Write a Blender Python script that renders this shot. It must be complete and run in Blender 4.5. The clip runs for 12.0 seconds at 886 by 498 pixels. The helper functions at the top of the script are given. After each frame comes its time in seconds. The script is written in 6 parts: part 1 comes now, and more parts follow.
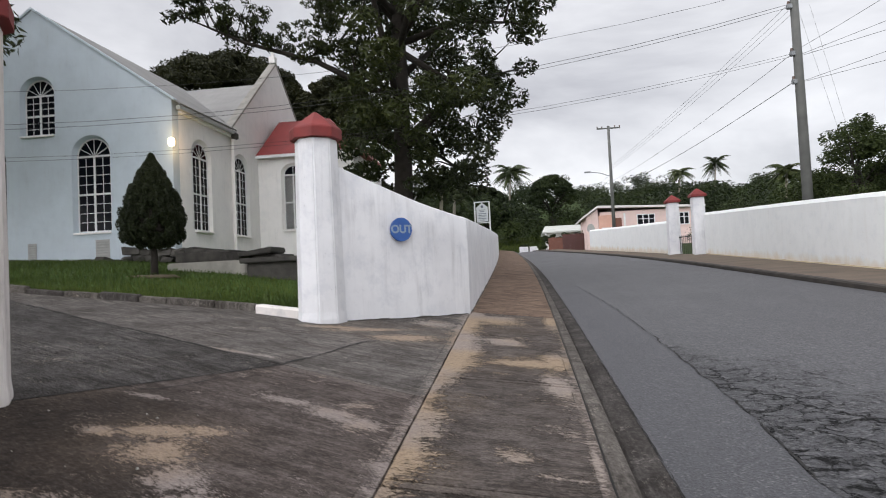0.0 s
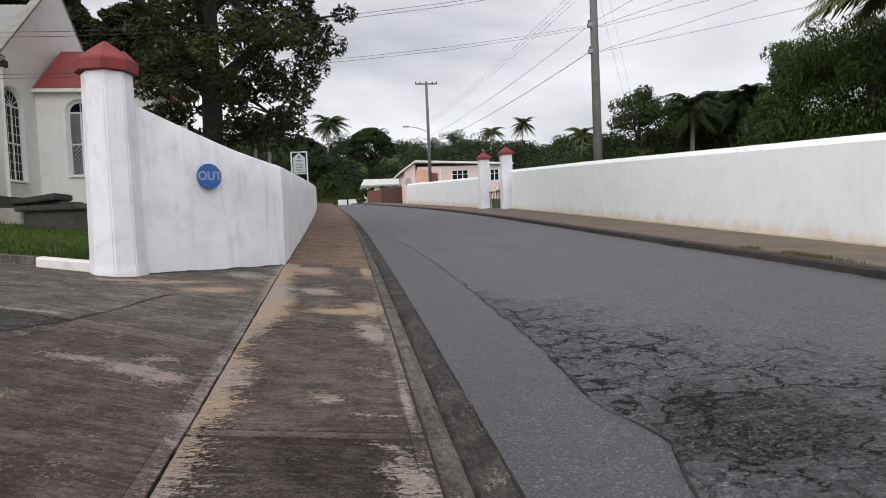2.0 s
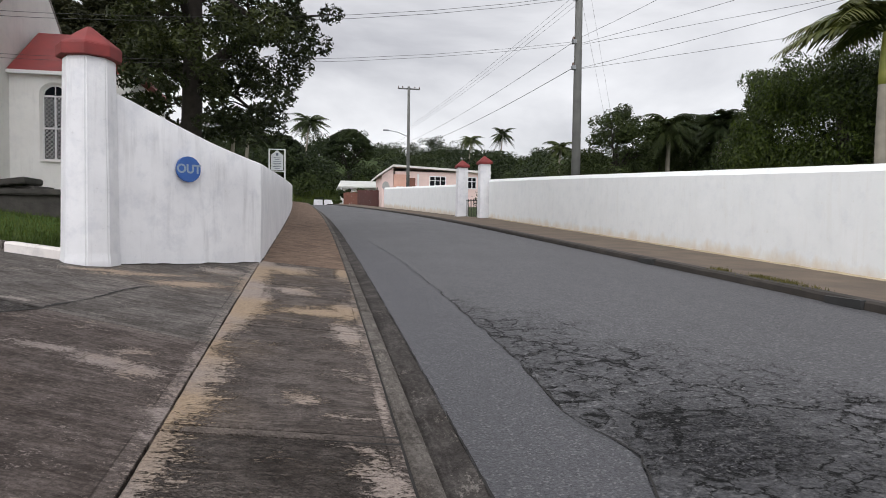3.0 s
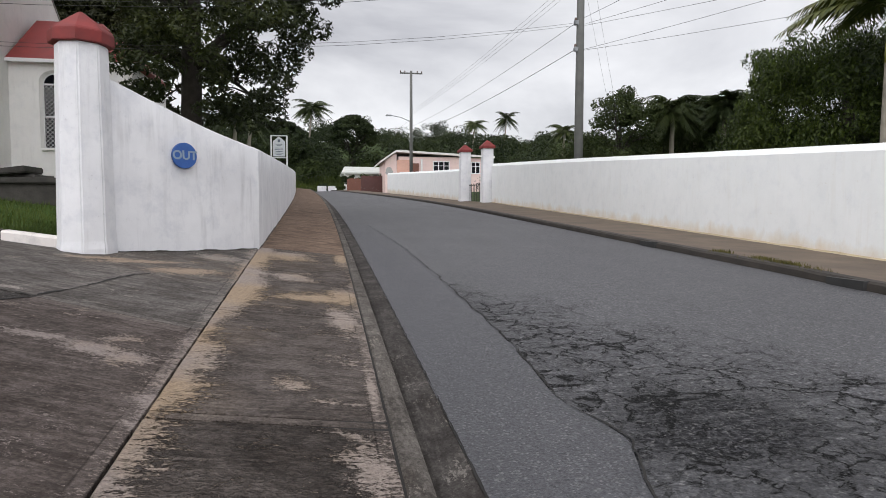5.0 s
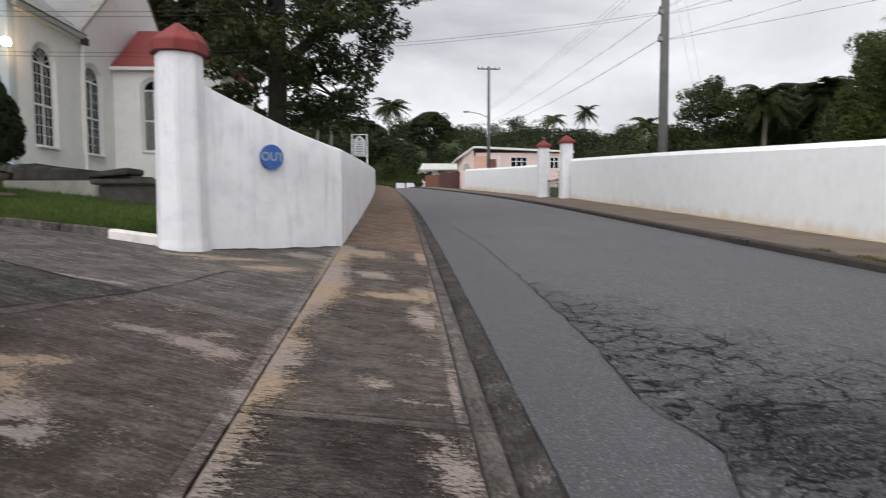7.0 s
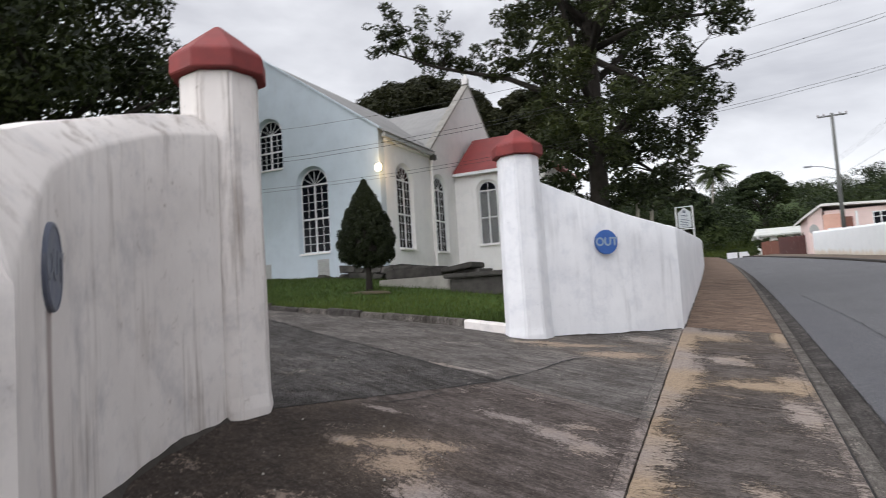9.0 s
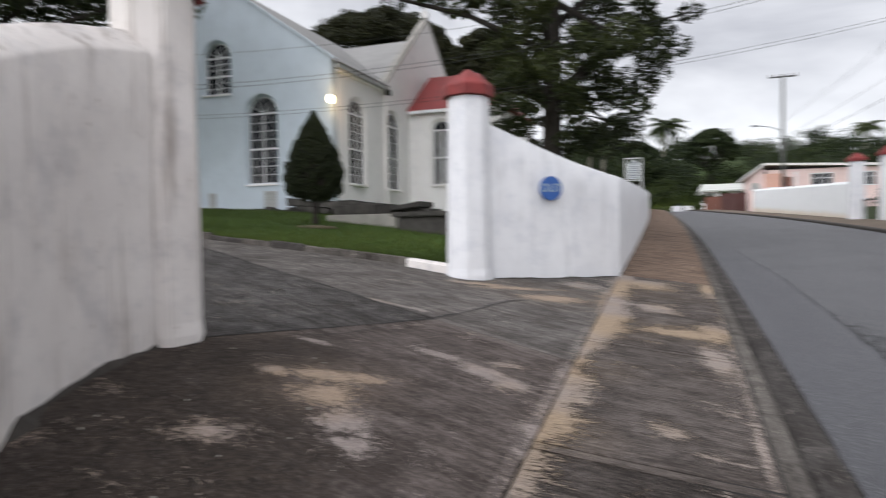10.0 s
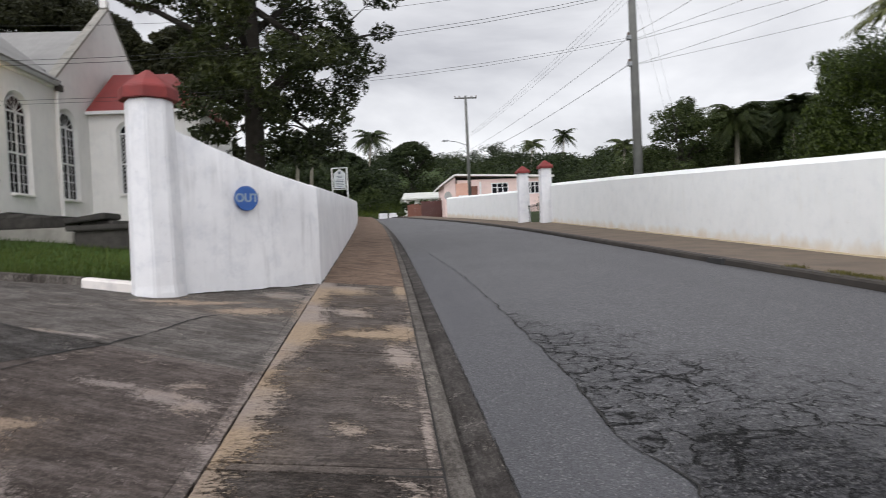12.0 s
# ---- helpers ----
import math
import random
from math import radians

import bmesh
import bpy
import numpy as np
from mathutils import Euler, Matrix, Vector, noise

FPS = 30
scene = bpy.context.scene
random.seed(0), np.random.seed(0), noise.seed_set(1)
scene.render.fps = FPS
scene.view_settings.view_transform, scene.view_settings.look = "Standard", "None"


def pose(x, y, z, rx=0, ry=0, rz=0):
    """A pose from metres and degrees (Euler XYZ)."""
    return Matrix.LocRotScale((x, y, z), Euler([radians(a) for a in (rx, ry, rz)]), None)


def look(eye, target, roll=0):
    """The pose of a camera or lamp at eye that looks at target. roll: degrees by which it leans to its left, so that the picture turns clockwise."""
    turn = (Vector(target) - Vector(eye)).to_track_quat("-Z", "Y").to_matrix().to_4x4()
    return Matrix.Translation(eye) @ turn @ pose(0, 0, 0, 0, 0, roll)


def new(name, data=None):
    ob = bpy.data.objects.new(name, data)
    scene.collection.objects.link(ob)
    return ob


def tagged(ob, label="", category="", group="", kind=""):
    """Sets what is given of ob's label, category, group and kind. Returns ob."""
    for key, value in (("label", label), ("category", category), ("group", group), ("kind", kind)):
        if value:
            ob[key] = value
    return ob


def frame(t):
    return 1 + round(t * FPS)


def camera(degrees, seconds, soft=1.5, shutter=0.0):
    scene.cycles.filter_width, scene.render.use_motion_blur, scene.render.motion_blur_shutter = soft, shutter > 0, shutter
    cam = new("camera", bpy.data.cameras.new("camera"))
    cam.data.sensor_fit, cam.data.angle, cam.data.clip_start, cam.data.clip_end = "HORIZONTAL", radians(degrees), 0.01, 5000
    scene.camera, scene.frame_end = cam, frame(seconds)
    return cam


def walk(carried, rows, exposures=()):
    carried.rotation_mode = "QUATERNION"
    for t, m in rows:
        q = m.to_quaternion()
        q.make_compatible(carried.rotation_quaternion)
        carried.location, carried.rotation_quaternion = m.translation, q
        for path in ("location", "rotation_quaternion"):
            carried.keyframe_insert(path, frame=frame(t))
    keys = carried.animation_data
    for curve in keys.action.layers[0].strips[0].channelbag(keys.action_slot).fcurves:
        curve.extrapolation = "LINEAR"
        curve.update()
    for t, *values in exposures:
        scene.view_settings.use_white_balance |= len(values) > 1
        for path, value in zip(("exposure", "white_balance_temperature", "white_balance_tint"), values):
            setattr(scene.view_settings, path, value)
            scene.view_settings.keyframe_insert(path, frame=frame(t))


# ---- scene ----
cam = camera(69.6, 12.0, 0.7, 0.5)
METRES, EYE, TILT, LEAN, TURN = 1.433, 1.5, 0.0, 0.0, 7.4
ROWS = [
    (0.0, 0.0, 0.0, 0.0, 0.11, 2.33, 2.72),
    (0.5, 0.0399, -0.0414, -0.0269, -4.45, 0.19, 1.49),
    (1.0, 0.0676, -0.033, -0.0366, -15.98, -3.37, 3.36),
    (1.5, 0.0464, -0.0357, -0.034, -15.26, -3.35, 3.59),
    (2.0, 0.024, -0.0448, -0.0371, -16.06, -2.59, 2.4),
    (2.5, -0.0102, -0.0405, -0.0284, -15.71, -1.95, -0.4),
    (3.0, -0.0309, -0.0621, -0.0289, -18.33, -2.08, -0.71),
    (3.5, -0.0232, -0.057, -0.034, -18.84, -1.87, -1.04),
    (3.7, -0.0185, -0.0555, -0.0347, -18.05, -2.75, -1.4),
    (5.3, 0.0720, -0.0375, -0.0412, -17.65, -3.75, 0.2),
    (5.5, 0.0781, -0.0356, -0.0411, -17.37, -4.02, 0.33),
    (6.0, 0.0739, -0.031, -0.0355, -17.2, -3.86, -0.16),
    (6.5, 0.0661, -0.0295, -0.035, -15.02, -3.86, 0.07),
    (6.7, 0.0570, -0.0292, -0.0310, -13.86, -4.25, 0.13),
    (8.3, -0.1130, -0.0160, 0.0920, 7.22, 1.44, 1.9),
    (8.5, -0.1266, -0.0145, 0.0962, 9.32, 1.67, 2.97),
    (9.0, -0.1468, -0.0091, 0.0537, 17.24, 4.26, 3.55),
    (9.5, -0.0983, 0.0039, 0.0387, 19.61, 0.68, 0.71),
    (10.0, -0.0597, 0.0023, 0.0426, 12.87, -1.32, 0.78),
    (10.5, -0.0045, 0.0065, 0.0199, -7.5, -2.48, 0.32),
    (11.0, 0.0101, -0.0001, 0.0238, -12.45, -4.12, 0.04),
    (11.5, 0.0531, -0.0266, 0.0448, -9.52, -2.2, 0.65),
    (12.0, 0.1265, -0.0469, 0.0486, -12.37, -1.33, 2.67),
]
walk(cam, [(t, pose(0, 0, EYE, TILT, LEAN, TURN) @ pose(METRES * x, METRES * y, METRES * z, 90 + pitch, roll, yaw)) for t, x, y, z, yaw, pitch, roll in ROWS],
     exposures=[(0.0, 0.10, 6440, 10), (1.0, 0.03, 6490, 10), (6.5, 0.03, 6490, 10), (8.3, 0.12, 6440, 10), (9.5, 0.2, 6340, 10), (10.2, 0.15, 6380, 10), (11.0, 0.05, 6470, 10), (12.0, 0.07, 6470, 10)])

# ---- world, sun, exposure ----
world = bpy.data.worlds.new("overcast_sky")
scene.world = world
world.use_nodes = True
wn, wl = world.node_tree.nodes, world.node_tree.links
wn.clear()
w_out, w_bg = wn.new("ShaderNodeOutputWorld"), wn.new("ShaderNodeBackground")
w_sky, w_mix = wn.new("ShaderNodeTexSky"), wn.new("ShaderNodeMix")
w_co, w_map, w_noise, w_ramp = wn.new("ShaderNodeTexCoord"), wn.new("ShaderNodeMapping"), wn.new("ShaderNodeTexNoise"), wn.new("ShaderNodeValToRGB")
w_gain = wn.new("ShaderNodeMix")
SUN_EL, SUN_AZ = 34, 220
w_sky.sky_type, w_sky.sun_disc, w_sky.sun_elevation, w_sky.sun_rotation = "NISHITA", False, radians(SUN_EL), radians(SUN_AZ)
w_gain.data_type, w_gain.blend_type = "RGBA", "MULTIPLY"
w_gain.inputs["Factor"].default_value = 1.0
w_gain.inputs["B"].default_value = (0.10, 0.10, 0.10, 1)
w_mix.data_type = "RGBA"
w_mix.inputs["Factor"].default_value = 0.93
w_map.inputs["Scale"].default_value = (1.0, 1.0, 2.6)
w_map.inputs["Rotation"].default_value = (0.1, 0.0, 2.3)
w_noise.inputs["Scale"].default_value, w_noise.inputs["Detail"].default_value, w_noise.inputs["Roughness"].default_value = 1.9, 8.0, 0.52
w_noise.inputs["Distortion"].default_value = 0.35
w_ramp.color_ramp.elements[0].position, w_ramp.color_ramp.elements[0].color = 0.36, (0.39, 0.39, 0.42, 1)
w_ramp.color_ramp.elements[1].position, w_ramp.color_ramp.elements[1].color = 0.63, (0.80, 0.80, 0.82, 1)
wl.new(w_co.outputs["Generated"], w_map.inputs["Vector"])
wl.new(w_map.outputs["Vector"], w_noise.inputs["Vector"])
wl.new(w_noise.outputs["Fac"], w_ramp.inputs["Fac"])
wl.new(w_sky.outputs["Color"], w_gain.inputs["A"])
wl.new(w_gain.outputs["Result"], w_mix.inputs["A"])
wl.new(w_ramp.outputs["Color"], w_mix.inputs["B"])
wl.new(w_mix.outputs["Result"], w_bg.inputs["Color"])
wl.new(w_bg.outputs["Background"], w_out.inputs["Surface"])
w_bg.inputs["Strength"].default_value = 1.22

sun_data = bpy.data.lights.new("sun", "SUN")
sun_data.energy, sun_data.angle, sun_data.color = 3.6, radians(120), (0.99, 0.98, 1.0)
sun = new("sun", sun_data)
sun.matrix_world = look((0, 0, 60), Vector((0, 0, 60)) - Vector((math.sin(radians(SUN_AZ)) * math.cos(radians(SUN_EL)), math.cos(radians(SUN_AZ)) * math.cos(radians(SUN_EL)), math.sin(radians(SUN_EL)))))


# ---- materials ----
class Nodes:
    """A short way to write a node tree."""

    def __init__(self, name):
        self.mat = bpy.data.materials.new(name)
        self.mat.use_nodes = True
        self.tree = self.mat.node_tree
        self.bsdf = self.tree.nodes["Principled BSDF"]
        self.out = self.tree.nodes["Material Output"]
        self.pos = self.tree.nodes.new("ShaderNodeNewGeometry").outputs["Position"]

    def put(self, socket, value):
        if isinstance(value, bpy.types.NodeSocket):
            self.tree.links.new(value, socket)
        elif isinstance(value, (tuple, list)) and len(value) == 3 and socket.type == "RGBA":
            socket.default_value = (*value, 1)
        else:
            socket.default_value = value

    def node(self, kind, out=0, **ins):
        n = self.tree.nodes.new(kind)
        for key, value in ins.items():
            self.put(n.inputs[key.replace("_", " ")], value)
        return n.outputs[out]

    def noise(self, scale, detail=4.0, rough=0.55, vec=None, dist=0.0):
        return self.node("ShaderNodeTexNoise", Vector=vec or self.pos, Scale=scale, Detail=detail, Roughness=rough, Distortion=dist)

    def stretch(self, sx, sy, sz, vec=None, rot=0.0):
        n = self.tree.nodes.new("ShaderNodeMapping")
        self.put(n.inputs["Vector"], vec or self.pos)
        n.vector_type = "TEXTURE"
        n.inputs["Scale"].default_value = (1 / sx, 1 / sy, 1 / sz)
        n.inputs["Rotation"].default_value = (0, 0, rot)
        return n.outputs[0]

    def ramp(self, fac, lo, hi, a=(0, 0, 0), b=(1, 1, 1)):
        n = self.tree.nodes.new("ShaderNodeValToRGB")
        self.put(n.inputs["Fac"], fac)
        e = n.color_ramp.elements
        e[0].position, e[1].position = lo, hi
        e[0].color, e[1].color = (*a, 1), (*b, 1)
        return n.outputs["Color"]

    def mix(self, fac, a, b, blend="MIX"):
        n = self.tree.nodes.new("ShaderNodeMix")
        n.data_type, n.blend_type = "RGBA", blend
        self.put(n.inputs["Factor"], fac)
        self.put(n.inputs[6], a)
        self.put(n.inputs[7], b)
        return n.outputs[2]

    def math(self, op, a, b=0.0, c=0.0):
        n = self.tree.nodes.new("ShaderNodeMath")
        n.operation = op
        for socket, value in zip(n.inputs, (a, b, c)):
            self.put(socket, value)
        return n.outputs[0]

    def xyz(self, vec=None):
        n = self.tree.nodes.new("ShaderNodeSeparateXYZ")
        self.put(n.inputs[0], vec or self.pos)
        return n.outputs

    def bump(self, height, strength=0.3, dist=0.01, normal=None):
        n = self.tree.nodes.new("ShaderNodeBump")
        n.inputs["Strength"].default_value, n.inputs["Distance"].default_value = strength, dist
        self.put(n.inputs["Height"], height)
        if normal:
            self.put(n.inputs["Normal"], normal)
        return n.outputs[0]

    def done(self, color, rough=0.7, normal=None, metal=0.0, spec=0.5):
        self.put(self.bsdf.inputs["Base Color"], color)
        self.put(self.bsdf.inputs["Roughness"], rough)
        self.put(self.bsdf.inputs["Metallic"], metal)
        self.put(self.bsdf.inputs["Specular IOR Level"], spec)
        if normal:
            self.put(self.bsdf.inputs["Normal"], normal)
        return self.mat


def plain(name, a, b, scale=3.0, rough=0.6, bump=0.15, fine=40.0, metal=0.0, dist=0.004):
    """Paint, metal, stone: two tones at two scales and a fine relief."""
    m = Nodes(name)
    n1, n2 = m.noise(scale, 5), m.noise(fine, 3)
    col = m.mix(m.ramp(n1, 0.3, 0.7), a, b)
    col = m.mix(0.18, col, m.mix(n2, a, b), "MIX")
    return m.done(col, rough, m.bump(n2, bump, dist), metal)


def plaster(name, clean, dirt, streak=0.35, grime=(0.28, 0.25, 0.21), rust=None, splash=None):
    """Painted render: patchy coats, scuffs, run-off streaks, worn spots."""
    m = Nodes(name)
    big, fine = m.noise(1.1, 6, 0.6), m.noise(26, 4)
    blotch = m.noise(2.6, 8, 0.68)
    runs = m.noise(1.0, 6, 0.65, m.stretch(7.0, 7.0, 0.6), 0.1)
    col = m.mix(m.ramp(big, 0.35, 0.75), clean, dirt)
    col = m.mix(m.math("MULTIPLY", m.ramp(blotch, 0.50, 0.68), min(0.75, 0.15 + streak)), col, (dirt[0] * 0.80, dirt[1] * 0.82, dirt[2] * 0.86))
    gate = m.math("MULTIPLY", m.ramp(runs, 0.51, 0.70), m.ramp(m.noise(0.9, 4, 0.6), 0.38, 0.58))
    col = m.mix(m.math("MULTIPLY", gate, streak), col, grime)
    spots = m.math("MULTIPLY", m.ramp(m.noise(9, 7, 0.75), 0.60, 0.68), m.ramp(big, 0.42, 0.64))
    col = m.mix(m.math("MULTIPLY", spots, 0.2 + 0.6 * streak), col, grime)
    if rust:
        x, y, z = m.xyz()
        far = m.math("SQRT", m.math("ADD", m.math("POWER", m.math("SUBTRACT", x, rust[0]), 2.0), m.math("POWER", m.math("SUBTRACT", y, rust[1]), 2.0)))
        run = m.math("MULTIPLY", m.ramp(m.math("ADD", far, m.math("MULTIPLY_ADD", m.noise(6, 4), 0.06, -0.03)), 0.035, 0.11, (1, 1, 1), (0, 0, 0)), m.math("LESS_THAN", z, rust[2]))
        col = m.mix(m.math("MULTIPLY", run, 0.6), col, (0.17, 0.10, 0.08))
    if splash:
        # soil thrown up from the sloping sidewalk
        x, y, z = m.xyz()
        h = m.math("ADD", m.math("SUBTRACT", z, m.math("MULTIPLY_ADD", y, 0.052, 0.05)), m.math("MULTIPLY_ADD", m.noise(1.7, 6, 0.65, m.stretch(1, 1, 0.5)), 0.9, -0.45))
        col = m.mix(m.math("MULTIPLY", m.ramp(h, 0.02, 0.32, (1, 1, 1), (0, 0, 0)), 0.55), col, splash)
    normal = m.bump(m.noise(5, 4), 0.35, 0.012, m.bump(fine, 0.25, 0.005))
    return m.done(col, 0.62, normal, spec=0.35)


def leaf_mat(name, dark, light, gloss=0.45):
    m = Nodes(name)
    isl = m.tree.nodes.new("ShaderNodeNewGeometry").outputs["Random Per Island"]
    col = m.mix(isl, dark, light)
    col = m.mix(m.ramp(m.noise(0.35, 3), 0.35, 0.7), col, m.mix(0.5, dark, col))
    hue = m.noise(0.09, 3, 0.6)
    col = m.mix(m.math("MULTIPLY", m.ramp(hue, 0.48, 0.66), 0.6), col, m.mix(isl, light, (light[0] * 1.7, light[1] * 1.45, light[2] * 1.1)))
    m.done(col, gloss, spec=0.28)
    tr = m.tree.nodes.new("ShaderNodeBsdfTranslucent")
    m.put(tr.inputs["Color"], m.mix(0.5, col, light))
    mixs = m.tree.nodes.new("ShaderNodeMixShader")
    mixs.inputs[0].default_value = 0.15
    m.tree.links.new(m.bsdf.outputs[0], mixs.inputs[1])
    m.tree.links.new(tr.outputs[0], mixs.inputs[2])
    m.tree.links.new(mixs.outputs[0], m.out.inputs["Surface"])
    return m.mat


def concrete(name, dark, mid, pale, tan, seed, worn=(), strips=(), dirt=(), bands=(), grain=0.0, ridge=0.0, floor=-0.55, wisp=0.6, warm=(), streaks=0.5):
    """Weathered broomed concrete under a dark skin of lichen.
    worn: (x, y, rx, ry, turn) of places where the skin has gone; strips: (x0, slope, side, [(y, width), ...]) bare margins along an edge;
    bands: (x0, y0, x1, y1, half, strength) trowelled smooth; dirt: (x, y, radius) of soil; warm: (x, y, radius) of ochre dust; grain: direction of the brooming."""
    m = Nodes(name)
    shift = m.tree.nodes.new("ShaderNodeVectorMath")
    m.put(shift.inputs[0], m.pos)
    shift.inputs[1].default_value = (seed * 7.3, seed * 3.1, 0)
    vec = shift.outputs[0]
    x, y, _ = m.xyz()
    broom = lambda sx, sy: m.stretch(sx, sy, 1.0, vec, grain)
    cloud, blot, grit = m.noise(0.7, 5, 0.6, vec), m.noise(6.0, 8, 0.72, vec), m.noise(55, 5, 0.75, vec)
    # dark skin: clouds, blotches, grey bloom in the brooming
    col = m.mix(m.ramp(cloud, 0.34, 0.66), dark, mid)
    col = m.mix(m.math("MULTIPLY", m.ramp(blot, 0.42, 0.60), 0.55), col, (dark[0] * 0.55, dark[1] * 0.55, dark[2] * 0.55))
    mottle = m.noise(2.6, 7, 0.68, broom(0.9, 1.4))
    col = m.mix(m.math("MULTIPLY", m.ramp(mottle, 0.48, 0.64), 0.6), col, (mid[0] * 1.55, mid[1] * 1.55, mid[2] * 1.55))
    col = m.mix(m.math("MULTIPLY", m.ramp(mottle, 0.34, 0.48, (1, 1, 1), (0, 0, 0)), 0.45), col, (dark[0] * 0.75, dark[1] * 0.68, dark[2] * 0.62))
    bloom = m.math("MULTIPLY", m.ramp(m.noise(1.0, 8, 0.72, broom(2.0, 20.0)), 0.48, 0.62), m.ramp(m.noise(1.1, 5, 0.6, vec, 0.4), 0.40, 0.60))
    col = m.mix(m.math("MULTIPLY", bloom, wisp), col, m.mix(0.62, mid, pale))
    col = m.mix(m.math("MULTIPLY", m.ramp(m.noise(1.0, 8, 0.72, broom(1.3, 15.0), 0.3), 0.50, 0.62), streaks), col, (dark[0] * 0.6, dark[1] * 0.55, dark[2] * 0.5))
    for px, py, rr in dirt:
        dd = m.math("SQRT", m.math("ADD", m.math("POWER", m.math("SUBTRACT", x, px), 2.0), m.math("POWER", m.math("SUBTRACT", y, py), 2.0)))
        edge = m.math("ADD", m.math("DIVIDE", dd, rr), m.math("MULTIPLY_ADD", m.noise(2.2, 8, 0.7, vec), 1.4, -0.7))
        col = m.mix(m.math("MULTIPLY", m.ramp(edge, 0.45, 1.0, (1, 1, 1), (0, 0, 0)), 0.78), col, m.mix(m.ramp(m.noise(12, 6, 0.7, vec), 0.38, 0.66), (0.020, 0.016, 0.013), (0.066, 0.051, 0.041)))
    dust = 0.0
    for px, py, rr in warm:
        dd = m.math("SQRT", m.math("ADD", m.math("POWER", m.math("SUBTRACT", x, px), 2.0), m.math("POWER", m.math("SUBTRACT", y, py), 2.0)))
        dust = m.math("MAXIMUM", dust, m.ramp(m.math("ADD", m.math("DIVIDE", dd, rr), m.math("MULTIPLY_ADD", blot, 0.8, -0.4)), 0.5, 1.0, (1, 1, 1), (0, 0, 0)))
    # where the skin has worn through, in metres inside the edge of each bare place
    field = m.math("MULTIPLY_ADD", m.noise(1.3, 5, 0.6, vec), 0.9, floor)
    for px, py, rx, ry, turn in worn:
        c, s_ = math.cos(turn), math.sin(turn)
        dx, dy = m.math("SUBTRACT", x, px), m.math("SUBTRACT", y, py)
        u = m.math("DIVIDE", m.math("ADD", m.math("MULTIPLY", dx, c), m.math("MULTIPLY", dy, s_)), rx)
        v = m.math("DIVIDE", m.math("SUBTRACT", m.math("MULTIPLY", dy, c), m.math("MULTIPLY", dx, s_)), ry)
        d = m.math("SQRT", m.math("ADD", m.math("MULTIPLY", u, u), m.math("MULTIPLY", v, v)))
        field = m.math("MAXIMUM", field, m.math("MULTIPLY", m.math("SUBTRACT", 1.0, d), min(0.22, (rx + ry) / 2)))
    for x0, slope_, side_, widths in strips:
        n = m.tree.nodes.new("ShaderNodeValToRGB")
        m.put(n.inputs["Fac"], m.math("DIVIDE", y, 14.0))
        e = n.color_ramp.elements
        while len(e) < len(widths):
            e.new(0.5)
        for k, (yy, w) in enumerate(widths):
            e[k].position, e[k].color = yy / 14.0, (w, w, w, 1)
        gap = m.math("MULTIPLY", m.math("SUBTRACT", x, m.math("MULTIPLY_ADD", y, slope_, x0)), side_)
        field = m.math("MAXIMUM", field, m.math("SUBTRACT", n.outputs["Color"], gap))
    smooth, line = 0.0, 0.0
    for x0, y0, x1, y1, half, power in bands:
        lx, ly = x1 - x0, y1 - y0
        ln = math.hypot(lx, ly)
        dx, dy = m.math("SUBTRACT", x, x0), m.math("SUBTRACT", y, y0)
        along = m.math("DIVIDE", m.math("ADD", m.math("MULTIPLY", dx, lx / ln), m.math("MULTIPLY", dy, ly / ln)), ln)
        off = m.math("ABSOLUTE", m.math("SUBTRACT", m.math("MULTIPLY", dx, ly / ln), m.math("MULTIPLY", dy, lx / ln)))
        inside = m.math("MULTIPLY", m.math("GREATER_THAN", along, 0.0), m.math("LESS_THAN", along, 1.0))
        q = m.math("DIVIDE", m.math("ADD", off, m.math("MULTIPLY_ADD", m.noise(7.0, 5, 0.6, vec), 0.05, -0.025)), half)
        smooth = m.math("MAXIMUM", smooth, m.math("MULTIPLY", m.math("MULTIPLY", m.ramp(q, 0.70, 1.05, (1, 1, 1), (0, 0, 0)), power), inside))
        edge_q = m.math("ABSOLUTE", m.math("SUBTRACT", off, half))
        line = m.math("MAXIMUM", line, m.math("MULTIPLY", m.ramp(edge_q, 0.002, 0.007, (1, 1, 1), (0, 0, 0)), inside))
    crumbs = m.math("MULTIPLY_ADD", m.noise(3.0, 6, 0.6, broom(0.9, 1.6), 0.4), 0.50, -0.25)
    flakes = m.math("MULTIPLY_ADD", m.noise(17.0, 9, 0.86, broom(0.8, 1.5), 0.2), 1.20, -0.60)
    holes = m.math("MULTIPLY_ADD", m.noise(42.0, 6, 0.8, broom(0.8, 1.3)), 0.7, -0.35)
    ragged = m.math("ADD", m.math("ADD", field, 0.5), m.math("ADD", m.math("ADD", crumbs, flakes), holes))
    bare = m.ramp(ragged, 0.495, 0.525)
    sandy = m.math("MAXIMUM", dust, m.math("MULTIPLY", m.ramp(m.noise(0.8, 4, 0.6, vec), 0.46, 0.62), 0.6))
    tone = m.mix(sandy, pale, tan)
    tone = m.mix(m.math("MULTIPLY", m.ramp(m.noise(30, 7, 0.8, broom(0.8, 1.5)), 0.50, 0.62), 0.6), tone, m.mix(0.45, dark, pale))
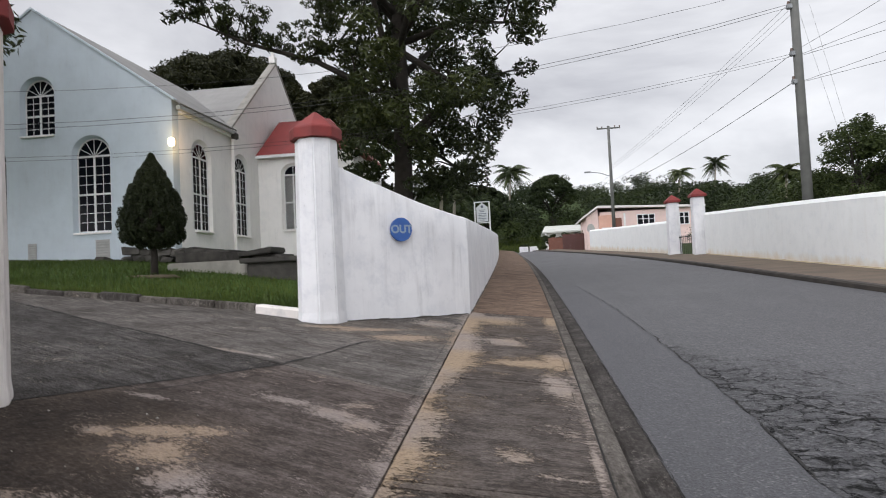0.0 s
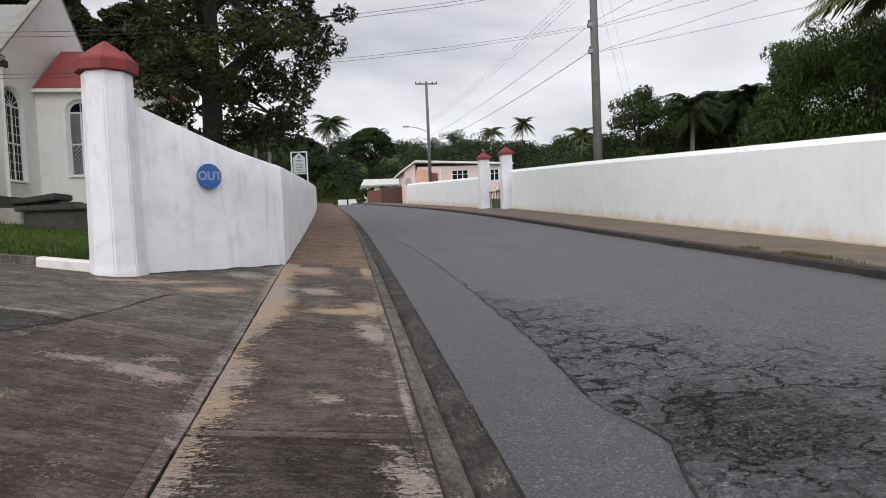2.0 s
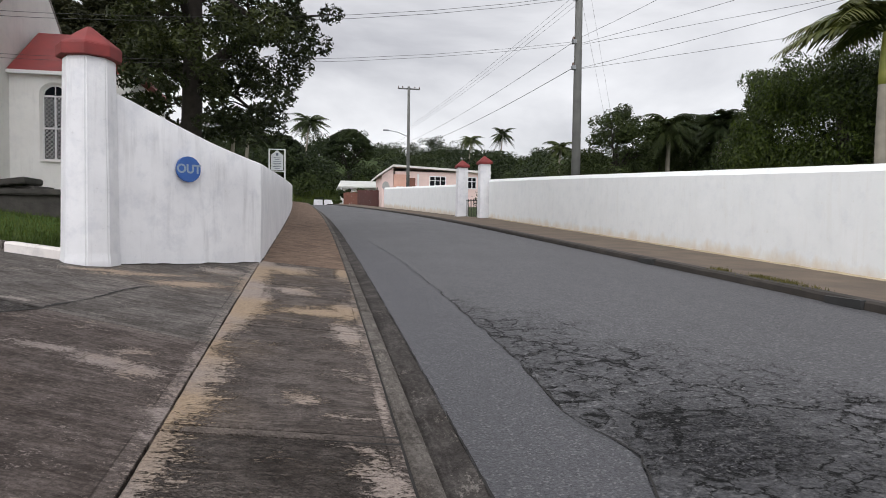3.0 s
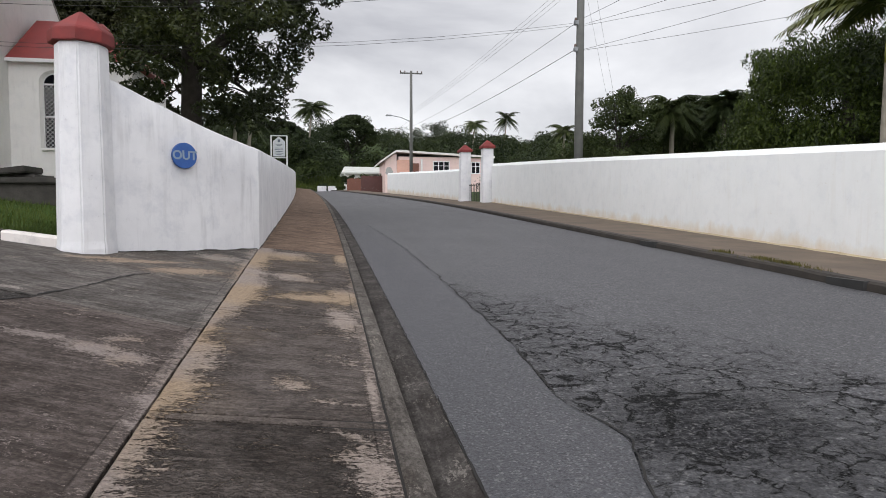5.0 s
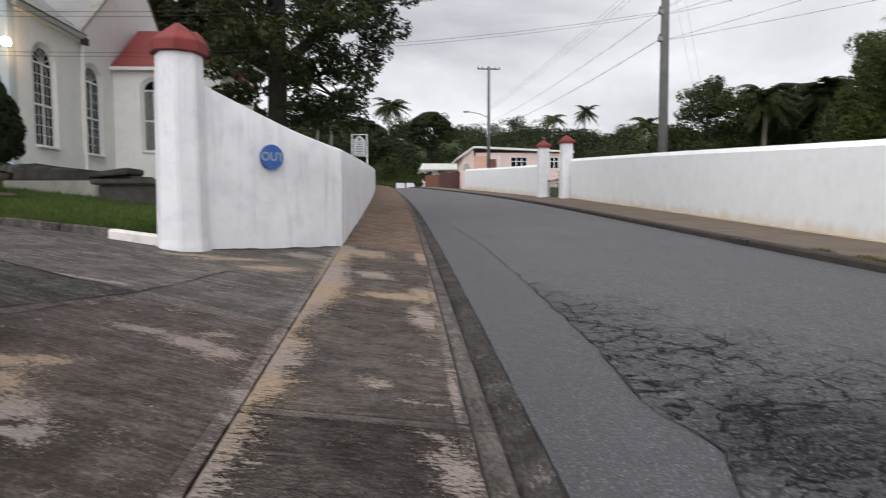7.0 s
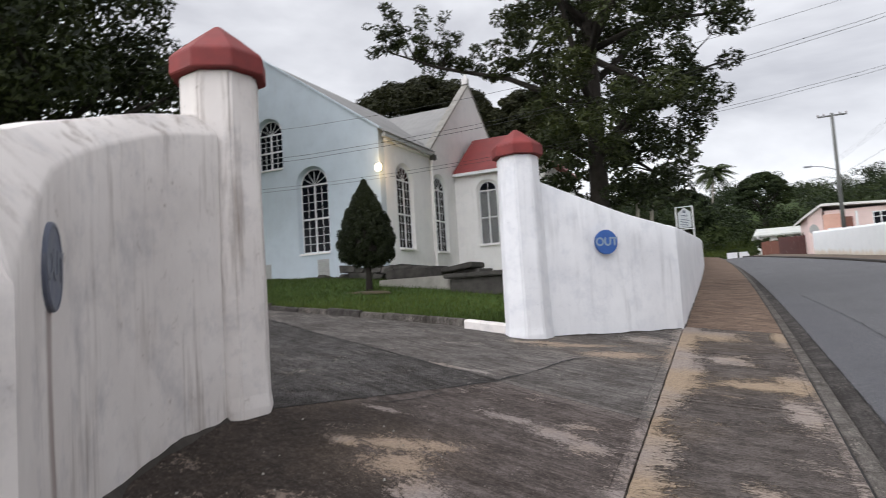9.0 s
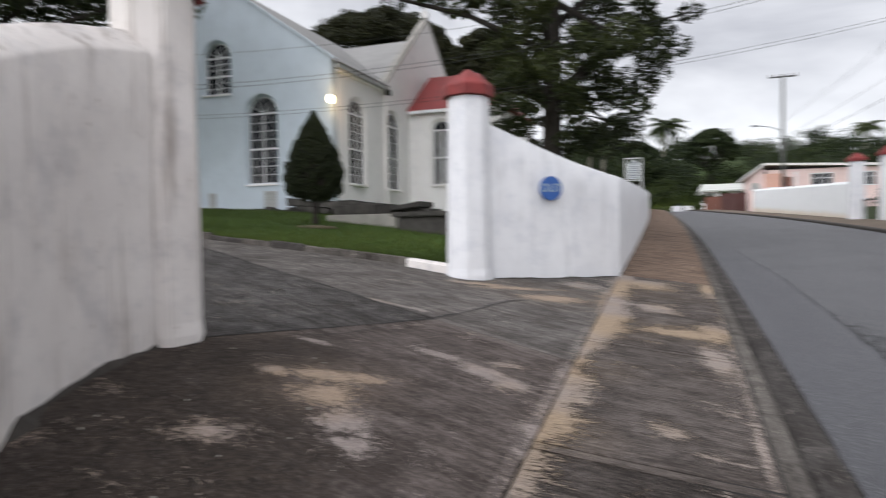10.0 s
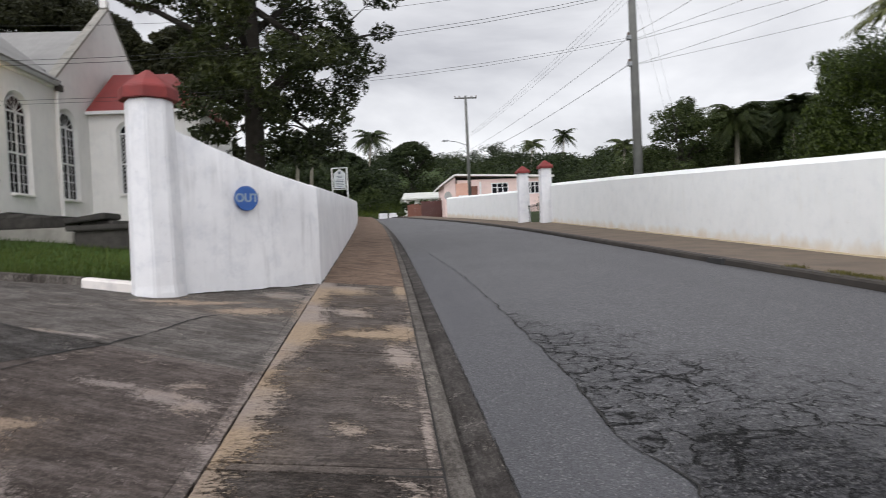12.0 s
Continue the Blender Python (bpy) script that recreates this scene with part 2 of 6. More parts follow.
    if bands:
        trowel = m.mix(m.ramp(m.noise(2.4, 6, 0.7, vec), 0.38, 0.62), m.mix(0.30, mid, pale), m.mix(0.62, mid, pale))
        trowel = m.mix(m.math("MULTIPLY", m.ramp(m.noise(11, 7, 0.75, vec), 0.48, 0.60), 0.6), trowel, dark)
        col = m.mix(m.math("MULTIPLY", smooth, 0.85), col, trowel)
    col = m.mix(m.math("MULTIPLY", bare, 0.93), col, tone)
    col = m.mix(m.math("MULTIPLY", dust, 0.09), col, tan)
    if bands:
        broken = m.ramp(m.noise(1.6, 4, 0.6, vec), 0.40, 0.52)
        col = m.mix(m.math("MULTIPLY", m.math("MULTIPLY", line, broken), 0.7), col, (0.020, 0.017, 0.014))
    thin = m.ramp(bare, 0.0, 1.0, (0.42, 0.42, 0.42), (0.28, 0.28, 0.28))
    pit = m.noise(24, 7, 0.8, broom(0.8, 1.4))
    col = m.mix(m.math("MULTIPLY", m.ramp(pit, 0.40, 0.54, (1, 1, 1), (0, 0, 0)), thin), col, (0.014, 0.011, 0.009))
    col = m.mix(m.math("MULTIPLY", m.ramp(grit, 0.40, 0.52, (1, 1, 1), (0, 0, 0)), thin), col, (0.014, 0.011, 0.009))
    col = m.mix(m.math("MULTIPLY", m.ramp(pit, 0.54, 0.66), 0.38), col, m.mix(0.35, mid, pale))
    waves = m.tree.nodes.new("ShaderNodeTexWave")
    waves.bands_direction = "Y"
    m.put(waves.inputs["Vector"], m.stretch(1, 1, 1, vec, rot=grain))
    waves.inputs["Scale"].default_value, waves.inputs["Distortion"].default_value = 7.5, 9.0
    waves.inputs["Detail"].default_value, waves.inputs["Detail Scale"].default_value = 3.0, 3.5
    calm = m.math("MULTIPLY", m.math("SUBTRACT", 1.0, smooth), m.ramp(m.math("DIVIDE", y, 10.0), 0.36, 0.38, (1, 1, 1), (0.22, 0.22, 0.22)) if grain == 0.0 else 1.0)
    calm = m.math("MULTIPLY", calm, m.ramp(bare, 0.0, 1.0, (1, 1, 1), (0.2, 0.2, 0.2)))
    grooves = m.math("MULTIPLY", m.math("MULTIPLY", m.ramp(waves.outputs["Fac"], 0.0, 0.30, (1, 1, 1), (0, 0, 0)), calm), m.ramp(m.noise(3.0, 4, 0.6, vec), 0.4, 0.6))
    col = m.mix(m.math("MULTIPLY", grooves, 0.75 * ridge), col, (0.02, 0.017, 0.014))
    normal = m.bump(m.math("MULTIPLY", waves.outputs["Fac"], calm), ridge, 0.018, m.bump(grit, 0.55, 0.007, m.bump(m.math("SUBTRACT", 1.0, bare), 0.6, 0.004)))
    return m.done(col, 0.88, normal, spec=0.12)


M_PLASTER = plaster("white_painted_plaster", (0.81, 0.81, 0.825), (0.69, 0.69, 0.71), 0.36, (0.36, 0.355, 0.36))
M_PLASTER_CLEAN = plaster("clean_white_plaster", (0.865, 0.88, 0.875), (0.81, 0.83, 0.825), 0.10, (0.50, 0.42, 0.28), None, (0.62, 0.47, 0.28))
M_PLASTER_WORN = plaster("weathered_white_plaster", (0.76, 0.715, 0.685), (0.62, 0.575, 0.545), 0.80, (0.27, 0.22, 0.185), (-2.795, 1.69, 1.62))
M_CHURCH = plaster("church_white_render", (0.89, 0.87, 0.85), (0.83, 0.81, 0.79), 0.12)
# front gable: base colour darker and bluer than the other church walls
M_CHURCH_FRONT = plaster("church_front_bluish", (0.54, 0.605, 0.655), (0.48, 0.54, 0.585), 0.10)
M_RED = plain("red_oxide_paint", (0.235, 0.027, 0.024), (0.145, 0.020, 0.019), 4, 0.68)
M_REDROOF = plain("red_metal_roof", (0.27, 0.033, 0.030), (0.20, 0.028, 0.026), 2, 0.6)
M_TIN = plain("grey_galvanised_roof", (0.28, 0.275, 0.265), (0.20, 0.195, 0.19), 0.8, 0.65, metal=0.0)
M_FRAME = plain("white_window_paint", (0.80, 0.80, 0.80), (0.72, 0.72, 0.72), 6, 0.45)
M_STONE = plain("dark_weathered_stone", (0.022, 0.020, 0.018), (0.085, 0.078, 0.068), 2.5, 0.9, 0.6, 18, dist=0.02)
M_PALESTONE = plain("pale_weathered_stone", (0.38, 0.36, 0.32), (0.22, 0.21, 0.19), 3, 0.9, 0.4, 22, dist=0.01)
M_BLUE = plain("blue_enamel", (0.02, 0.08, 0.30), (0.03, 0.11, 0.36), 9, 0.45)
M_DULLBLUE = plain("faded_blue_grey_enamel", (0.09, 0.11, 0.17), (0.16, 0.17, 0.20), 14, 0.6)
M_LETTER = plain("off_white_letter_paint", (0.27, 0.34, 0.42), (0.20, 0.27, 0.36), 20, 0.5)
M_DULLLETTER = plain("faded_letter_paint", (0.15, 0.165, 0.20), (0.12, 0.135, 0.17), 20, 0.6)
M_WOODPOLE = plain("weathered_pole_wood", (0.085, 0.088, 0.084), (0.15, 0.15, 0.14), 1.5, 0.85, 0.4, 25)
M_WIRE = plain("black_cable", (0.02, 0.02, 0.02), (0.04, 0.04, 0.04), 5, 0.6)
M_DIRT = plain("black_crack_dirt", (0.012, 0.011, 0.010), (0.022, 0.020, 0.018), 4, 0.95)
M_DARKKERB = plain("dark_dirt_and_shadow", (0.022, 0.019, 0.016), (0.048, 0.040, 0.033), 2.0, 0.9, 0.5, 30)
M_BARK = plain("dark_bark", (0.016, 0.013, 0.010), (0.036, 0.029, 0.023), 5, 0.95, 0.8, 20, dist=0.03)
M_PALMTRUNK = plain("grey_palm_trunk", (0.30, 0.27, 0.22), (0.20, 0.18, 0.15), 3, 0.85, 0.4, 14)
M_SHAFT = plain("yellow_green_crownshaft", (0.26, 0.25, 0.04), (0.17, 0.19, 0.04), 3, 0.5)
M_PINK = plaster("pink_house_paint", (0.80, 0.62, 0.58), (0.74, 0.56, 0.52), 0.12)
M_ORANGE = plaster("salmon_house_paint", (0.70, 0.42, 0.33), (0.62, 0.36, 0.28), 0.12)
M_ROOFPALE = plain("pale_roof_sheet", (0.74, 0.72, 0.69), (0.64, 0.62, 0.60), 1.0, 0.6)
M_ROOFGREEN = plain("pale_green_roof_sheet", (0.55, 0.56, 0.52), (0.45, 0.46, 0.43), 1.0, 0.6)
M_GATE = plain("brown_painted_gate", (0.10, 0.035, 0.03), (0.07, 0.028, 0.025), 2, 0.6)
M_TIMBER = plain("brown_timber", (0.20, 0.08, 0.05), (0.14, 0.055, 0.04), 3, 0.65)
M_DARK = plain("dark_opening", (0.02, 0.02, 0.02), (0.03, 0.03, 0.03), 3, 0.8)
M_VENT = plain("grey_vent_slats", (0.42, 0.42, 0.40), (0.34, 0.34, 0.33), 5, 0.7)
M_SIGN = plain("sign_white", (0.70, 0.72, 0.74), (0.62, 0.65, 0.67), 4, 0.5)
M_SIGNINK = plain("sign_grey_ink", (0.16, 0.18, 0.22), (0.13, 0.15, 0.19), 4, 0.6)
M_STEEL = plain("grey_steel", (0.30, 0.31, 0.32), (0.22, 0.23, 0.24), 5, 0.5, metal=0.6)
M_PORCELAIN = plain("brown_insulator", (0.12, 0.07, 0.05), (0.08, 0.05, 0.04), 8, 0.35)
M_SOIL = plain("bare_soil", (0.11, 0.085, 0.055), (0.07, 0.055, 0.035), 2, 0.95, 0.8, 25, dist=0.02)

M_LEAF_BIG = leaf_mat("broadleaf_dark", (0.0060, 0.0105, 0.0036), (0.043, 0.056, 0.014), 0.55)
M_LEAF_BUSH = leaf_mat("cypress_green", (0.0080, 0.0125, 0.0045), (0.0290, 0.0370, 0.0105))
M_LEAF_FAR = leaf_mat("hill_wood_green", (0.0075, 0.0145, 0.0050), (0.044, 0.064, 0.017), 0.7)
M_LEAF_HILL = leaf_mat("dark_hill_green", (0.0045, 0.0095, 0.0032), (0.032, 0.049, 0.012), 0.7)
M_LEAF_VINE = leaf_mat("vine_green", (0.005, 0.012, 0.003), (0.070, 0.102, 0.013), 0.5)
M_LEAF_DOME = leaf_mat("olive_canopy_green", (0.010, 0.012, 0.004), (0.036, 0.038, 0.010), 0.7)
M_LEAF_PALM = leaf_mat("palm_green", (0.0132, 0.0228, 0.0084), (0.058, 0.076, 0.022), 0.6)
M_LEAF_ROYAL = leaf_mat("royal_palm_green", (0.0300, 0.0450, 0.0090), (0.1125, 0.1200, 0.0300), 0.45)
M_GRASS = leaf_mat("grass_blades", (0.024, 0.048, 0.007), (0.080, 0.110, 0.019), 0.6)
M_WEED = leaf_mat("dry_weed_blades", (0.035, 0.045, 0.010), (0.13, 0.115, 0.032), 0.7)


def glass_mat():
    m = Nodes("window_glass")
    wavy = m.bump(m.noise(3.0, 2), 0.08, 0.01)
    m.done((0.006, 0.007, 0.010), 0.08, wavy, spec=0.5)
    m.bsdf.inputs["IOR"].default_value = 1.16
    return m.mat


M_GLASS = glass_mat()


def lawn_mat(name, a, b, c):
    m = Nodes(name)
    col = m.mix(m.ramp(m.noise(0.4, 5), 0.35, 0.65), a, b)
    col = m.mix(m.math("MULTIPLY", m.ramp(m.noise(6, 6, 0.7), 0.5, 0.7), 0.6), col, c)
    return m.done(col, 0.9, m.bump(m.noise(60, 4), 0.8, 0.03), spec=0.2)


M_LAWN = lawn_mat("lawn_turf", (0.035, 0.075, 0.012), (0.055, 0.105, 0.016), (0.07, 0.075, 0.02))
M_HILL = lawn_mat("hill_ground_cover", (0.024, 0.044, 0.011), (0.05, 0.072, 0.020), (0.035, 0.042, 0.014))


def asphalt(name, base, light, cracks, grain, rough_look=1.0):
    m = Nodes(name)
    big = m.noise(0.45, 5, 0.6)
    col = m.mix(m.ramp(big, 0.3, 0.7), base, light)
    cells = m.tree.nodes.new("ShaderNodeTexVoronoi")
    m.put(cells.inputs["Vector"], m.pos)
    cells.inputs["Scale"].default_value = grain * 0.7
    chips, tint = cells.outputs["Distance"], m.xyz(cells.outputs["Color"])[0]
    speck = m.noise(grain * 0.5, 3, 0.75)
    col = m.mix(m.ramp(tint, 0.0, 0.55), m.mix(0.60 * rough_look, col, (0.010, 0.010, 0.010)), col)
    col = m.mix(m.math("MULTIPLY", m.ramp(tint, 0.86, 0.97), 0.58 * rough_look), col, (0.27, 0.265, 0.26))
    col = m.mix(m.ramp(speck, 0.34, 0.60), m.mix(0.50 * rough_look, col, (0.012, 0.012, 0.012)), m.mix(0.12 * rough_look, col, (0.25, 0.25, 0.25)))
    tyre = m.noise(1.0, 4, 0.6, m.stretch(1.6, 0.12, 1))
    col = m.mix(m.math("MULTIPLY", m.ramp(tyre, 0.45, 0.65), 0.35), col, m.mix(0.5, col, (0.03, 0.03, 0.03)))
    height = m.math("MULTIPLY", speck, 1.0)
    normal = m.bump(height, 0.8, 0.012, m.bump(chips, 0.4, 0.008))
    shine = 0.36
    if cracks:
        x, y, _ = m.xyz()
        # the ravelled stretch beside the newer strip
        limit = m.math("MULTIPLY_ADD", y, -0.42, 5.85)
        side = m.math("SUBTRACT", limit, x)
        ends = m.math("SUBTRACT", 1.0, m.math("ABSOLUTE", m.math("DIVIDE", m.math("SUBTRACT", y, 6.5), 7.2)))
        zone = m.math("MULTIPLY", m.math("MAXIMUM", m.math("MINIMUM", m.math("MULTIPLY_ADD", side, 0.55, 0.3), 1.0), 0.0), m.math("MAXIMUM", m.math("MINIMUM", m.math("MULTIPLY", ends, 2.0), 1.0), 0.0))
        zone = m.math("ADD", m.math("MAXIMUM", zone, -0.2), m.math("MULTIPLY_ADD", m.noise(1.4, 6, 0.65), 1.9, -1.0))
        core = m.math("SQRT", m.math("ADD", m.math("POWER", m.math("DIVIDE", m.math("SUBTRACT", x, 2.40), 0.85), 2.0), m.math("POWER", m.math("DIVIDE", m.math("SUBTRACT", y, 3.35), 0.95), 2.0)))
        core = m.math("ADD", m.math("SUBTRACT", 1.0, core), m.math("MULTIPLY_ADD", m.noise(3.0, 8, 0.75, m.stretch(0.7, 1.4, 1)), 2.4, -1.2))
        amount, deep = m.ramp(zone, 0.25, 0.65), m.ramp(core, 0.05, 0.55)
        warp = m.tree.nodes.new("ShaderNodeVectorMath")
        warp.operation = "MULTIPLY_ADD"
        m.put(warp.inputs[0], m.node("ShaderNodeTexNoise", out=1, Vector=m.pos, Scale=3.0, Detail=8.0, Roughness=0.7))
        warp.inputs[1].default_value = (0.5, 0.5, 0.0)
        m.put(warp.inputs[2], m.pos)
        lines = []
        for scale, wide in ((1.5, 0.026), (5.0, 0.05)):
            v1 = m.tree.nodes.new("ShaderNodeTexVoronoi")
            v1.feature = "DISTANCE_TO_EDGE"
            m.put(v1.inputs["Vector"], warp.outputs[0])
            v1.inputs["Scale"].default_value = scale
            lines.append(m.math("MULTIPLY", m.ramp(v1.outputs[0], wide * 0.35, wide, (1, 1, 1), (0, 0, 0)), m.ramp(m.noise(scale * 0.9, 4, 0.6, m.stretch(1, 1, 1, None, scale)), 0.43, 0.52)))
        both = m.math("MULTIPLY", m.math("MAXIMUM", lines[0], lines[1]), amount)
        # ravelled surface: scalloped hollows and loose pale chips
        scallop = m.noise(1.0, 7, 0.75, m.stretch(5.0, 11.0, 1), 0.6)
        hollow = m.math("MULTIPLY", m.math("MULTIPLY", amount, 0.55), m.ramp(scallop, 0.52, 0.66))
        hollow = m.math("MAXIMUM", hollow, m.math("MULTIPLY", deep, m.ramp(scallop, 0.30, 0.52)))
        col = m.mix(m.math("MULTIPLY", hollow, 0.82), col, m.mix(m.ramp(speck, 0.48, 0.62), (0.012, 0.012, 0.013), (0.072, 0.071, 0.076)))
        col = m.mix(m.math("MULTIPLY", both, 0.95), col, (0.011, 0.011, 0.011))
        chip = m.math("MULTIPLY", m.math("MAXIMUM", deep, m.math("MULTIPLY", amount, 0.5)), m.ramp(m.noise(38, 3, 0.6), 0.60, 0.65))
        col = m.mix(m.math("MULTIPLY", chip, 0.6), col, (0.22, 0.215, 0.21))
        shine = m.math("MULTIPLY_ADD", m.math("MAXIMUM", m.math("MAXIMUM", both, hollow), m.math("MULTIPLY", amount, 0.5)), -0.36, 0.38)
        normal = m.bump(m.math("SUBTRACT", 1.0, m.math("MAXIMUM", both, m.math("MULTIPLY", hollow, 0.7))), 0.9, 0.02, normal)
    rough = m.ramp(big, 0.3, 0.7, (0.52, 0.52, 0.52), (0.64, 0.64, 0.64))
    return m.done(col, rough, normal, spec=shine)


M_ROAD = asphalt("old_cracked_asphalt", (0.064, 0.064, 0.070), (0.102, 0.101, 0.111), True, 70, 1.0)
M_PATCH = asphalt("newer_smooth_asphalt", (0.068, 0.068, 0.078), (0.094, 0.094, 0.106), False, 110, 0.9)
M_KERB = concrete("kerb_concrete", (0.075, 0.067, 0.060), (0.150, 0.136, 0.122), (0.28, 0.255, 0.23), (0.30, 0.25, 0.19), 5.0, floor=-0.62, wisp=0.5, grain=1.57, streaks=0.25)
M_GUTTER = concrete("gutter_concrete", (0.040, 0.036, 0.034), (0.082, 0.075, 0.070), (0.24, 0.22, 0.20), (0.26, 0.22, 0.175), 6.0, floor=-0.63, wisp=0.3, grain=1.57, streaks=0.25)
WALK_WORN = [(-0.12, 4.36, 0.10, 0.12, 0.0), (0.13, 4.10, 0.13, 0.05, -0.1), (0.30, 4.08, 0.09, 0.04, 0.0), (0.24, 3.54, 0.13, 0.05, -0.3), (0.32, 3.10, 0.14, 0.42, 0.1), (0.02, 7.75, 0.50, 0.30, 0.1), (0.27, 6.6, 0.16, 0.75, 0.1),
             (0.30, 8.0, 0.22, 0.6, 0.0), (-0.35, 9.2, 0.30, 0.35, 0.2), (0.38, 12.0, 0.14, 1.3, 0.0), (-0.62, 11.6, 0.45, 0.7, 0.0), (0.40, 4.4, 0.05, 0.5, 0.0)]
LEFT_BARE = (-0.82, -0.026, 1.0, [(0.0, 0.06), (2.4, 0.12), (3.3, 0.20), (3.68, 0.12), (4.0, 0.25), (4.6, 0.24), (5.2, 0.22), (5.8, 0.10), (6.6, 0.20), (7.4, 0.42), (8.6, 0.40), (10.0, 0.26), (12.0, 0.38), (13.5, 0.05)])
RIGHT_BARE = (0.425, 0.006, -1.0, [(0.0, 0.0), (2.6, 0.04), (3.6, 0.0), (5.0, 0.02), (6.0, 0.06), (9.0, 0.04), (10.6, 0.02), (11.5, 0.10)])
WALK_DUST = [(-0.85, 4.0, 0.55), (-0.70, 7.6, 0.9), (0.05, 7.8, 0.8), (-0.75, 10.8, 1.3), (0.42, 12.0, 0.9), (-0.8, 5.6, 0.5)]
DRIVE_WORN = [(-1.57, 4.95, 0.30, 0.12, -0.35), (-1.30, 4.76, 0.24, 0.17, -0.35), (-2.08, 5.22, 0.30, 0.10, -0.35), (-1.45, 5.22, 0.14, 0.07, 0.0), (-2.60, 4.14, 0.32, 0.13, 0.15), (-2.33, 4.26, 0.22, 0.12, 0.3), (-2.38, 3.80, 0.22, 0.24, 0.4),
              (-2.05, 3.42, 0.16, 0.22, 0.6), (-1.83, 3.18, 0.13, 0.16, 0.5), (-2.92, 4.06, 0.14, 0.09, 0.0), (-1.75, 8.85, 0.42, 0.26, 0.4), (-2.40, 9.35, 0.55, 0.12, 0.55), (-1.55, 10.5, 0.32, 0.35, 0.9), (-3.15, 4.95, 0.24, 0.05, -0.2),
              (-6.2, 7.58, 0.75, 0.14, -0.1), (-3.2, 6.95, 0.5, 0.05, -0.3), (-2.6, 2.9, 0.2, 0.12, 0.3), (-3.0, 9.3, 0.5, 0.12, 0.2)]
JOINT_BARE = (-0.82, -0.026, -1.0, [(0.0, 0.0), (3.0, 0.0), (4.0, 0.06), (4.8, 0.10), (5.8, 0.03), (8.0, 0.0), (9.0, 0.06), (12.0, 0.10)])
WALK_BANDS = [(-0.77, -4, -1.10, 9.0, 0.05, 0.5), (0.37, -4, 0.44, 9.0, 0.05, 0.5), (-0.95, 3.71, 0.40, 3.71, 0.045, 0.4)]
DRIVE_BANDS = [(-0.875, 0, -1.148, 10.5, 0.05, 0.4), (-2.62, 6.53, -1.10, 5.72, 0.13, 0.6)]
DRIVE_SOIL = ((-2.9, 3.3, 0.9), (-2.2, 2.2, 0.8), (-3.3, 2.9, 0.9), (-2.7, 2.1, 0.9), (-3.7, 3.7, 0.9), (-2.2, 2.9, 0.7), (-2.0, 1.2, 1.0), (-3.3, 4.5, 0.9), (-4.3, 4.4, 0.9))
DRIVE_DUST = ((-2.5, 4.0, 0.8), (-1.7, 9.2, 1.3), (-4.0, 5.1, 0.7), (-2.6, 9.5, 1.0))
M_SLAB = concrete("sidewalk_concrete", (0.068, 0.057, 0.051), (0.130, 0.111, 0.101), (0.34, 0.285, 0.25), (0.38, 0.285, 0.195), 1.0, WALK_WORN, (LEFT_BARE, RIGHT_BARE), (), WALK_BANDS, 0.0, 1.0, -0.64, 0.5, WALK_DUST, 0.22)
M_DRIVE = concrete("driveway_concrete", (0.066, 0.053, 0.047), (0.124, 0.103, 0.094), (0.33, 0.28, 0.257), (0.37, 0.28, 0.205), 2.0, DRIVE_WORN, (JOINT_BARE,), DRIVE_SOIL, DRIVE_BANDS, -0.42, 0.25, -0.66, 0.5, DRIVE_DUST)
M_DRIVE_UPPER = concrete("upper_driveway_concrete", (0.085, 0.077, 0.071), (0.150, 0.137, 0.128), (0.32, 0.285, 0.26), (0.37, 0.28, 0.205), 2.5, DRIVE_WORN, (JOINT_BARE,), (), DRIVE_BANDS, -0.42, 0.2, -0.66, 0.9, DRIVE_DUST)
M_DRIVE_RIBBED = concrete("ribbed_driveway_concrete", (0.082, 0.077, 0.074), (0.140, 0.131, 0.126), (0.32, 0.29, 0.27), (0.34, 0.28, 0.22), 4.0, (), (), (), (), -0.46, 1.0, -0.62, 1.0)
M_FARWALK = concrete("red_brown_sidewalk", (0.150, 0.102, 0.074), (0.235, 0.165, 0.122), (0.30, 0.22, 0.17), (0.34, 0.24, 0.16), 3.0, floor=-0.72, wisp=0.0, streaks=0.0)
M_OCHRE = plain("ochre_dust", (0.50, 0.41, 0.28), (0.36, 0.29, 0.20), 3.0, 0.95, 0.4, 30)
M_DUST = plain("sandy_dust_on_sidewalk", (0.150, 0.112, 0.080), (0.085, 0.065, 0.048), 1.2, 0.95, 0.5, 40)


# ---- building helpers ----
def mesh(name, verts, faces, mat, parent=None, label="", smooth=False, bevel=0.0):
    me = bpy.data.meshes.new(name)
    me.from_pydata([tuple(v) for v in verts], [], faces)
    if bevel:
        bm = bmesh.new()
        bm.from_mesh(me)
        bmesh.ops.recalc_face_normals(bm, faces=bm.faces)
        edges = [e for e in bm.edges if len(e.link_faces) == 2 and e.calc_face_angle(0) > 0.5]
        bmesh.ops.bevel(bm, geom=edges, offset=bevel, segments=2, affect="EDGES", clamp_overlap=True)
        bm.to_mesh(me)
        bm.free()
    me.materials.append(mat)
    if smooth:
        me.polygons.foreach_set("use_smooth", [True] * len(me.polygons))
    me.update()
    ob = new(name, me)
    if parent:
        ob.parent = parent
    if label:
        ob["label"] = label
    return ob


def empty(name, label="", category="", group="", kind="", at=(0, 0, 0)):
    ob = new(name)
    ob.empty_display_size = 0.2
    ob.location = at
    return tagged(ob, label, category, group, kind)


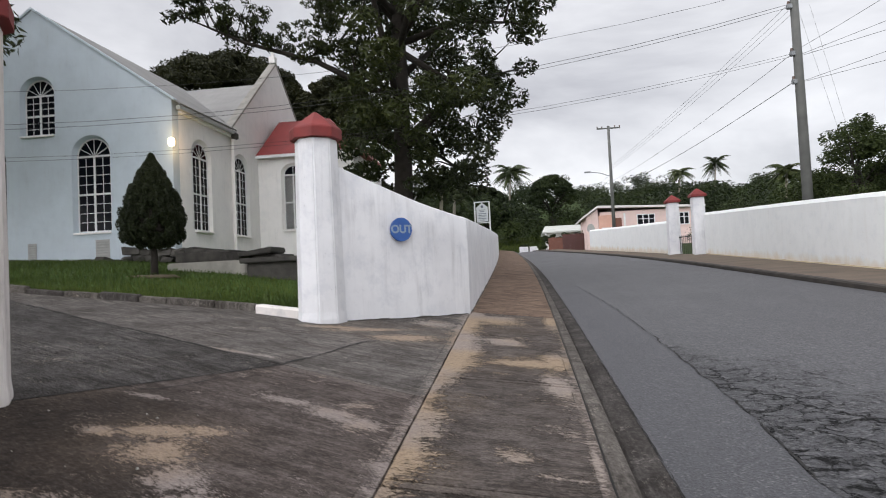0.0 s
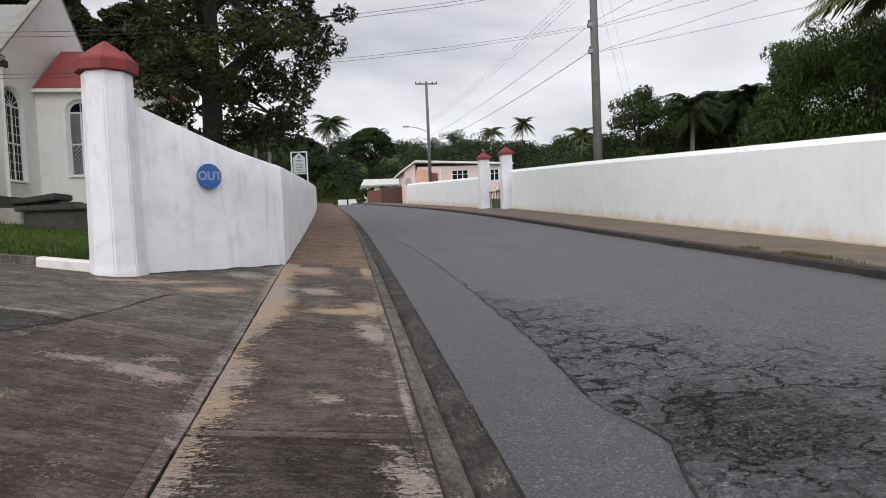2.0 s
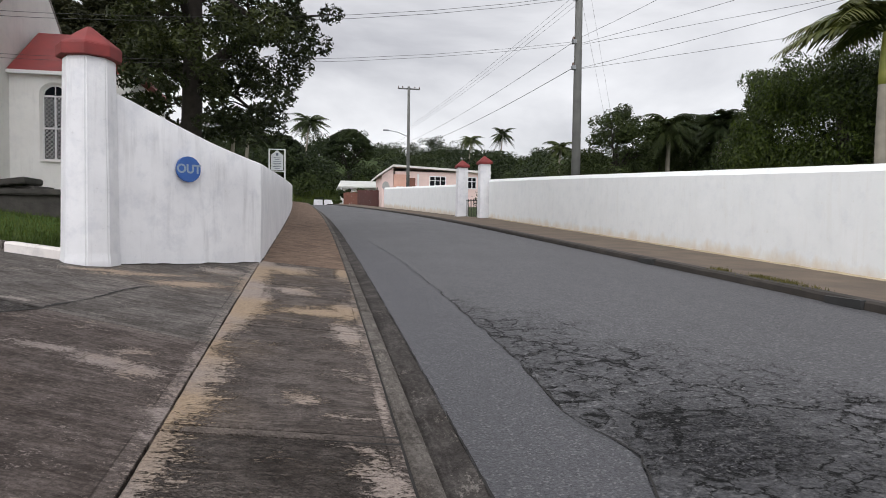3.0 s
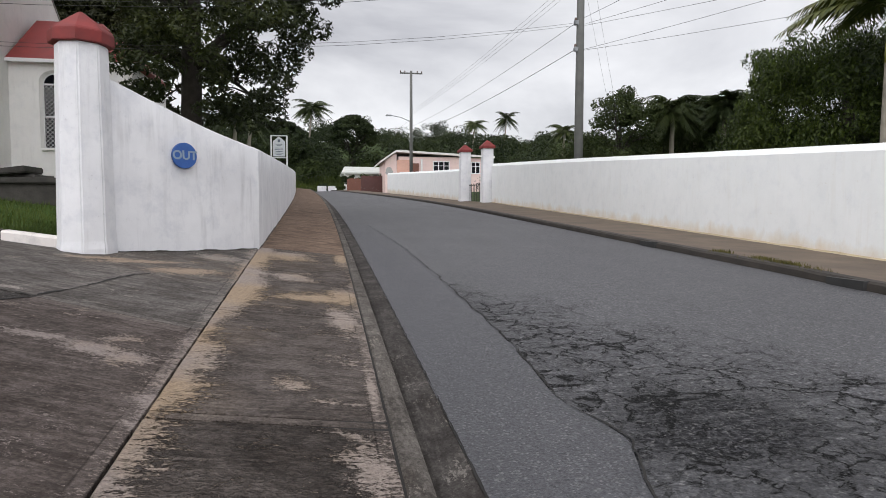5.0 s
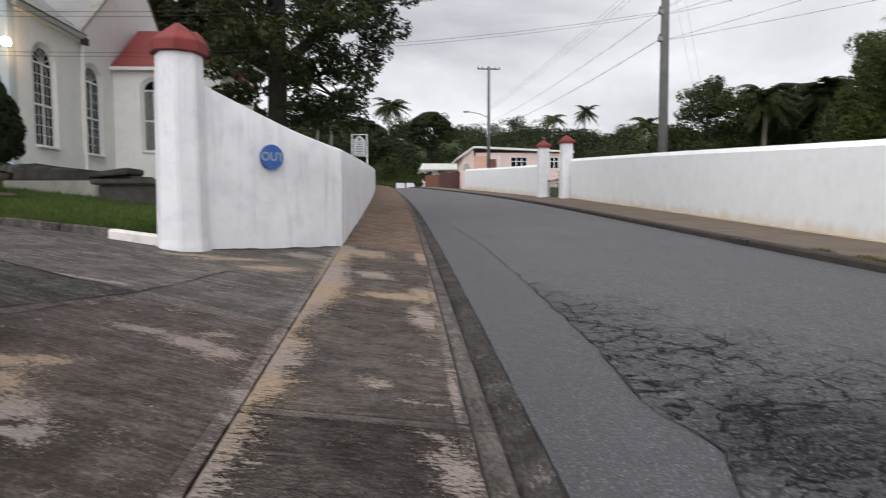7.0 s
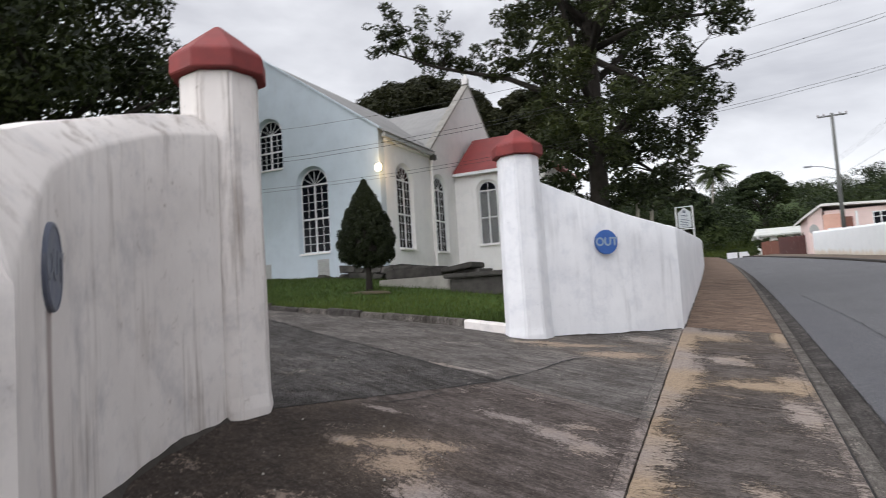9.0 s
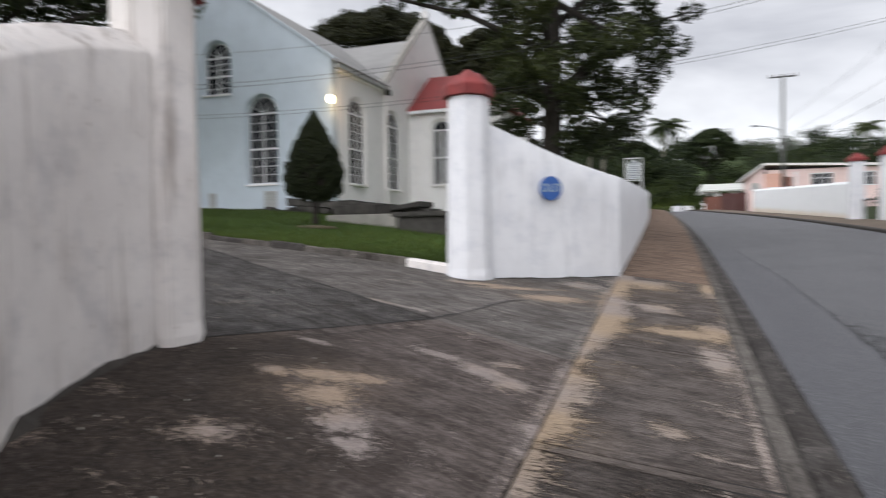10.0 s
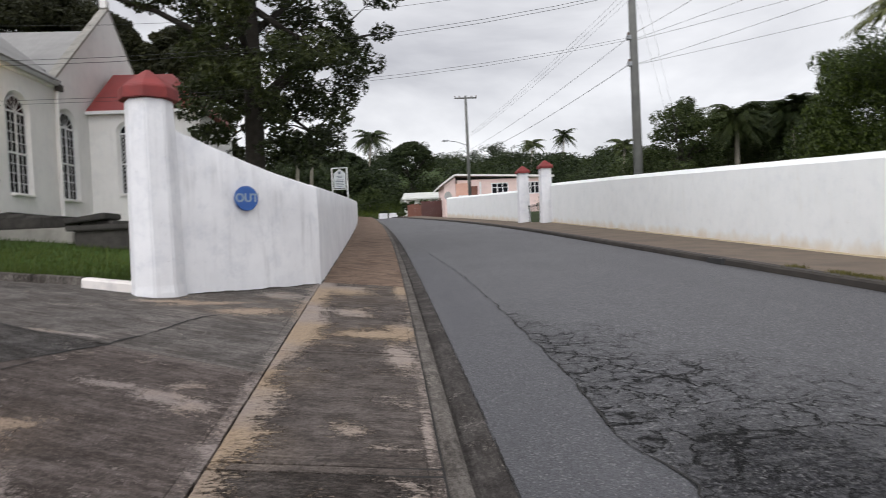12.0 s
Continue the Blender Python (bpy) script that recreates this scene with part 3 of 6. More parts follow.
class Shape:
    """Collects boxes, rings and sheets into one mesh."""

    def __init__(self):
        self.v, self.f = [], []

    def add(self, verts, faces):
        n = len(self.v)
        self.v += [tuple(p) for p in verts]
        self.f += [tuple(i + n for i in face) for face in faces]
        return self

    def box(self, x0, x1, y0, y1, z0, z1):
        return self.add([(x, y, z) for z in (z0, z1) for x, y in ((x0, y0), (x1, y0), (x1, y1), (x0, y1))],
                        [(3, 2, 1, 0), (4, 5, 6, 7), (0, 1, 5, 4), (1, 2, 6, 5), (2, 3, 7, 6), (3, 0, 4, 7)])

    def hexa(self, p):
        """Eight corners: four below, four above, in the same turn."""
        return self.add(p, [(3, 2, 1, 0), (4, 5, 6, 7), (0, 1, 5, 4), (1, 2, 6, 5), (2, 3, 7, 6), (3, 0, 4, 7)])

    def rings(self, rings, close=True, caps=True):
        k = len(rings[0])
        base = len(self.v)
        for r in rings:
            self.v += [tuple(p) for p in r]
        for i in range(len(rings) - 1):
            for j in range(k if close else k - 1):
                a, b = base + i * k + j, base + i * k + (j + 1) % k
                self.f.append((a, b, b + k, a + k))
        if caps and close:
            self.f.append(tuple(base + j for j in reversed(range(k))))
            self.f.append(tuple(base + (len(rings) - 1) * k + j for j in range(k)))
        return self

    def tube(self, path, radii, sides=8):
        path = [Vector(p) for p in path]
        rings = []
        for i, p in enumerate(path):
            d = (path[min(i + 1, len(path) - 1)] - path[max(i - 1, 0)]).normalized()
            u = d.cross(Vector((0, 0, 1)) if abs(d.z) < 0.95 else Vector((1, 0, 0))).normalized()
            w = d.cross(u)
            r = radii[i] if isinstance(radii, (list, tuple)) else radii
            rings.append([p + r * (math.cos(a) * u + math.sin(a) * w) for a in (2 * math.pi * j / sides for j in range(sides))])
        return self.rings(rings)

    def ob(self, name, mat, parent=None, label="", smooth=False, bevel=0.0):
        return mesh(name, self.v, self.f, mat, parent, label, smooth, bevel)


def sheet(name, us, vs, fn, mat, parent=None, label="", smooth=True):
    """A grid surface: fn(u, v) gives the place."""
    verts = [fn(u, v) for v in vs for u in us]
    k = len(us)
    faces = [(j * k + i, j * k + i + 1, (j + 1) * k + i + 1, (j + 1) * k + i) for j in range(len(vs) - 1) for i in range(k - 1)]
    return mesh(name, verts, faces, mat, parent, label, smooth)


def steps(a, b, d):
    n = max(1, round((b - a) / d))
    return [a + (b - a) * i / n for i in range(n + 1)]


def smooth01(t):
    t = min(1.0, max(0.0, t))
    return t * t * (3 - 2 * t)


# ---- the lie of the land ----
def rise(y):
    """Height of the climbing road along its length."""
    if y <= 80:
        return 0.047 * y
    t = min(y - 80, 30)
    return 3.76 + 0.047 * t - 0.047 / 60 * t * t


def kerb_x(y):
    return 0.43 + 0.0085 * y - 0.0004 * y * y


def wall_x(y):
    return -1.12 - 0.02 * (y - 12.3) - 0.0002 * (y - 12.3) ** 2


def edge_x(y):
    """Far edge of the carriageway."""
    return 7.4 - 0.0018 * max(0, y - 26) ** 2 * (1 if y < 64 else 0) - (0 if y < 64 else 2.6 + 0.137 * (y - 64))


def left_z(x, y):
    p = rise(y) + 0.027 - 0.113 * x
    c = 2.52 + max(0.0, y - 30) * 0.047
    m = max(-6 * p, -6 * c)
    return -(m + math.log(math.exp(-6 * p - m) + math.exp(-6 * c - m))) / 6


def road_z(x, y):
    d = x - kerb_x(y)
    return rise(y) + float(np.interp(d, [0.1, 0.5, 1.9, 3.6, 7.2], [-0.105, -0.085, -0.005, 0.035, 0.015]))


def right_lift(y):
    return float(np.interp(y, [10, 22, 38, 64], [0.10, 0.18, 0.25, 0.22]))


def land(x, y):
    """The open ground beyond the made surfaces."""
    z = left_z(x, y) if x < -1 else rise(y) + 0.2
    r = math.hypot(x, y)
    if y > 0:
        z += 19 * smooth01((r - 100) / 120) * smooth01((x + 60) / 50) + 6 * smooth01((r - 200) / 200)
    near = smooth01((x + 46) / 2) * smooth01((13 - x) / 3) * smooth01((y + 42) / 2) * smooth01((112 - y) / 12)
    return z - 0.55 * near


# ---- ground, road and pavements ----
gx = [-600, -400, -260, -180, -120, -80, -60] + steps(-48, 48, 2.0) + [56, 70, 90, 120, 160, 220, 300, 420, 600]
gy = [-300, -160, -90, -60] + steps(-44, 120, 3.0) + steps(126, 240, 8.0) + [260, 300, 360, 440, 560, 800]
tagged(sheet("ground", gx, gy, lambda x, y: (x, y, land(x, y)), M_HILL), "rough green ground running up to the wooded hill", "ground", kind="structure")

ys = steps(-40, 60, 0.5) + steps(61, 118, 1.0)
ds = [0.36, 0.7, 1.1, 1.6, 2.2, 2.9, 3.6, 4.4, 5.2, 6.0, 6.6, 7.2]


def across(d, y):
    """From an offset beyond the kerb to x; the far side follows the far edge."""
    k, e = kerb_x(y), edge_x(y)
    return k + 0.37 + (d - 0.36) / (7.2 - 0.36) * (e - k - 0.37)


road = sheet("road", ds, ys, lambda d, y: (across(d, y), y, road_z(across(d, y), y) + 0.004 * noise.noise((d * 2, y * 2, 0))), M_ROAD)
tagged(road, "worn grey asphalt road with alligator cracks", "road", kind="structure")


def patch_edge(y):
    """Ragged border of the newer asphalt strip beside the gutter."""
    base = float(np.interp(y, [-40, 1.5, 2.6, 2.88, 3.3, 3.47, 3.79, 4.09, 4.87, 6.0, 10, 14.5, 22], [1.5, 1.5, 1.60, 1.67, 1.82, 1.80, 1.71, 1.66, 1.72, 1.78, 1.82, 1.80, 1.5]))
    return base + 0.035 * noise.noise((0, y * 2.3, 4)) + 0.02 * noise.noise((0, y * 9, 8))


us = [0, 0.1, 0.3, 0.5, 0.7, 0.9, 0.985, 1.0]
tagged(sheet("asphalt_strip", us, steps(-12, 21.5, 0.12), lambda u, y: (kerb_x(y) + 0.395 + u * (patch_edge(y) - kerb_x(y) - 0.395), y,
       road_z(kerb_x(y) + 0.395 + u * (patch_edge(y) - kerb_x(y) - 0.395), y) + (0.012 if u < 1 else -0.012)), M_PATCH),
       "smooth blue-grey newer asphalt strip along the gutter", "road patch", kind="structure")



def seam(name, y_a, y_b, x_of, z_of, width, label, seed):
    """A ragged dirt-filled crack lying in the surface."""
    rows = []
    for y in steps(y_a, y_b, 0.05):
        w = width * max(0.15, 0.55 + 1.1 * noise.noise((seed, y * 2.1, 2))) 
        x = x_of(y) + 0.012 * noise.noise((seed, y * 7, 5))
        rows.append([(x - w / 2, y, z_of(x, y) + 0.015), (x + w / 2, y, z_of(x, y) + 0.009)])
    tagged(Shape().rings(rows, close=False).ob(name, M_DIRT), label, "crack", kind="structure")


seam("strip_edge_crack", -10, 21, lambda y: patch_edge(y) + 0.006, road_z, 0.032, "dark ragged crack along the asphalt strip", 1)
seam("gutter_crack", -12, 40, lambda y: kerb_x(y) + 0.407, road_z, 0.042, "dark dirt-filled seam between gutter and asphalt", 7)


def strip(name, y0, y1, step, profile, mat, label, category, kind="structure", parent=None):
    """A long moulding: profile(y) gives its (x, z) outline, open below."""
    yy = steps(y0, y1, step)
    s = Shape().rings([[(x, y, z) for x, z in profile(y)] for y in yy], close=False)
    ob = s.ob(name, mat, parent, label)
    if not parent:
        tagged(ob, label, category, kind=kind)
    return ob


def edge_z(y):
    """Top of the sidewalk at the kerb."""
    return left_z(kerb_x(y), y)


strip("gutter", -40, 110, 0.5, lambda y: [(kerb_x(y) + 0.12, edge_z(y) - 0.12), (kerb_x(y) + 0.20, rise(y) - 0.115), (kerb_x(y) + 0.395, rise(y) - 0.088 + 0.004), (kerb_x(y) + 0.415, rise(y) - 0.2)], M_GUTTER,
      "dark stained concrete gutter beside the kerb", "gutter")
kerb = empty("kerb", "grey concrete kerb stones along the sidewalk", "kerb", kind="structure")
for i in range(34):
    y0, y1 = -9.0 + 2.97 * i * 0.5 - 0.72, -9.0 + 2.97 * (i + 1) * 0.5 - 0.728
    prof = lambda y: [(kerb_x(y) + 0.008, edge_z(y) - 0.2), (kerb_x(y) + 0.008, edge_z(y) - 0.002), (kerb_x(y) + 0.020, edge_z(y) + 0.007), (kerb_x(y) + 0.12, edge_z(y) + 0.004), (kerb_x(y) + 0.145, edge_z(y) - 0.012), (kerb_x(y) + 0.165, edge_z(y) - 0.18)]
    Shape().rings([[(x, y, z) for x, z in prof(y)] for y in (y0, (y0 + y1) / 2, y1)]).ob("kerb_stone", M_KERB, kerb)
strip("far_kerb", 40.8, 108, 1.5, lambda y: [(kerb_x(y) + 0.012, edge_z(y) - 0.2), (kerb_x(y) + 0.012, edge_z(y) + 0.004), (kerb_x(y) + 0.14, edge_z(y) + 0.002), (kerb_x(y) + 0.165, edge_z(y) - 0.18)], M_KERB, "grey concrete kerb along the upper road", "kerb")


def joint_x(y):
    """The joint between sidewalk and driveway."""
    return -0.82 - 0.026 * y


# sidewalk bays, each a slab with worn edges
sidewalk = empty("sidewalk", "stained concrete sidewalk cast in bays beside the road", "sidewalk", kind="structure")
bay = 2.97
y0 = 3.66 - 5 * bay
bays = []
for i in range(16):
    bays += [(y0 + i * bay + 0.013, y0 + i * bay + 0.10), (y0 + i * bay + 0.122, y0 + (i + 1) * bay - 0.013)]
for a, b in bays:
    rows = []
    left = joint_x if b < 12.7 else (lambda y: wall_x(y) - 0.05)
    for y in [a] + steps(a + 0.012, b - 0.012, 0.13 if b < 12.7 else 0.6) + [b]:
        l, r = left(y) + 0.004 + 0.010 * abs(noise.noise((0, y * 3.1, 6))), kerb_x(y) - 0.002 - 0.008 * abs(noise.noise((4, y * 2.3, 6)))
        e = -0.006 if y in (a, b) else 0
        rows.append([(l, y, left_z(l, y) - 0.12), (l, y, left_z(l, y) - 0.008), (l + 0.012, y, left_z(l, y) + e)]
                    + [(l + (r - l) * q, y, left_z(l + (r - l) * q, y) + e + 0.0015 * noise.noise((l + q * 2, y * 1.5, 3))) for q in (0.2, 0.4, 0.6, 0.8)]
                    + [(r - 0.012, y, left_z(r, y) + e), (r, y, left_z(r, y) - 0.008), (r, y, left_z(r, y) - 0.12)])
    Shape().rings(rows).ob("slab", M_SLAB if b < 12.6 else M_FARWALK, sidewalk)
strip("upper_sidewalk", y0 + 16 * bay + 0.01, 108, 1.2, lambda y: [(wall_x(y) - 0.05, left_z(wall_x(y), y) - 0.1), (wall_x(y) - 0.05, left_z(wall_x(y), y)), (kerb_x(y) - 0.006, edge_z(y)), (kerb_x(y) - 0.006, edge_z(y) - 0.1)],
      M_FARWALK, "red-brown dusty sidewalk climbing beside the wall", "sidewalk")
strip("joint_bed", -12, 40, 1.0, lambda y: [(joint_x(y) - 0.25, left_z(joint_x(y) - 0.02, y) - 0.0045), (kerb_x(y) + 0.03, left_z(kerb_x(y) + 0.03, y) - 0.0045)], M_DIRT, "dark soil lying in the open pavement joints", "soil")

# driveway apron: broad cast bays divided by joints
driveway = empty("driveway", "weathered concrete driveway sloping up through the gateway", "driveway", kind="structure")


def drive_bay(x0, x1, ya, yb, cuts, step=0.3, mat=M_DRIVE):
    """A cast bay: a gently uneven grid trimmed along straight joints. cuts: (point, inward normal)."""
    bm = bmesh.new()
    xs, yy = steps(x0, x1, step), steps(ya, yb, step)
    grid = [[bm.verts.new((x, y, 0)) for x in xs] for y in yy]
    for j in range(len(yy) - 1):
        for i in range(len(xs) - 1):
            bm.faces.new((grid[j][i], grid[j][i + 1], grid[j + 1][i + 1], grid[j + 1][i]))
    for (px, py), (nx, ny) in cuts:
        q = Vector((nx, ny, 0)).normalized()
        bmesh.ops.bisect_plane(bm, geom=bm.verts[:] + bm.edges[:] + bm.faces[:], plane_co=Vector((px, py, 0)) + q * 0.006, plane_no=q, clear_inner=True)
    rim = [e for e in bm.edges if e.is_boundary]
    skirt = bmesh.ops.extrude_edge_only(bm, edges=rim)["geom"]
    low = {v for v in skirt if isinstance(v, bmesh.types.BMVert)}
    for v in bm.verts:
        v.co.z = left_z(v.co.x, v.co.y) + 0.007 * noise.noise((v.co.x * 0.9, v.co.y * 0.9, 7)) - (0.12 if v in low else 0)
    bmesh.ops.recalc_face_normals(bm, faces=bm.faces)
    me = bpy.data.meshes.new("slab")
    bm.to_mesh(me)
    bm.free()
    me.materials.append(mat)
    ob = new("slab", me)
    ob.parent = driveway


# three bays meet where the long joint, the lower joint and a wandering crack come together
CROSS = (-2.62, 6.53)
n_long, n_low = (0.50, 1.0), (0.83, -0.55)
neg = lambda n: (-n[0], -n[1])
walk_side = [((-0.819, 0.0), (-1.0, -0.026))]
drive_bay(-10.5, -0.3, 1.0, 12.6, [(CROSS, n_long)] + walk_side, 0.3, M_DRIVE_UPPER)
drive_bay(-10.5, -0.3, 1.0, 12.6, [(CROSS, neg(n_long)), (CROSS, n_low)] + walk_side)
drive_bay(-10.5, -0.3, 1.0, 12.6, [(CROSS, neg(n_long)), (CROSS, neg(n_low))] + walk_side, 0.3, M_DRIVE_RIBBED)
drive_bay(-4.6, 0.2, -12, 0.99, walk_side, 0.5)
drive_bay(-40, -10.52, 1.0, 10.5, [], 1.0)

# lawn round the church
lawn_x, lawn_y = steps(-46, -1.5, 1.2), steps(10.5, 60, 1.2)
tagged(sheet("lawn", lawn_x, lawn_y, lambda x, y: (min(x, wall_x(y) - 0.15) if y > 12.3 else min(x, -3.2), y, left_z(x, y) + 0.05 + 0.03 * noise.noise((x * 0.5, y * 0.5, 1))), M_LAWN),
       "green lawn in front of the church", "lawn", kind="structure")
tagged(sheet("lower_lawn", steps(-46, -4.6, 2.0), steps(-40, 1.0, 2.0), lambda x, y: (x, y, left_z(x, y) + 0.03), M_LAWN), "grass behind the gateway wall", "lawn", kind="structure")

# stone edging between driveway and lawn
edging = empty("lawn_edging", "grey stone edging between driveway and lawn", "edging", kind="structure")
rng = random.Random(5)
x = -4.6
while x > -24:
    w = rng.uniform(0.5, 0.9)
    z = left_z(x - w / 2, 10.42)
    h = rng.uniform(0.07, 0.12)
    t0 = -0.113 * w
    Shape().hexa([(x - w, 10.36, left_z(x - w, 10.4) - 0.1), (x - 0.015, 10.36, left_z(x, 10.4) - 0.1), (x - 0.015, 10.52, left_z(x, 10.4) - 0.1), (x - w, 10.52, left_z(x - w, 10.4) - 0.1),
                  (x - w, 10.37, left_z(x - w, 10.4) + h), (x - 0.015, 10.37, left_z(x, 10.4) + h), (x - 0.015, 10.51, left_z(x, 10.4) + h + 0.02), (x - w, 10.51, left_z(x - w, 10.4) + h + 0.02)]).ob("edging_stone", M_GUTTER if rng.random() < 0.3 else M_KERB, edging, bevel=0.015)
    x -= w

# far sidewalk with its kerb and drain openings
def right_wall_x(y):
    if y < 37.2:
        return 10.17 - 0.0101 * y
    return float(np.interp(y, [37.2, 39, 48, 56, 64.7, 80, 110], [9.5, 8.75, 8.1, 7.35, 6.35, 4.2, -0.4]))


def right_walk_z(y):
    return rise(y) + right_lift(y)


strip("far_sidewalk", -40, 100, 1.0, lambda y: [(edge_x(y) + 0.14, rise(y) - 0.1), (edge_x(y) + 0.14, rise(y) + 0.14), (edge_x(y) + 0.18, rise(y) + 0.142), (right_wall_x(y) + 0.1, right_walk_z(y)), (right_wall_x(y) + 0.1, right_walk_z(y) - 0.3)],
      M_DUST, "dusty brown sidewalk across the road", "sidewalk")
# dark colour and ragged edge stand for dirt and the kerb's painted-in shadow
strip("far_kerb_dark", -40, 100, 0.35, lambda y: [(edge_x(y) - 0.05, road_z(edge_x(y), y) - 0.1), (edge_x(y) - 0.03 + 0.03 * noise.noise((1, y * 1.6, 3)), rise(y) + 0.115 + 0.025 * noise.noise((2, y * 1.9, 3))), (edge_x(y) + 0.01, rise(y) + 0.15 + 0.015 * noise.noise((2, y * 1.9, 3))), (edge_x(y) + 0.14 + 0.06 * noise.noise((5, y * 1.1, 3)), rise(y) + 0.16), (edge_x(y) + 0.145, rise(y) - 0.1)],
      M_DARKKERB, "dark kerb across the road, dirt and shadow in its colour", "kerb")
for y in (7.75, 13.4):
    s = Shape().box(edge_x(y) - 0.09, edge_x(y) + 0.10, y - 0.33, y + 0.33, rise(y) - 0.02, rise(y) + 0.135)
    tagged(s.ob("drain_inlet", M_DARK), "dark kerb drain inlet opening", "drain", "kerb drains", "structure")


# ---- boundary walls ----
def wall_along(name, pts, heights, base, thick, mat, label, side=1, cope=0.1, wob=0.012, sub=0.3, cope_end=None, chamfer=0.0):
    """A plastered wall along a plan line, with a weathered sloping top. side: where the back lies."""
    dense, hh = [], []
    for (a, b), (h0, h1) in zip(zip(pts, pts[1:]), zip(heights, heights[1:])):
        n = max(1, round(math.dist(a, b) / sub))
        for i in range(n):
            q = i / n
            dense.append(Vector((a[0] + (b[0] - a[0]) * q, a[1] + (b[1] - a[1]) * q)))
            hh.append(h0 + (h1 - h0) * q)
    dense.append(Vector(pts[-1]))
    hh.append(heights[-1])
    rows = []
    for i, p in enumerate(dense):
        d = (dense[min(i + 1, len(dense) - 1)] - dense[max(i - 1, 0)]).normalized()
        n = Vector((-d.y, d.x)) * side
        zb, h = base(p.x, p.y), hh[i]
        cp = cope if cope_end is None else float(np.interp(i / (len(dense) - 1), *cope_end))
        row = []
        top = [(0, zb + h - 0.04), (0.02, zb + h), (thick * 0.55, zb + h + cp)] if not chamfer else [(0, zb + h - chamfer), (0.006, zb + h - chamfer + 0.006), (chamfer * 0.8, zb + h + cp)]
        for off, z in [(0, zb - 0.3), (0, zb + 0.02), (0, zb + h * 0.25), (0, zb + h * 0.5), (0, zb + h * 0.75)] + top + [(thick * 0.85, zb + h + cp), (thick, zb + h), (thick, zb - 0.3)]:
            w = wob * noise.noise((p.x * 0.8, p.y * 0.8, z * 0.9)) + wob * 0.4 * noise.noise((p.x * 3, p.y * 3, z * 3))
            row.append((p.x + n.x * (off + w), p.y + n.y * (off + w), z + 0.7 * wob * noise.noise((p.x, p.y, off))))
        rows.append(row)
    ob = Shape().rings(rows).ob(name, mat, None, "", True)
    tagged(ob, label, "wall", kind="structure")
    ob.data.set_sharp_from_angle(angle=radians(32))
    return ob


def curve_pts(ctrl, n=6):
    """A smooth line through the given points."""
    c = [Vector(p) for p in ctrl]
    c = [2 * c[0] - c[1]] + c + [2 * c[-1] - c[-2]]
    out = []
    for i in range(1, len(c) - 2):
        for j in range(n):
            t = j / n
            p0, p1, p2, p3 = c[i - 1 : i + 3]
            out.append(tuple(0.5 * (2 * p1 + (p2 - p0) * t + (2 * p0 - 5 * p1 + 4 * p2 - p3) * t * t + (3 * p1 - p0 - 3 * p2 + p3) * t * t * t)))
    return out + [tuple(c[-2])]


# wing wall with the sign, from the gate pillar to the corner, then up along the road
wing = curve_pts([(-2.98, 9.98, 2.52), (-2.45, 10.5, 2.30), (-1.75, 11.35, 2.02), (-1.12, 12.3, 1.84)], 5)
wall_along("wall_wing_upper", [p[:2] for p in wing], [p[2] for p in wing], lambda x, y: left_z(x, y), 0.3, M_PLASTER, "white plastered wing wall stepping down from the gate pillar", 1, 0.06)
run = [(wall_x(y), y) for y in [12.3] + steps(13, 108, 1.0)]
wall_along("wall_roadside", run, [1.84] + [1.86] * (len(run) - 1), lambda x, y: left_z(x, y), 0.3, M_PLASTER, "long white plastered wall beside the sidewalk", 1, 0.06)
near_wing = curve_pts([(-4.06, 4.0, 2.40), (-3.90, 3.3, 2.28), (-3.52, 2.5, 2.05), (-3.02, 1.9, 1.86), (-2.78, 1.68, 1.76), (-2.46, 1.40, 1.58), (-2.22, 1.20, 1.40)], 6)
wall_along("wall_wing_lower", [p[:2] for p in near_wing], [p[2] for p in near_wing], lambda x, y: left_z(x, y), 0.34, M_PLASTER_WORN, "stained white plastered wing wall curving down from the gate pillar", -1, 0.15, sub=0.10,
           cope_end=([0, 0.24, 0.53, 0.82, 0.91, 1.0], [0.17, 0.14, 0.15, 0.19, 0.25, 0.46]))
back_run = [(-2.22, 1.20)] + [(-2.22 + 0.01 * y, y) for y in (1.0, 0.0, -3, -8, -14, -22, -38)]
wall_along("wall_lower_roadside", back_run, [1.40] * len(back_run), lambda x, y: left_z(x, y), 0.34, M_PLASTER_WORN, "white plastered wall beside the lower sidewalk", -1, 0.46)

rw = [(right_wall_x(y), y) for y in steps(-38, 36.6, 1.2)]
wall_along("wall_across_road", rw, [float(np.interp(y, [-38, 9.6, 13.8, 25.6, 36.2], [2.1, 2.11, 2.13, 2.21, 2.25])) for _, y in rw], lambda x, y: right_walk_z(y), 0.25, M_PLASTER_CLEAN, "long smooth white wall across the road", -1, 0.03, 0.008, 0.6, chamfer=0.11)
rw2 = [(right_wall_x(y), y) for y in steps(39.5, 64.7, 1.2)]
wall_along("wall_across_road_upper", rw2, [1.98] * len(rw2), lambda x, y: right_walk_z(y), 0.25, M_PLASTER_CLEAN, "white wall bending with the upper road", -1, 0.03, 0.008, 0.8, chamfer=0.11)
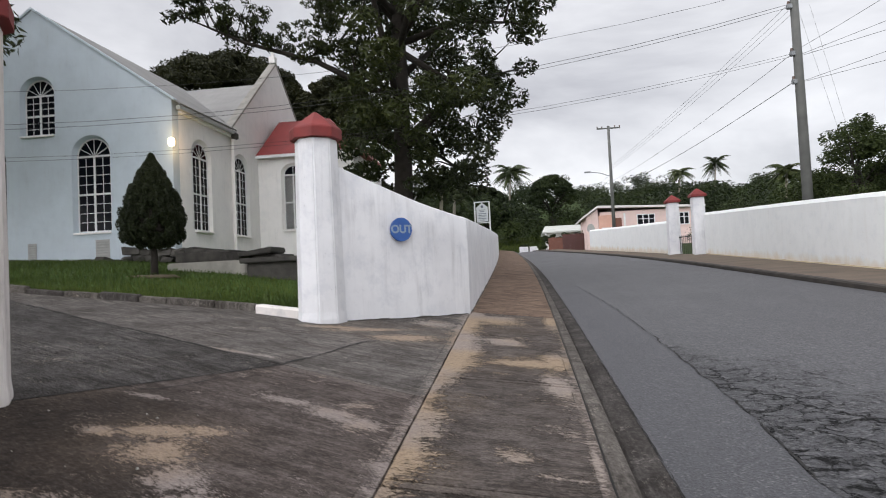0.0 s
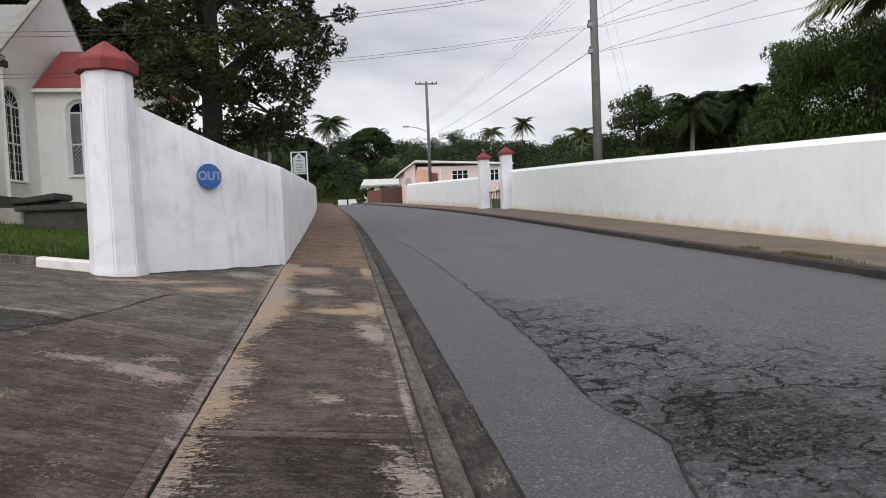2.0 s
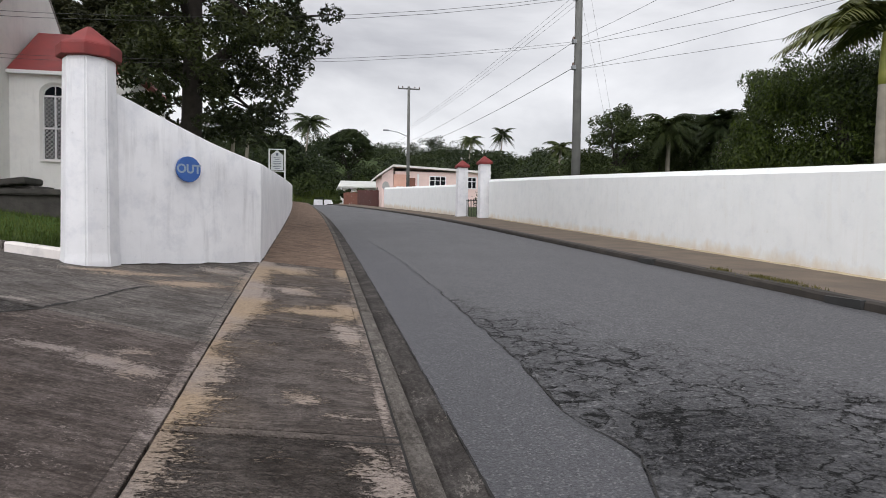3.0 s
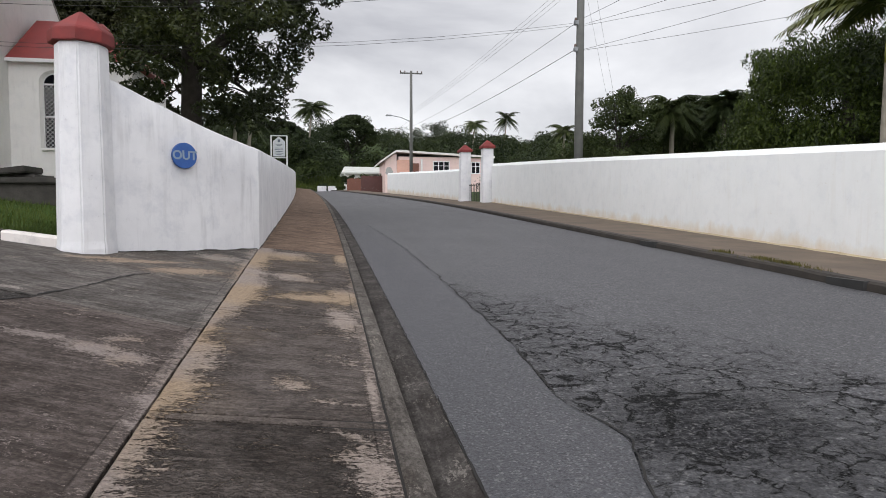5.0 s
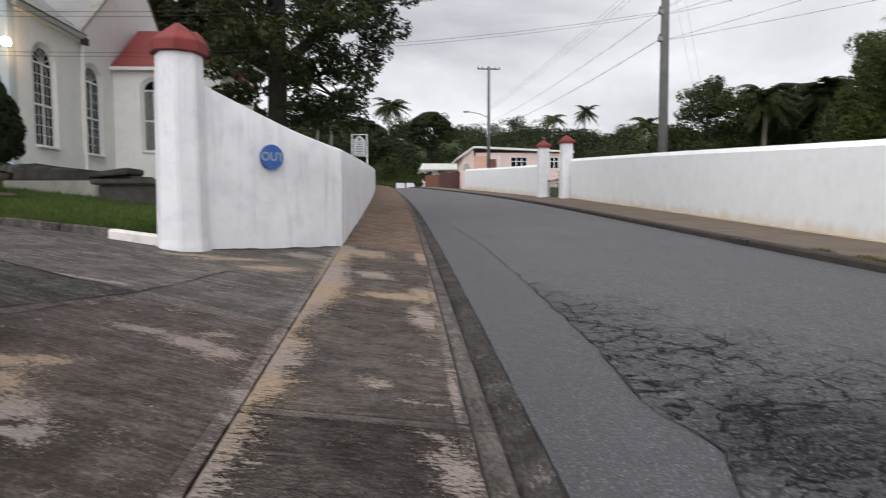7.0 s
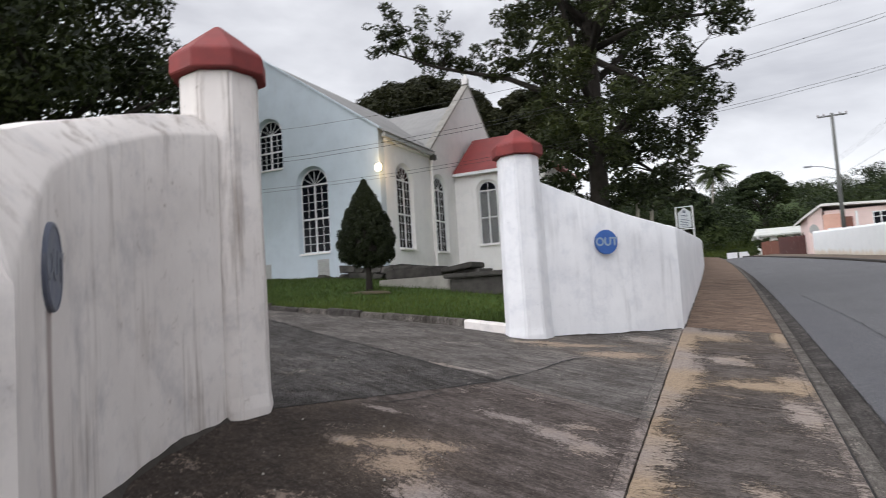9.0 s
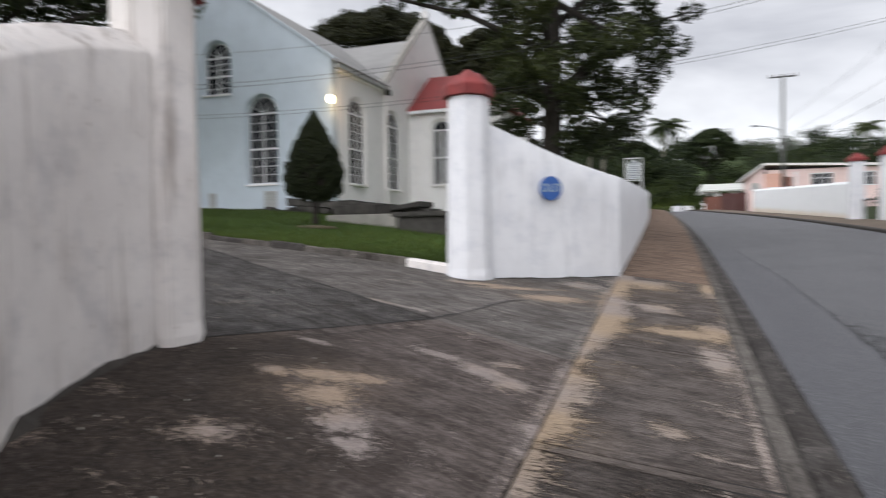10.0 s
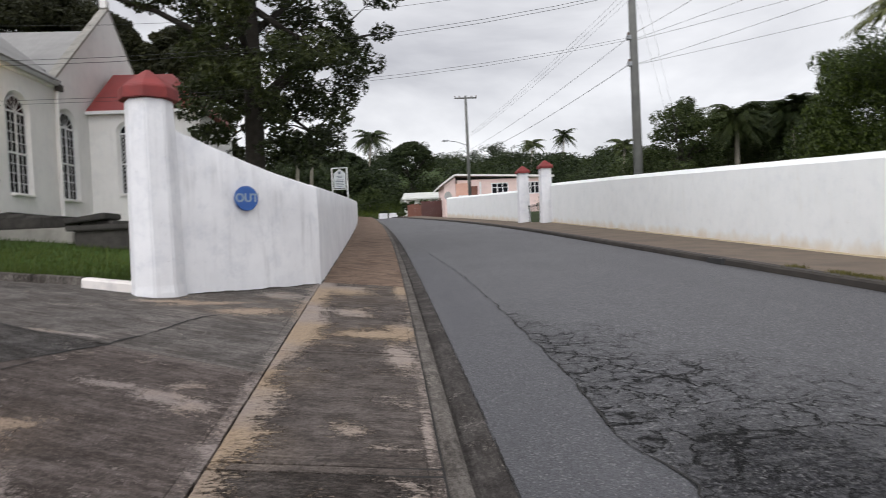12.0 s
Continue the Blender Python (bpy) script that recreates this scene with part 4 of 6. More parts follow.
def debris_line(pts, out, mat, label, seed, wide=0.05):
    """Moss and dirt gathered along a wall foot: a thin uneven ridge."""
    r = random.Random(seed)
    rows = []
    for i in range(len(pts) - 1):
        n = max(2, round(math.dist(pts[i], pts[i + 1]) / 0.07))
        for j in range(n):
            q = j / n
            x, y = pts[i][0] + (pts[i + 1][0] - pts[i][0]) * q, pts[i][1] + (pts[i + 1][1] - pts[i][1]) * q
            d = Vector((pts[i + 1][0] - pts[i][0], pts[i + 1][1] - pts[i][1])).normalized()
            nx, ny = d.y * out, -d.x * out
            w = wide * max(0.12, 0.5 + 1.3 * noise.noise((x * 3, y * 3, seed))) * r.uniform(0.7, 1.3)
            z = left_z(x, y)
            rows.append([(x - nx * 0.05, y - ny * 0.05, z + 0.008 + 0.6 * w), (x + nx * 0.008, y + ny * 0.008, z + 0.008 + 0.5 * w), (x + nx * w, y + ny * w, z - 0.004)])
    return tagged(Shape().rings(rows, close=False).ob("dirt_line", mat), label, "dirt", kind="structure")


def ground_crack(name, ctrl, width, label, seed):
    """A ragged dirt-filled line wandering over the driveway."""
    pts, rows = curve_pts([(x, y, 0) for x, y in ctrl], 40), []
    for i, p in enumerate(pts):
        a, b = Vector(pts[max(0, i - 1)]), Vector(pts[min(len(pts) - 1, i + 1)])
        n = Vector((-(b - a).y, (b - a).x, 0)).normalized()
        c = Vector(p) + n * (0.050 * noise.noise((p[0] * 2.2, p[1] * 2.2, seed)) + 0.030 * noise.noise((p[0] * 9, p[1] * 9, seed)))
        w = width * max(0.2, 0.6 + 1.0 * noise.noise((p[0] * 3, p[1] * 3, seed + 5)))
        rows.append([(q.x, q.y, left_z(q.x, q.y) + 0.007 * noise.noise((q.x * 0.9, q.y * 0.9, 7)) + 0.006) for q in (c - n * w / 2, c + n * w / 2)])
    return tagged(Shape().rings(rows, close=False).ob(name, M_DIRT), label, "crack", kind="structure")


ground_crack("driveway_joint", [(-9.8, 10.1), (-7.8, 9.12), (-4.95, 7.68), (-2.62, 6.53)], 0.05, "dark joint across the driveway", 3)
ground_crack("driveway_joint_lower", [(-4.9, 3.05), (-3.9, 4.6), (-3.33, 5.42), (-2.62, 6.53)], 0.04, "dark joint between lower driveway bays", 4)
ground_crack("driveway_crack", [(-2.62, 6.53), (-2.46, 7.14), (-2.29, 7.9), (-2.05, 8.4)], 0.055, "wandering open crack in the driveway", 6)
ground_crack("driveway_crack_fine", [(-4.0, 5.43), (-3.3, 5.12), (-2.9, 5.8)], 0.02, "fine crack in the driveway", 8)
ground_crack("driveway_crack_upper", [(-8.3, 9.8), (-6.2, 9.75), (-4.3, 9.85)], 0.03, "dark seam below the lawn edging", 9)
debris_line([p[:2] for p in wing], 1, M_DARKKERB, "dark moss and dirt along the wing wall foot", 1, 0.035)
debris_line([p[:2] for p in near_wing], -1, M_DARKKERB, "dark moss and dirt along the stained wall foot", 2, 0.065)
debris_line([(wall_x(y), y) for y in steps(12.3, 40, 0.7)], 1, M_DARKKERB, "dark dirt along the roadside wall foot", 3, 0.03)

strip("wall_foot_dust", -38, 36.4, 0.35, lambda y: [(right_wall_x(y) - 0.06 - 0.05 * noise.noise((y * 1.3, 2, 2)), right_walk_z(y) + 0.001), (right_wall_x(y) - 0.012, right_walk_z(y) + 0.035 + 0.03 * noise.noise((y * 1.7, 0, 5))), (right_wall_x(y) + 0.03, right_walk_z(y) + 0.04 + 0.03 * noise.noise((y * 1.7, 0, 5)))],
      M_OCHRE, "ochre dust gathered along the wall foot", "dirt")
# grit and pebbles fallen at the foot of the stained wall
rng = random.Random(44)
bits = Shape()
for i in range(90):
    x, y = rng.uniform(-3.9, -1.2), rng.uniform(1.2, 4.6)
    if x < -3.75 + 0.55 * max(0, 3.4 - y) or rng.random() < 0.35 * (x + 3.9):
        continue
    w = rng.uniform(0.004, 0.013)
    z = left_z(x, y) + 0.003
    a = rng.uniform(0, 3)
    c, sn = math.cos(a) * w, math.sin(a) * w
    bits.hexa([(x - c, y - sn, z), (x + sn, y - c, z), (x + c, y + sn, z), (x - sn, y + c, z)] + [(x - c * 0.6, y - sn * 0.6, z + w), (x + sn * 0.5, y - c * 0.7, z + w * 0.8), (x + c * 0.6, y + sn * 0.6, z + w * 0.9), (x - sn * 0.7, y + c * 0.5, z + w)])
tagged(bits.ob("pebbles", M_PALESTONE), "small pale pebbles and grit on the driveway", "pebbles", kind="stuff")

# low white kerb wall tying the pillar to the lawn edging
s = Shape()
s.rings([[(x, y + dy, left_z(x, 10) + dz) for dy, dz in ((-0.02, -0.2), (-0.02, 0.12), (0.02, 0.15), (0.24, 0.15), (0.28, 0.12), (0.28, -0.2))] for x, y in ((-4.5, 10.14), (-4.2, 10.05), (-3.9, 9.96), (-3.55, 9.86))])
tagged(s.ob("wall_low_kerb", M_PLASTER_WORN), "low white plastered kerb beside the pillar", "wall", kind="structure")


def gate_pillar(x, y, z, r0, r1, h, turn, cap_r, rim, peak, mat, label, group, sides=8):
    root = empty("gate_pillar", label, "gate pillar", group, at=(x, y, z))
    ring = lambda r, zz, j=0.0: [(r * math.cos(turn + 2 * math.pi * i / sides) + j * noise.noise((i, zz, x)), r * math.sin(turn + 2 * math.pi * i / sides) + j * noise.noise((zz, i, y)), zz) for i in range(sides)]
    s = Shape().rings([ring(r0 + 0.015, -0.3), ring(r0 + 0.015, 0.03), ring(r0, 0.14, 0.01), ring(r0 * 0.7 + r1 * 0.3, h * 0.35, 0.012), ring(r0 * 0.4 + r1 * 0.6, h * 0.65, 0.012), ring(r1, h - 0.06, 0.005), ring(r1, h)])
    s.ob("shaft", mat, root, bevel=0.02)
    c = Shape().rings([ring(cap_r, h + 0.002), ring(cap_r, h + rim), ring(cap_r * 0.93, h + rim + 0.035), ring(cap_r * 0.45, h + rim + (peak - rim) * 0.62), ring(0.03, h + peak)])
    c.ob("cap", M_RED, root, "red painted pyramid cap", bevel=0.008)
    return root


gate_pillar(-3.285, 9.92, left_z(-3.285, 9.92), 0.385, 0.345, 2.90, radians(10), 0.425, 0.16, 0.47, M_PLASTER, "white plastered octagonal gate pillar with red cap", "church gate pillars")
gate_pillar(-4.27, 4.28, left_z(-4.27, 4.28), 0.355, 0.345, 2.92, radians(12), 0.425, 0.16, 0.50, M_PLASTER_WORN, "stained white octagonal gate pillar with red cap", "church gate pillars")
gate_pillar(8.74, 39.2, right_walk_z(39.2) , 0.48, 0.44, 3.02, radians(45), 0.56, 0.13, 0.48, M_PLASTER, "square white gate post with red cap", "posts across the road", 4)
gate_pillar(9.66, 37.2, right_walk_z(37.2), 0.48, 0.44, 3.18, radians(45), 0.57, 0.13, 0.50, M_PLASTER, "square white gate post with red cap beside the long wall", "posts across the road", 4)
g = empty("iron_gate", "dark narrow iron gate between white posts", "gate", at=(0, 0, 0))
for i in range(7):
    q = (i + 0.5) / 7
    gx_, gy_ = 8.95 + 0.4 * q, 38.85 - 1.3 * q
    Shape().tube([(gx_, gy_, right_walk_z(38)), (gx_, gy_, right_walk_z(38) + 1.1)], 0.02, 6).ob("bar", M_DARK, g)
Shape().tube([(8.95, 38.85, right_walk_z(38) + 1.0), (9.35, 37.55, right_walk_z(38) + 1.0)], 0.025, 6).ob("rail", M_DARK, g)


def text_mesh(name, words, size, mat, parent, m, label="", extrude=0.003, offset=0.0):
    cu = bpy.data.curves.new(name, "FONT")
    cu.body, cu.size, cu.extrude, cu.offset = words, size, extrude, offset
    cu.align_x, cu.align_y = "CENTER", "CENTER"
    tmp = bpy.data.objects.new(name, cu)
    scene.collection.objects.link(tmp)
    me = bpy.data.meshes.new_from_object(tmp.evaluated_get(bpy.context.evaluated_depsgraph_get()))
    bpy.data.objects.remove(tmp)
    bpy.data.curves.remove(cu)
    me.materials.clear()
    me.materials.append(mat)
    ob = new(name, me)
    ob.parent = parent
    ob.matrix_basis = m
    if label:
        ob["label"] = label
    return ob


def out_sign(x, y, z, facing, tilt_deg, r, face, ink, label):
    """A round plate on the wall; facing: the way its face looks, in degrees from +x."""
    root = empty("out_sign", label, "sign", "gateway signs")
    root.matrix_basis = Matrix.Translation((x, y, z)) @ pose(0, 0, 0, 90, 0, facing + 90)
    ring = lambda rr, zz: [(rr * math.cos(2 * math.pi * i / 40), rr * math.sin(2 * math.pi * i / 40), zz) for i in range(40)]
    Shape().rings([ring(r, -0.03), ring(r, 0.008), ring(r - 0.006, 0.012)]).ob("plate", face, root)
    s = Shape()
    s.rings([ring(r - 0.006, 0.0125), ring(r - 0.006, 0.015), ring(r - 0.020, 0.015), ring(r - 0.020, 0.0125)], caps=False)
    s.ob("rim", face, root)
    text_mesh("lettering", "OUT", r * 0.94, ink, root, pose(0, 0, 0.0135), "pale painted letters", 0.002, 0.006)
    return root


out_sign(-2.106, 10.775, 2.315, -50, 0, 0.205, M_BLUE, M_LETTER, "round blue plate reading OUT on the wing wall")
out_sign(-2.795, 1.703, 1.80, 47, 0, 0.19, M_DULLBLUE, M_DULLLETTER, "faded round plate reading OUT on the stained wing wall")


# ---- the church ----
from mathutils.geometry import tessellate_polygon


def arch(xc, w, z0, z1, n=14):
    """Outline of a round-headed opening."""
    r = w / 2
    return [(xc - r, z0), (xc + r, z0)] + [(xc + r * math.cos(math.pi * i / n), z1 - r + r * math.sin(math.pi * i / n)) for i in range(n + 1)]


def holed(name, outer, holes, to3d, depth, mat, parent, label="", splay=0.0):
    """A wall with openings right through it. to3d(u, v, d) gives the place, d metres into the wall; splay: how far the reveals widen outwards."""
    loops = [outer] + holes
    tris = tessellate_polygon([[Vector((u, v, 0)) for u, v in l] for l in loops])
    def swell(l, k):
        um, v0 = sum(p[0] for p in l) / len(l), min(p[1] for p in l)
        w, h = max(p[0] for p in l) - um, max(p[1] for p in l) - v0
        return [(um + (u - um) * (1 + k / w), v0 + (v - v0) * (1 + k / h)) for u, v in l]

    loops = [outer] + [swell(l, splay) for l in holes]
    back = [outer] + [swell(l, -splay) for l in holes]
    flat, deep = [p for l in loops for p in l], [p for l in back for p in l]
    n = len(flat)
    verts = [to3d(u, v, 0) for u, v in flat] + [to3d(u, v, depth) for u, v in deep]
    faces = [tuple(t) for t in tris] + [tuple(i + n for i in reversed(t)) for t in tris]
    k = 0
    for l in loops:
        for i in range(len(l)):
            a, b = k + i, k + (i + 1) % len(l)
            faces.append((a, b, b + n, a + n))
        k += len(l)
    ob = mesh(name, verts, faces, mat, parent, label)
    bm = bmesh.new()
    bm.from_mesh(ob.data)
    bmesh.ops.recalc_face_normals(bm, faces=bm.faces)
    bm.to_mesh(ob.data)
    bm.free()
    return ob


def arched_window(parent, xc, w, z0, z1, to3d, lattice=False, cols=2, rows=4):
    """Round-headed sash window: frame, transoms, mullion, glazing bars, panes and sill."""
    root = empty("window")
    root.parent = parent
    r, n = w / 2, 14
    spring = z1 - r
    bar = lambda s, u0, u1, v0, v1, d0, d1: s.hexa([to3d(u, v, d) for v in (v0, v1) for u, d in ((u0, d0), (u1, d0), (u1, d1), (u0, d1))])
    s = Shape()
    t = 0.04
    bar(s, xc - r, xc - r + t, z0, spring, 0.17, 0.225)
    bar(s, xc + r - t, xc + r, z0, spring, 0.17, 0.225)
    bar(s, xc - r, xc + r, z0, z0 + t, 0.17, 0.225)
    bar(s, xc - r, xc + r, spring - t / 2, spring + t, 0.165, 0.225)
    mid = z0 + (spring - z0) * 0.5
    bar(s, xc - r, xc + r, mid - 0.03, mid + 0.03, 0.165, 0.225)
    bar(s, xc - 0.03, xc + 0.03, z0, spring, 0.168, 0.225)
    ringp = lambda rr, d: [to3d(xc + rr * math.cos(math.pi * i / n), spring + rr * math.sin(math.pi * i / n), d) for i in range(n + 1)]
    s.rings([ringp(r, 0.17), ringp(r - t, 0.17), ringp(r - t, 0.225), ringp(r, 0.225)], close=False)
    s.ob("frame", M_FRAME, root)
    g = Shape()
    for i in (1, 2, 3, 4, 5):
        a = math.pi * i / 6
        ca, sa = math.cos(a), math.sin(a)
        p = [(xc + 0.06 * ca - 0.011 * sa, spring + 0.06 * sa + 0.011 * ca), (xc + 0.06 * ca + 0.011 * sa, spring + 0.06 * sa - 0.011 * ca),
             (xc + (r - t) * ca + 0.011 * sa, spring + (r - t) * sa - 0.011 * ca), (xc + (r - t) * ca - 0.011 * sa, spring + (r - t) * sa + 0.011 * ca)]
        if not lattice or i == 3:
            g.hexa([to3d(u, v, 0.187) for u, v in p] + [to3d(u, v, 0.2) for u, v in p])
    for v0, v1 in ((z0 + t, mid - 0.035), (mid + 0.035, spring - t / 2)):
        for u0, u1 in ((xc - r + t, xc - 0.035), (xc + 0.035, xc + r - t)):
            if lattice:
                d = 0.17
                k = -(v1 - v0)
                while k < (u1 - u0):
                    for flip in (1, -1):
                        ua, va = max(0, k), max(0, -k)
                        le = min(u1 - u0 - ua, v1 - v0 - va)
                        if le > 0.02:
                            q = [(ua, va - 0.010), (ua + le, va + le - 0.010), (ua + le, va + le + 0.010), (ua, va + 0.010)]
                            if flip < 0:
                                q = [(u1 - u0 - a, b) for a, b in q]
                            g.hexa([to3d(u0 + a, v0 + b, 0.15 + 0.012 * (flip > 0)) for a, b in q] + [to3d(u0 + a, v0 + b, 0.165 + 0.012 * (flip > 0)) for a, b in q])
                    k += d
            else:
                for i in range(1, cols):
                    u = u0 + (u1 - u0) * i / cols
                    bar(g, u - 0.009, u + 0.009, v0, v1, 0.187, 0.2)
                for i in range(1, rows):
                    v = v0 + (v1 - v0) * i / rows
                    bar(g, u0, u1, v - 0.009, v + 0.009, 0.187, 0.2)
            p = Shape()
            bar(p, u0, u1, v0, v1, 0.205, 0.211)
            pane = p.ob("pane", M_GLASS, root)
            pane.visible_shadow = False
    g.ob("glazing_grid", M_FRAME, root)
    fan = [(xc + (r - t) * math.cos(math.pi * i / n), spring + t + (r - t) * 0.93 * math.sin(math.pi * i / n)) for i in range(n + 1)]
    f = Shape().add([to3d(u, v, 0.205) for u, v in fan] + [to3d(u, v, 0.211) for u, v in fan], [tuple(range(n + 1)), tuple(reversed(range(n + 1, 2 * n + 2)))])
    fan_ob = f.ob("fanlight_pane", M_GLASS, root)
    fan_ob.visible_shadow = False
    sl = Shape()
    bar(sl, xc - r - 0.07, xc + r + 0.07, z0 - 0.09, z0 - 0.02, -0.06, 0.12)
    sl.ob("sill", M_CHURCH, root, bevel=0.015)
    return root


church = empty("church", "white rendered church with grey roof and arched windows", "church")
CX, CY, CB, CW = -12.2, 21.0, 2.2, 10.8
CM = CX - CW / 2
EAVE, APEX = 8.2, 11.95
front = lambda u, v, d: (u, CY + d, v)
side = lambda u, v, d: (CX - d, u, v)
DEEP = 0.42
f_holes = [arch(-17.45, 1.22, 7.3, 9.38), arch(-15.36, 1.34, 3.64, 7.06), arch(-19.5, 1.34, 3.64, 7.06)]
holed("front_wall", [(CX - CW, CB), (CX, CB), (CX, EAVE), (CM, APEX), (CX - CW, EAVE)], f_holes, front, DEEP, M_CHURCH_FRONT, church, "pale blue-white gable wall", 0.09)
arched_window(church, -17.45, 1.22, 7.3, 9.38, front, rows=3)
for xc in (-15.36, -19.5):
    arched_window(church, xc, 1.34, 3.64, 7.06, front)
holed("side_wall", [(CY + DEEP, CB), (25.55, CB), (25.55, EAVE - 0.15), (CY + DEEP, EAVE - 0.15)], [arch(23.02, 1.18, 3.62, 6.99)], side, DEEP, M_CHURCH, church, "white side wall", 0.16)
arched_window(church, 23.02, 1.18, 3.62, 6.99, lambda u, v, d: side(u, v, d - 0.1))
TX = CX + 0.12
tside = lambda u, v, d: (TX - d, u, v)
TM, TAPEX, TEND = 30.6, 12.5, 35.65
holed("transept_wall", [(25.55, CB), (TEND, CB), (TEND, 8.2), (TM, TAPEX), (25.55, 8.2)], [arch(26.2, 1.22, 3.6, 7.0)], tside, DEEP, M_CHURCH, church, "white gabled transept wall", 0.16)
arched_window(church, 26.2, 1.22, 3.6, 7.0, lambda u, v, d: tside(u, v, d - 0.1))
Shape().box(CX - CW, CX - CW + DEEP, CY + DEEP, 45, CB, EAVE).ob("back_side_wall", M_CHURCH, church)
Shape().box(CX - CW, CX, 45, 45.4, CB, EAVE).ob("end_wall", M_CHURCH, church)
Shape().box(CX - DEEP, CX, TEND, 45, CB, EAVE).ob("chancel_wall", M_CHURCH, church)


def ribbed(p00, p10, p11, p01, pitch, depth, thick=0.05):
    """A corrugated roof slope: ribs run from the p00-p10 eave to the p01-p11 ridge."""
    p00, p10, p11, p01 = map(Vector, (p00, p10, p11, p01))
    up = (p10 - p00).cross(p01 - p00).normalized()
    if up.z < 0:
        up = -up
    n = max(2, round((p10 - p00).length / pitch))
    top = []
    for i in range(2 * n + 1):
        q = i / (2 * n)
        off = up * (depth if i % 2 else 0.0)
        top.append((p00.lerp(p10, q) + off, p01.lerp(p11, q) + off))
    return Shape().rings([[a, b, b - up * thick, a - up * thick] for a, b in top])


slope = (APEX - EAVE) / (CW / 2)
ov = 0.32
for sgn, nm in ((1, "roof_slope"), (-1, "roof_slope")):
    xe = CM + sgn * (CW / 2 + ov)
    ze = EAVE - slope * ov + 0.06
    y_end = 25.5 if sgn > 0 else 45.5
    ribbed((xe, CY + 0.02, ze), (xe, y_end, ze), (CM, y_end, APEX + 0.06), (CM, CY + 0.02, APEX + 0.06), 0.30, 0.014).ob(nm, M_TIN, church, "grey sheet metal roof")
x_in = CX - 0.5
ribbed((x_in, 25.51, EAVE + slope * 0.5 + 0.06), (x_in, 45.5, EAVE + slope * 0.5 + 0.06), (CM, 45.5, APEX + 0.06), (CM, 25.51, APEX + 0.06), 0.30, 0.014).ob("roof_slope", M_TIN, church, "grey sheet metal roof")
tsl = (TAPEX - 8.2) / (TM - 25.55)
for sgn in (1, -1):
    ye = TM - sgn * (TM - 25.55 + 0.1)
    ze = 8.2 - tsl * 0.1 + 0.06
    ribbed((TX - 0.35, ye, ze), (CM, ye, ze), (CM, TM, TAPEX - 0.9), (TX - 0.35, TM, TAPEX - 0.9), 0.30, 0.012).ob("transept_roof", M_TIN, church, "corrugated grey metal roof")
# parapet coping on both gables
for sgn in (1, -1):
    s = Shape()
    xe = CM + sgn * (CW / 2 + 0.1)
    ze = EAVE - slope * 0.1
    s.hexa([(xe, CY - 0.05, ze + 0.02), (CM, CY - 0.05, APEX + 0.02), (CM, CY + 0.2, APEX + 0.02), (xe, CY + 0.2, ze + 0.02), (xe, CY - 0.05, ze + 0.11), (CM, CY - 0.05, APEX + 0.11), (CM, CY + 0.2, APEX + 0.11), (xe, CY + 0.2, ze + 0.11)])
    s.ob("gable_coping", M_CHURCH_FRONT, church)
    s = Shape()
    ye = TM - sgn * (TM - 25.55 + 0.15)
    s.hexa([(TX - 0.34, ye, 8.10), (TX - 0.34, TM, TAPEX + 0.02), (TX + 0.03, TM, TAPEX + 0.02), (TX + 0.03, ye, 8.10), (TX - 0.34, ye, 8.21), (TX - 0.34, TM, TAPEX + 0.13), (TX + 0.03, TM, TAPEX + 0.13), (TX + 0.03, ye, 8.21)])
    s.ob("transept_coping", M_PALESTONE, church)
s = Shape()
s.box(TX - 0.30, TX + 0.02, TM - 0.16, TM + 0.16, TAPEX + 0.1, TAPEX + 0.45)
s.box(TX - 0.20, TX - 0.08, TM - 0.07, TM + 0.07, TAPEX + 0.45, TAPEX + 1.0)
s.box(TX - 0.20, TX - 0.08, TM - 0.24, TM + 0.24, TAPEX + 0.68, TAPEX + 0.80)
s.ob("cross_finial", M_CHURCH, church, "weathered stone cross on the transept gable", bevel=0.02)
# eaves gutter and rainwater pipe
Shape().box(CX + 0.14, CX + 0.30, CY + 0.05, 25.5, EAVE - 0.36, EAVE - 0.22).ob("eaves_gutter", M_VENT, church)
Shape().box(CX + 0.002, CX + 0.16, CY + 0.4, 25.5, EAVE - 0.42, EAVE - 0.34).ob("eaves_moulding", M_CHURCH, church)
s = Shape().tube([(CX + 0.22, 25.4, EAVE - 0.3), (CX + 0.22, 25.4, EAVE - 0.55), (CX + 0.16, 25.42, EAVE - 0.8), (CX + 0.16, 25.42, CB + 0.2)], 0.055, 8)
s.ob("rainwater_pipe", M_CHURCH, church)
Shape().box(CX + 0.14, CX + 0.36, 25.28, 25.56, EAVE - 0.55, EAVE - 0.30).ob("hopper", M_STONE, church, bevel=0.02)
for x0, x1, z0, z1 in ((-15.24, -14.70, 2.66, 3.34), (-17.92, -17.58, 2.74, 3.33)):
    v = Shape().box(x0, x1, CY - 0.02, CY + 0.05, z0, z1).ob("vent", M_VENT, church, "grey slatted floor vent")
    for i in range(7):
        z = z0 + 0.05 + (z1 - z0 - 0.1) * i / 6
        Shape().hexa([(x0 + 0.03, CY - 0.05, z - 0.03), (x1 - 0.03, CY - 0.05, z - 0.03), (x1 - 0.03, CY - 0.018, z), (x0 + 0.03, CY - 0.018, z),
                      (x0 + 0.03, CY - 0.05, z - 0.015), (x1 - 0.03, CY - 0.05, z - 0.015), (x1 - 0.03, CY - 0.018, z + 0.015), (x0 + 0.03, CY - 0.018, z + 0.015)]).ob("slat", M_VENT, v)

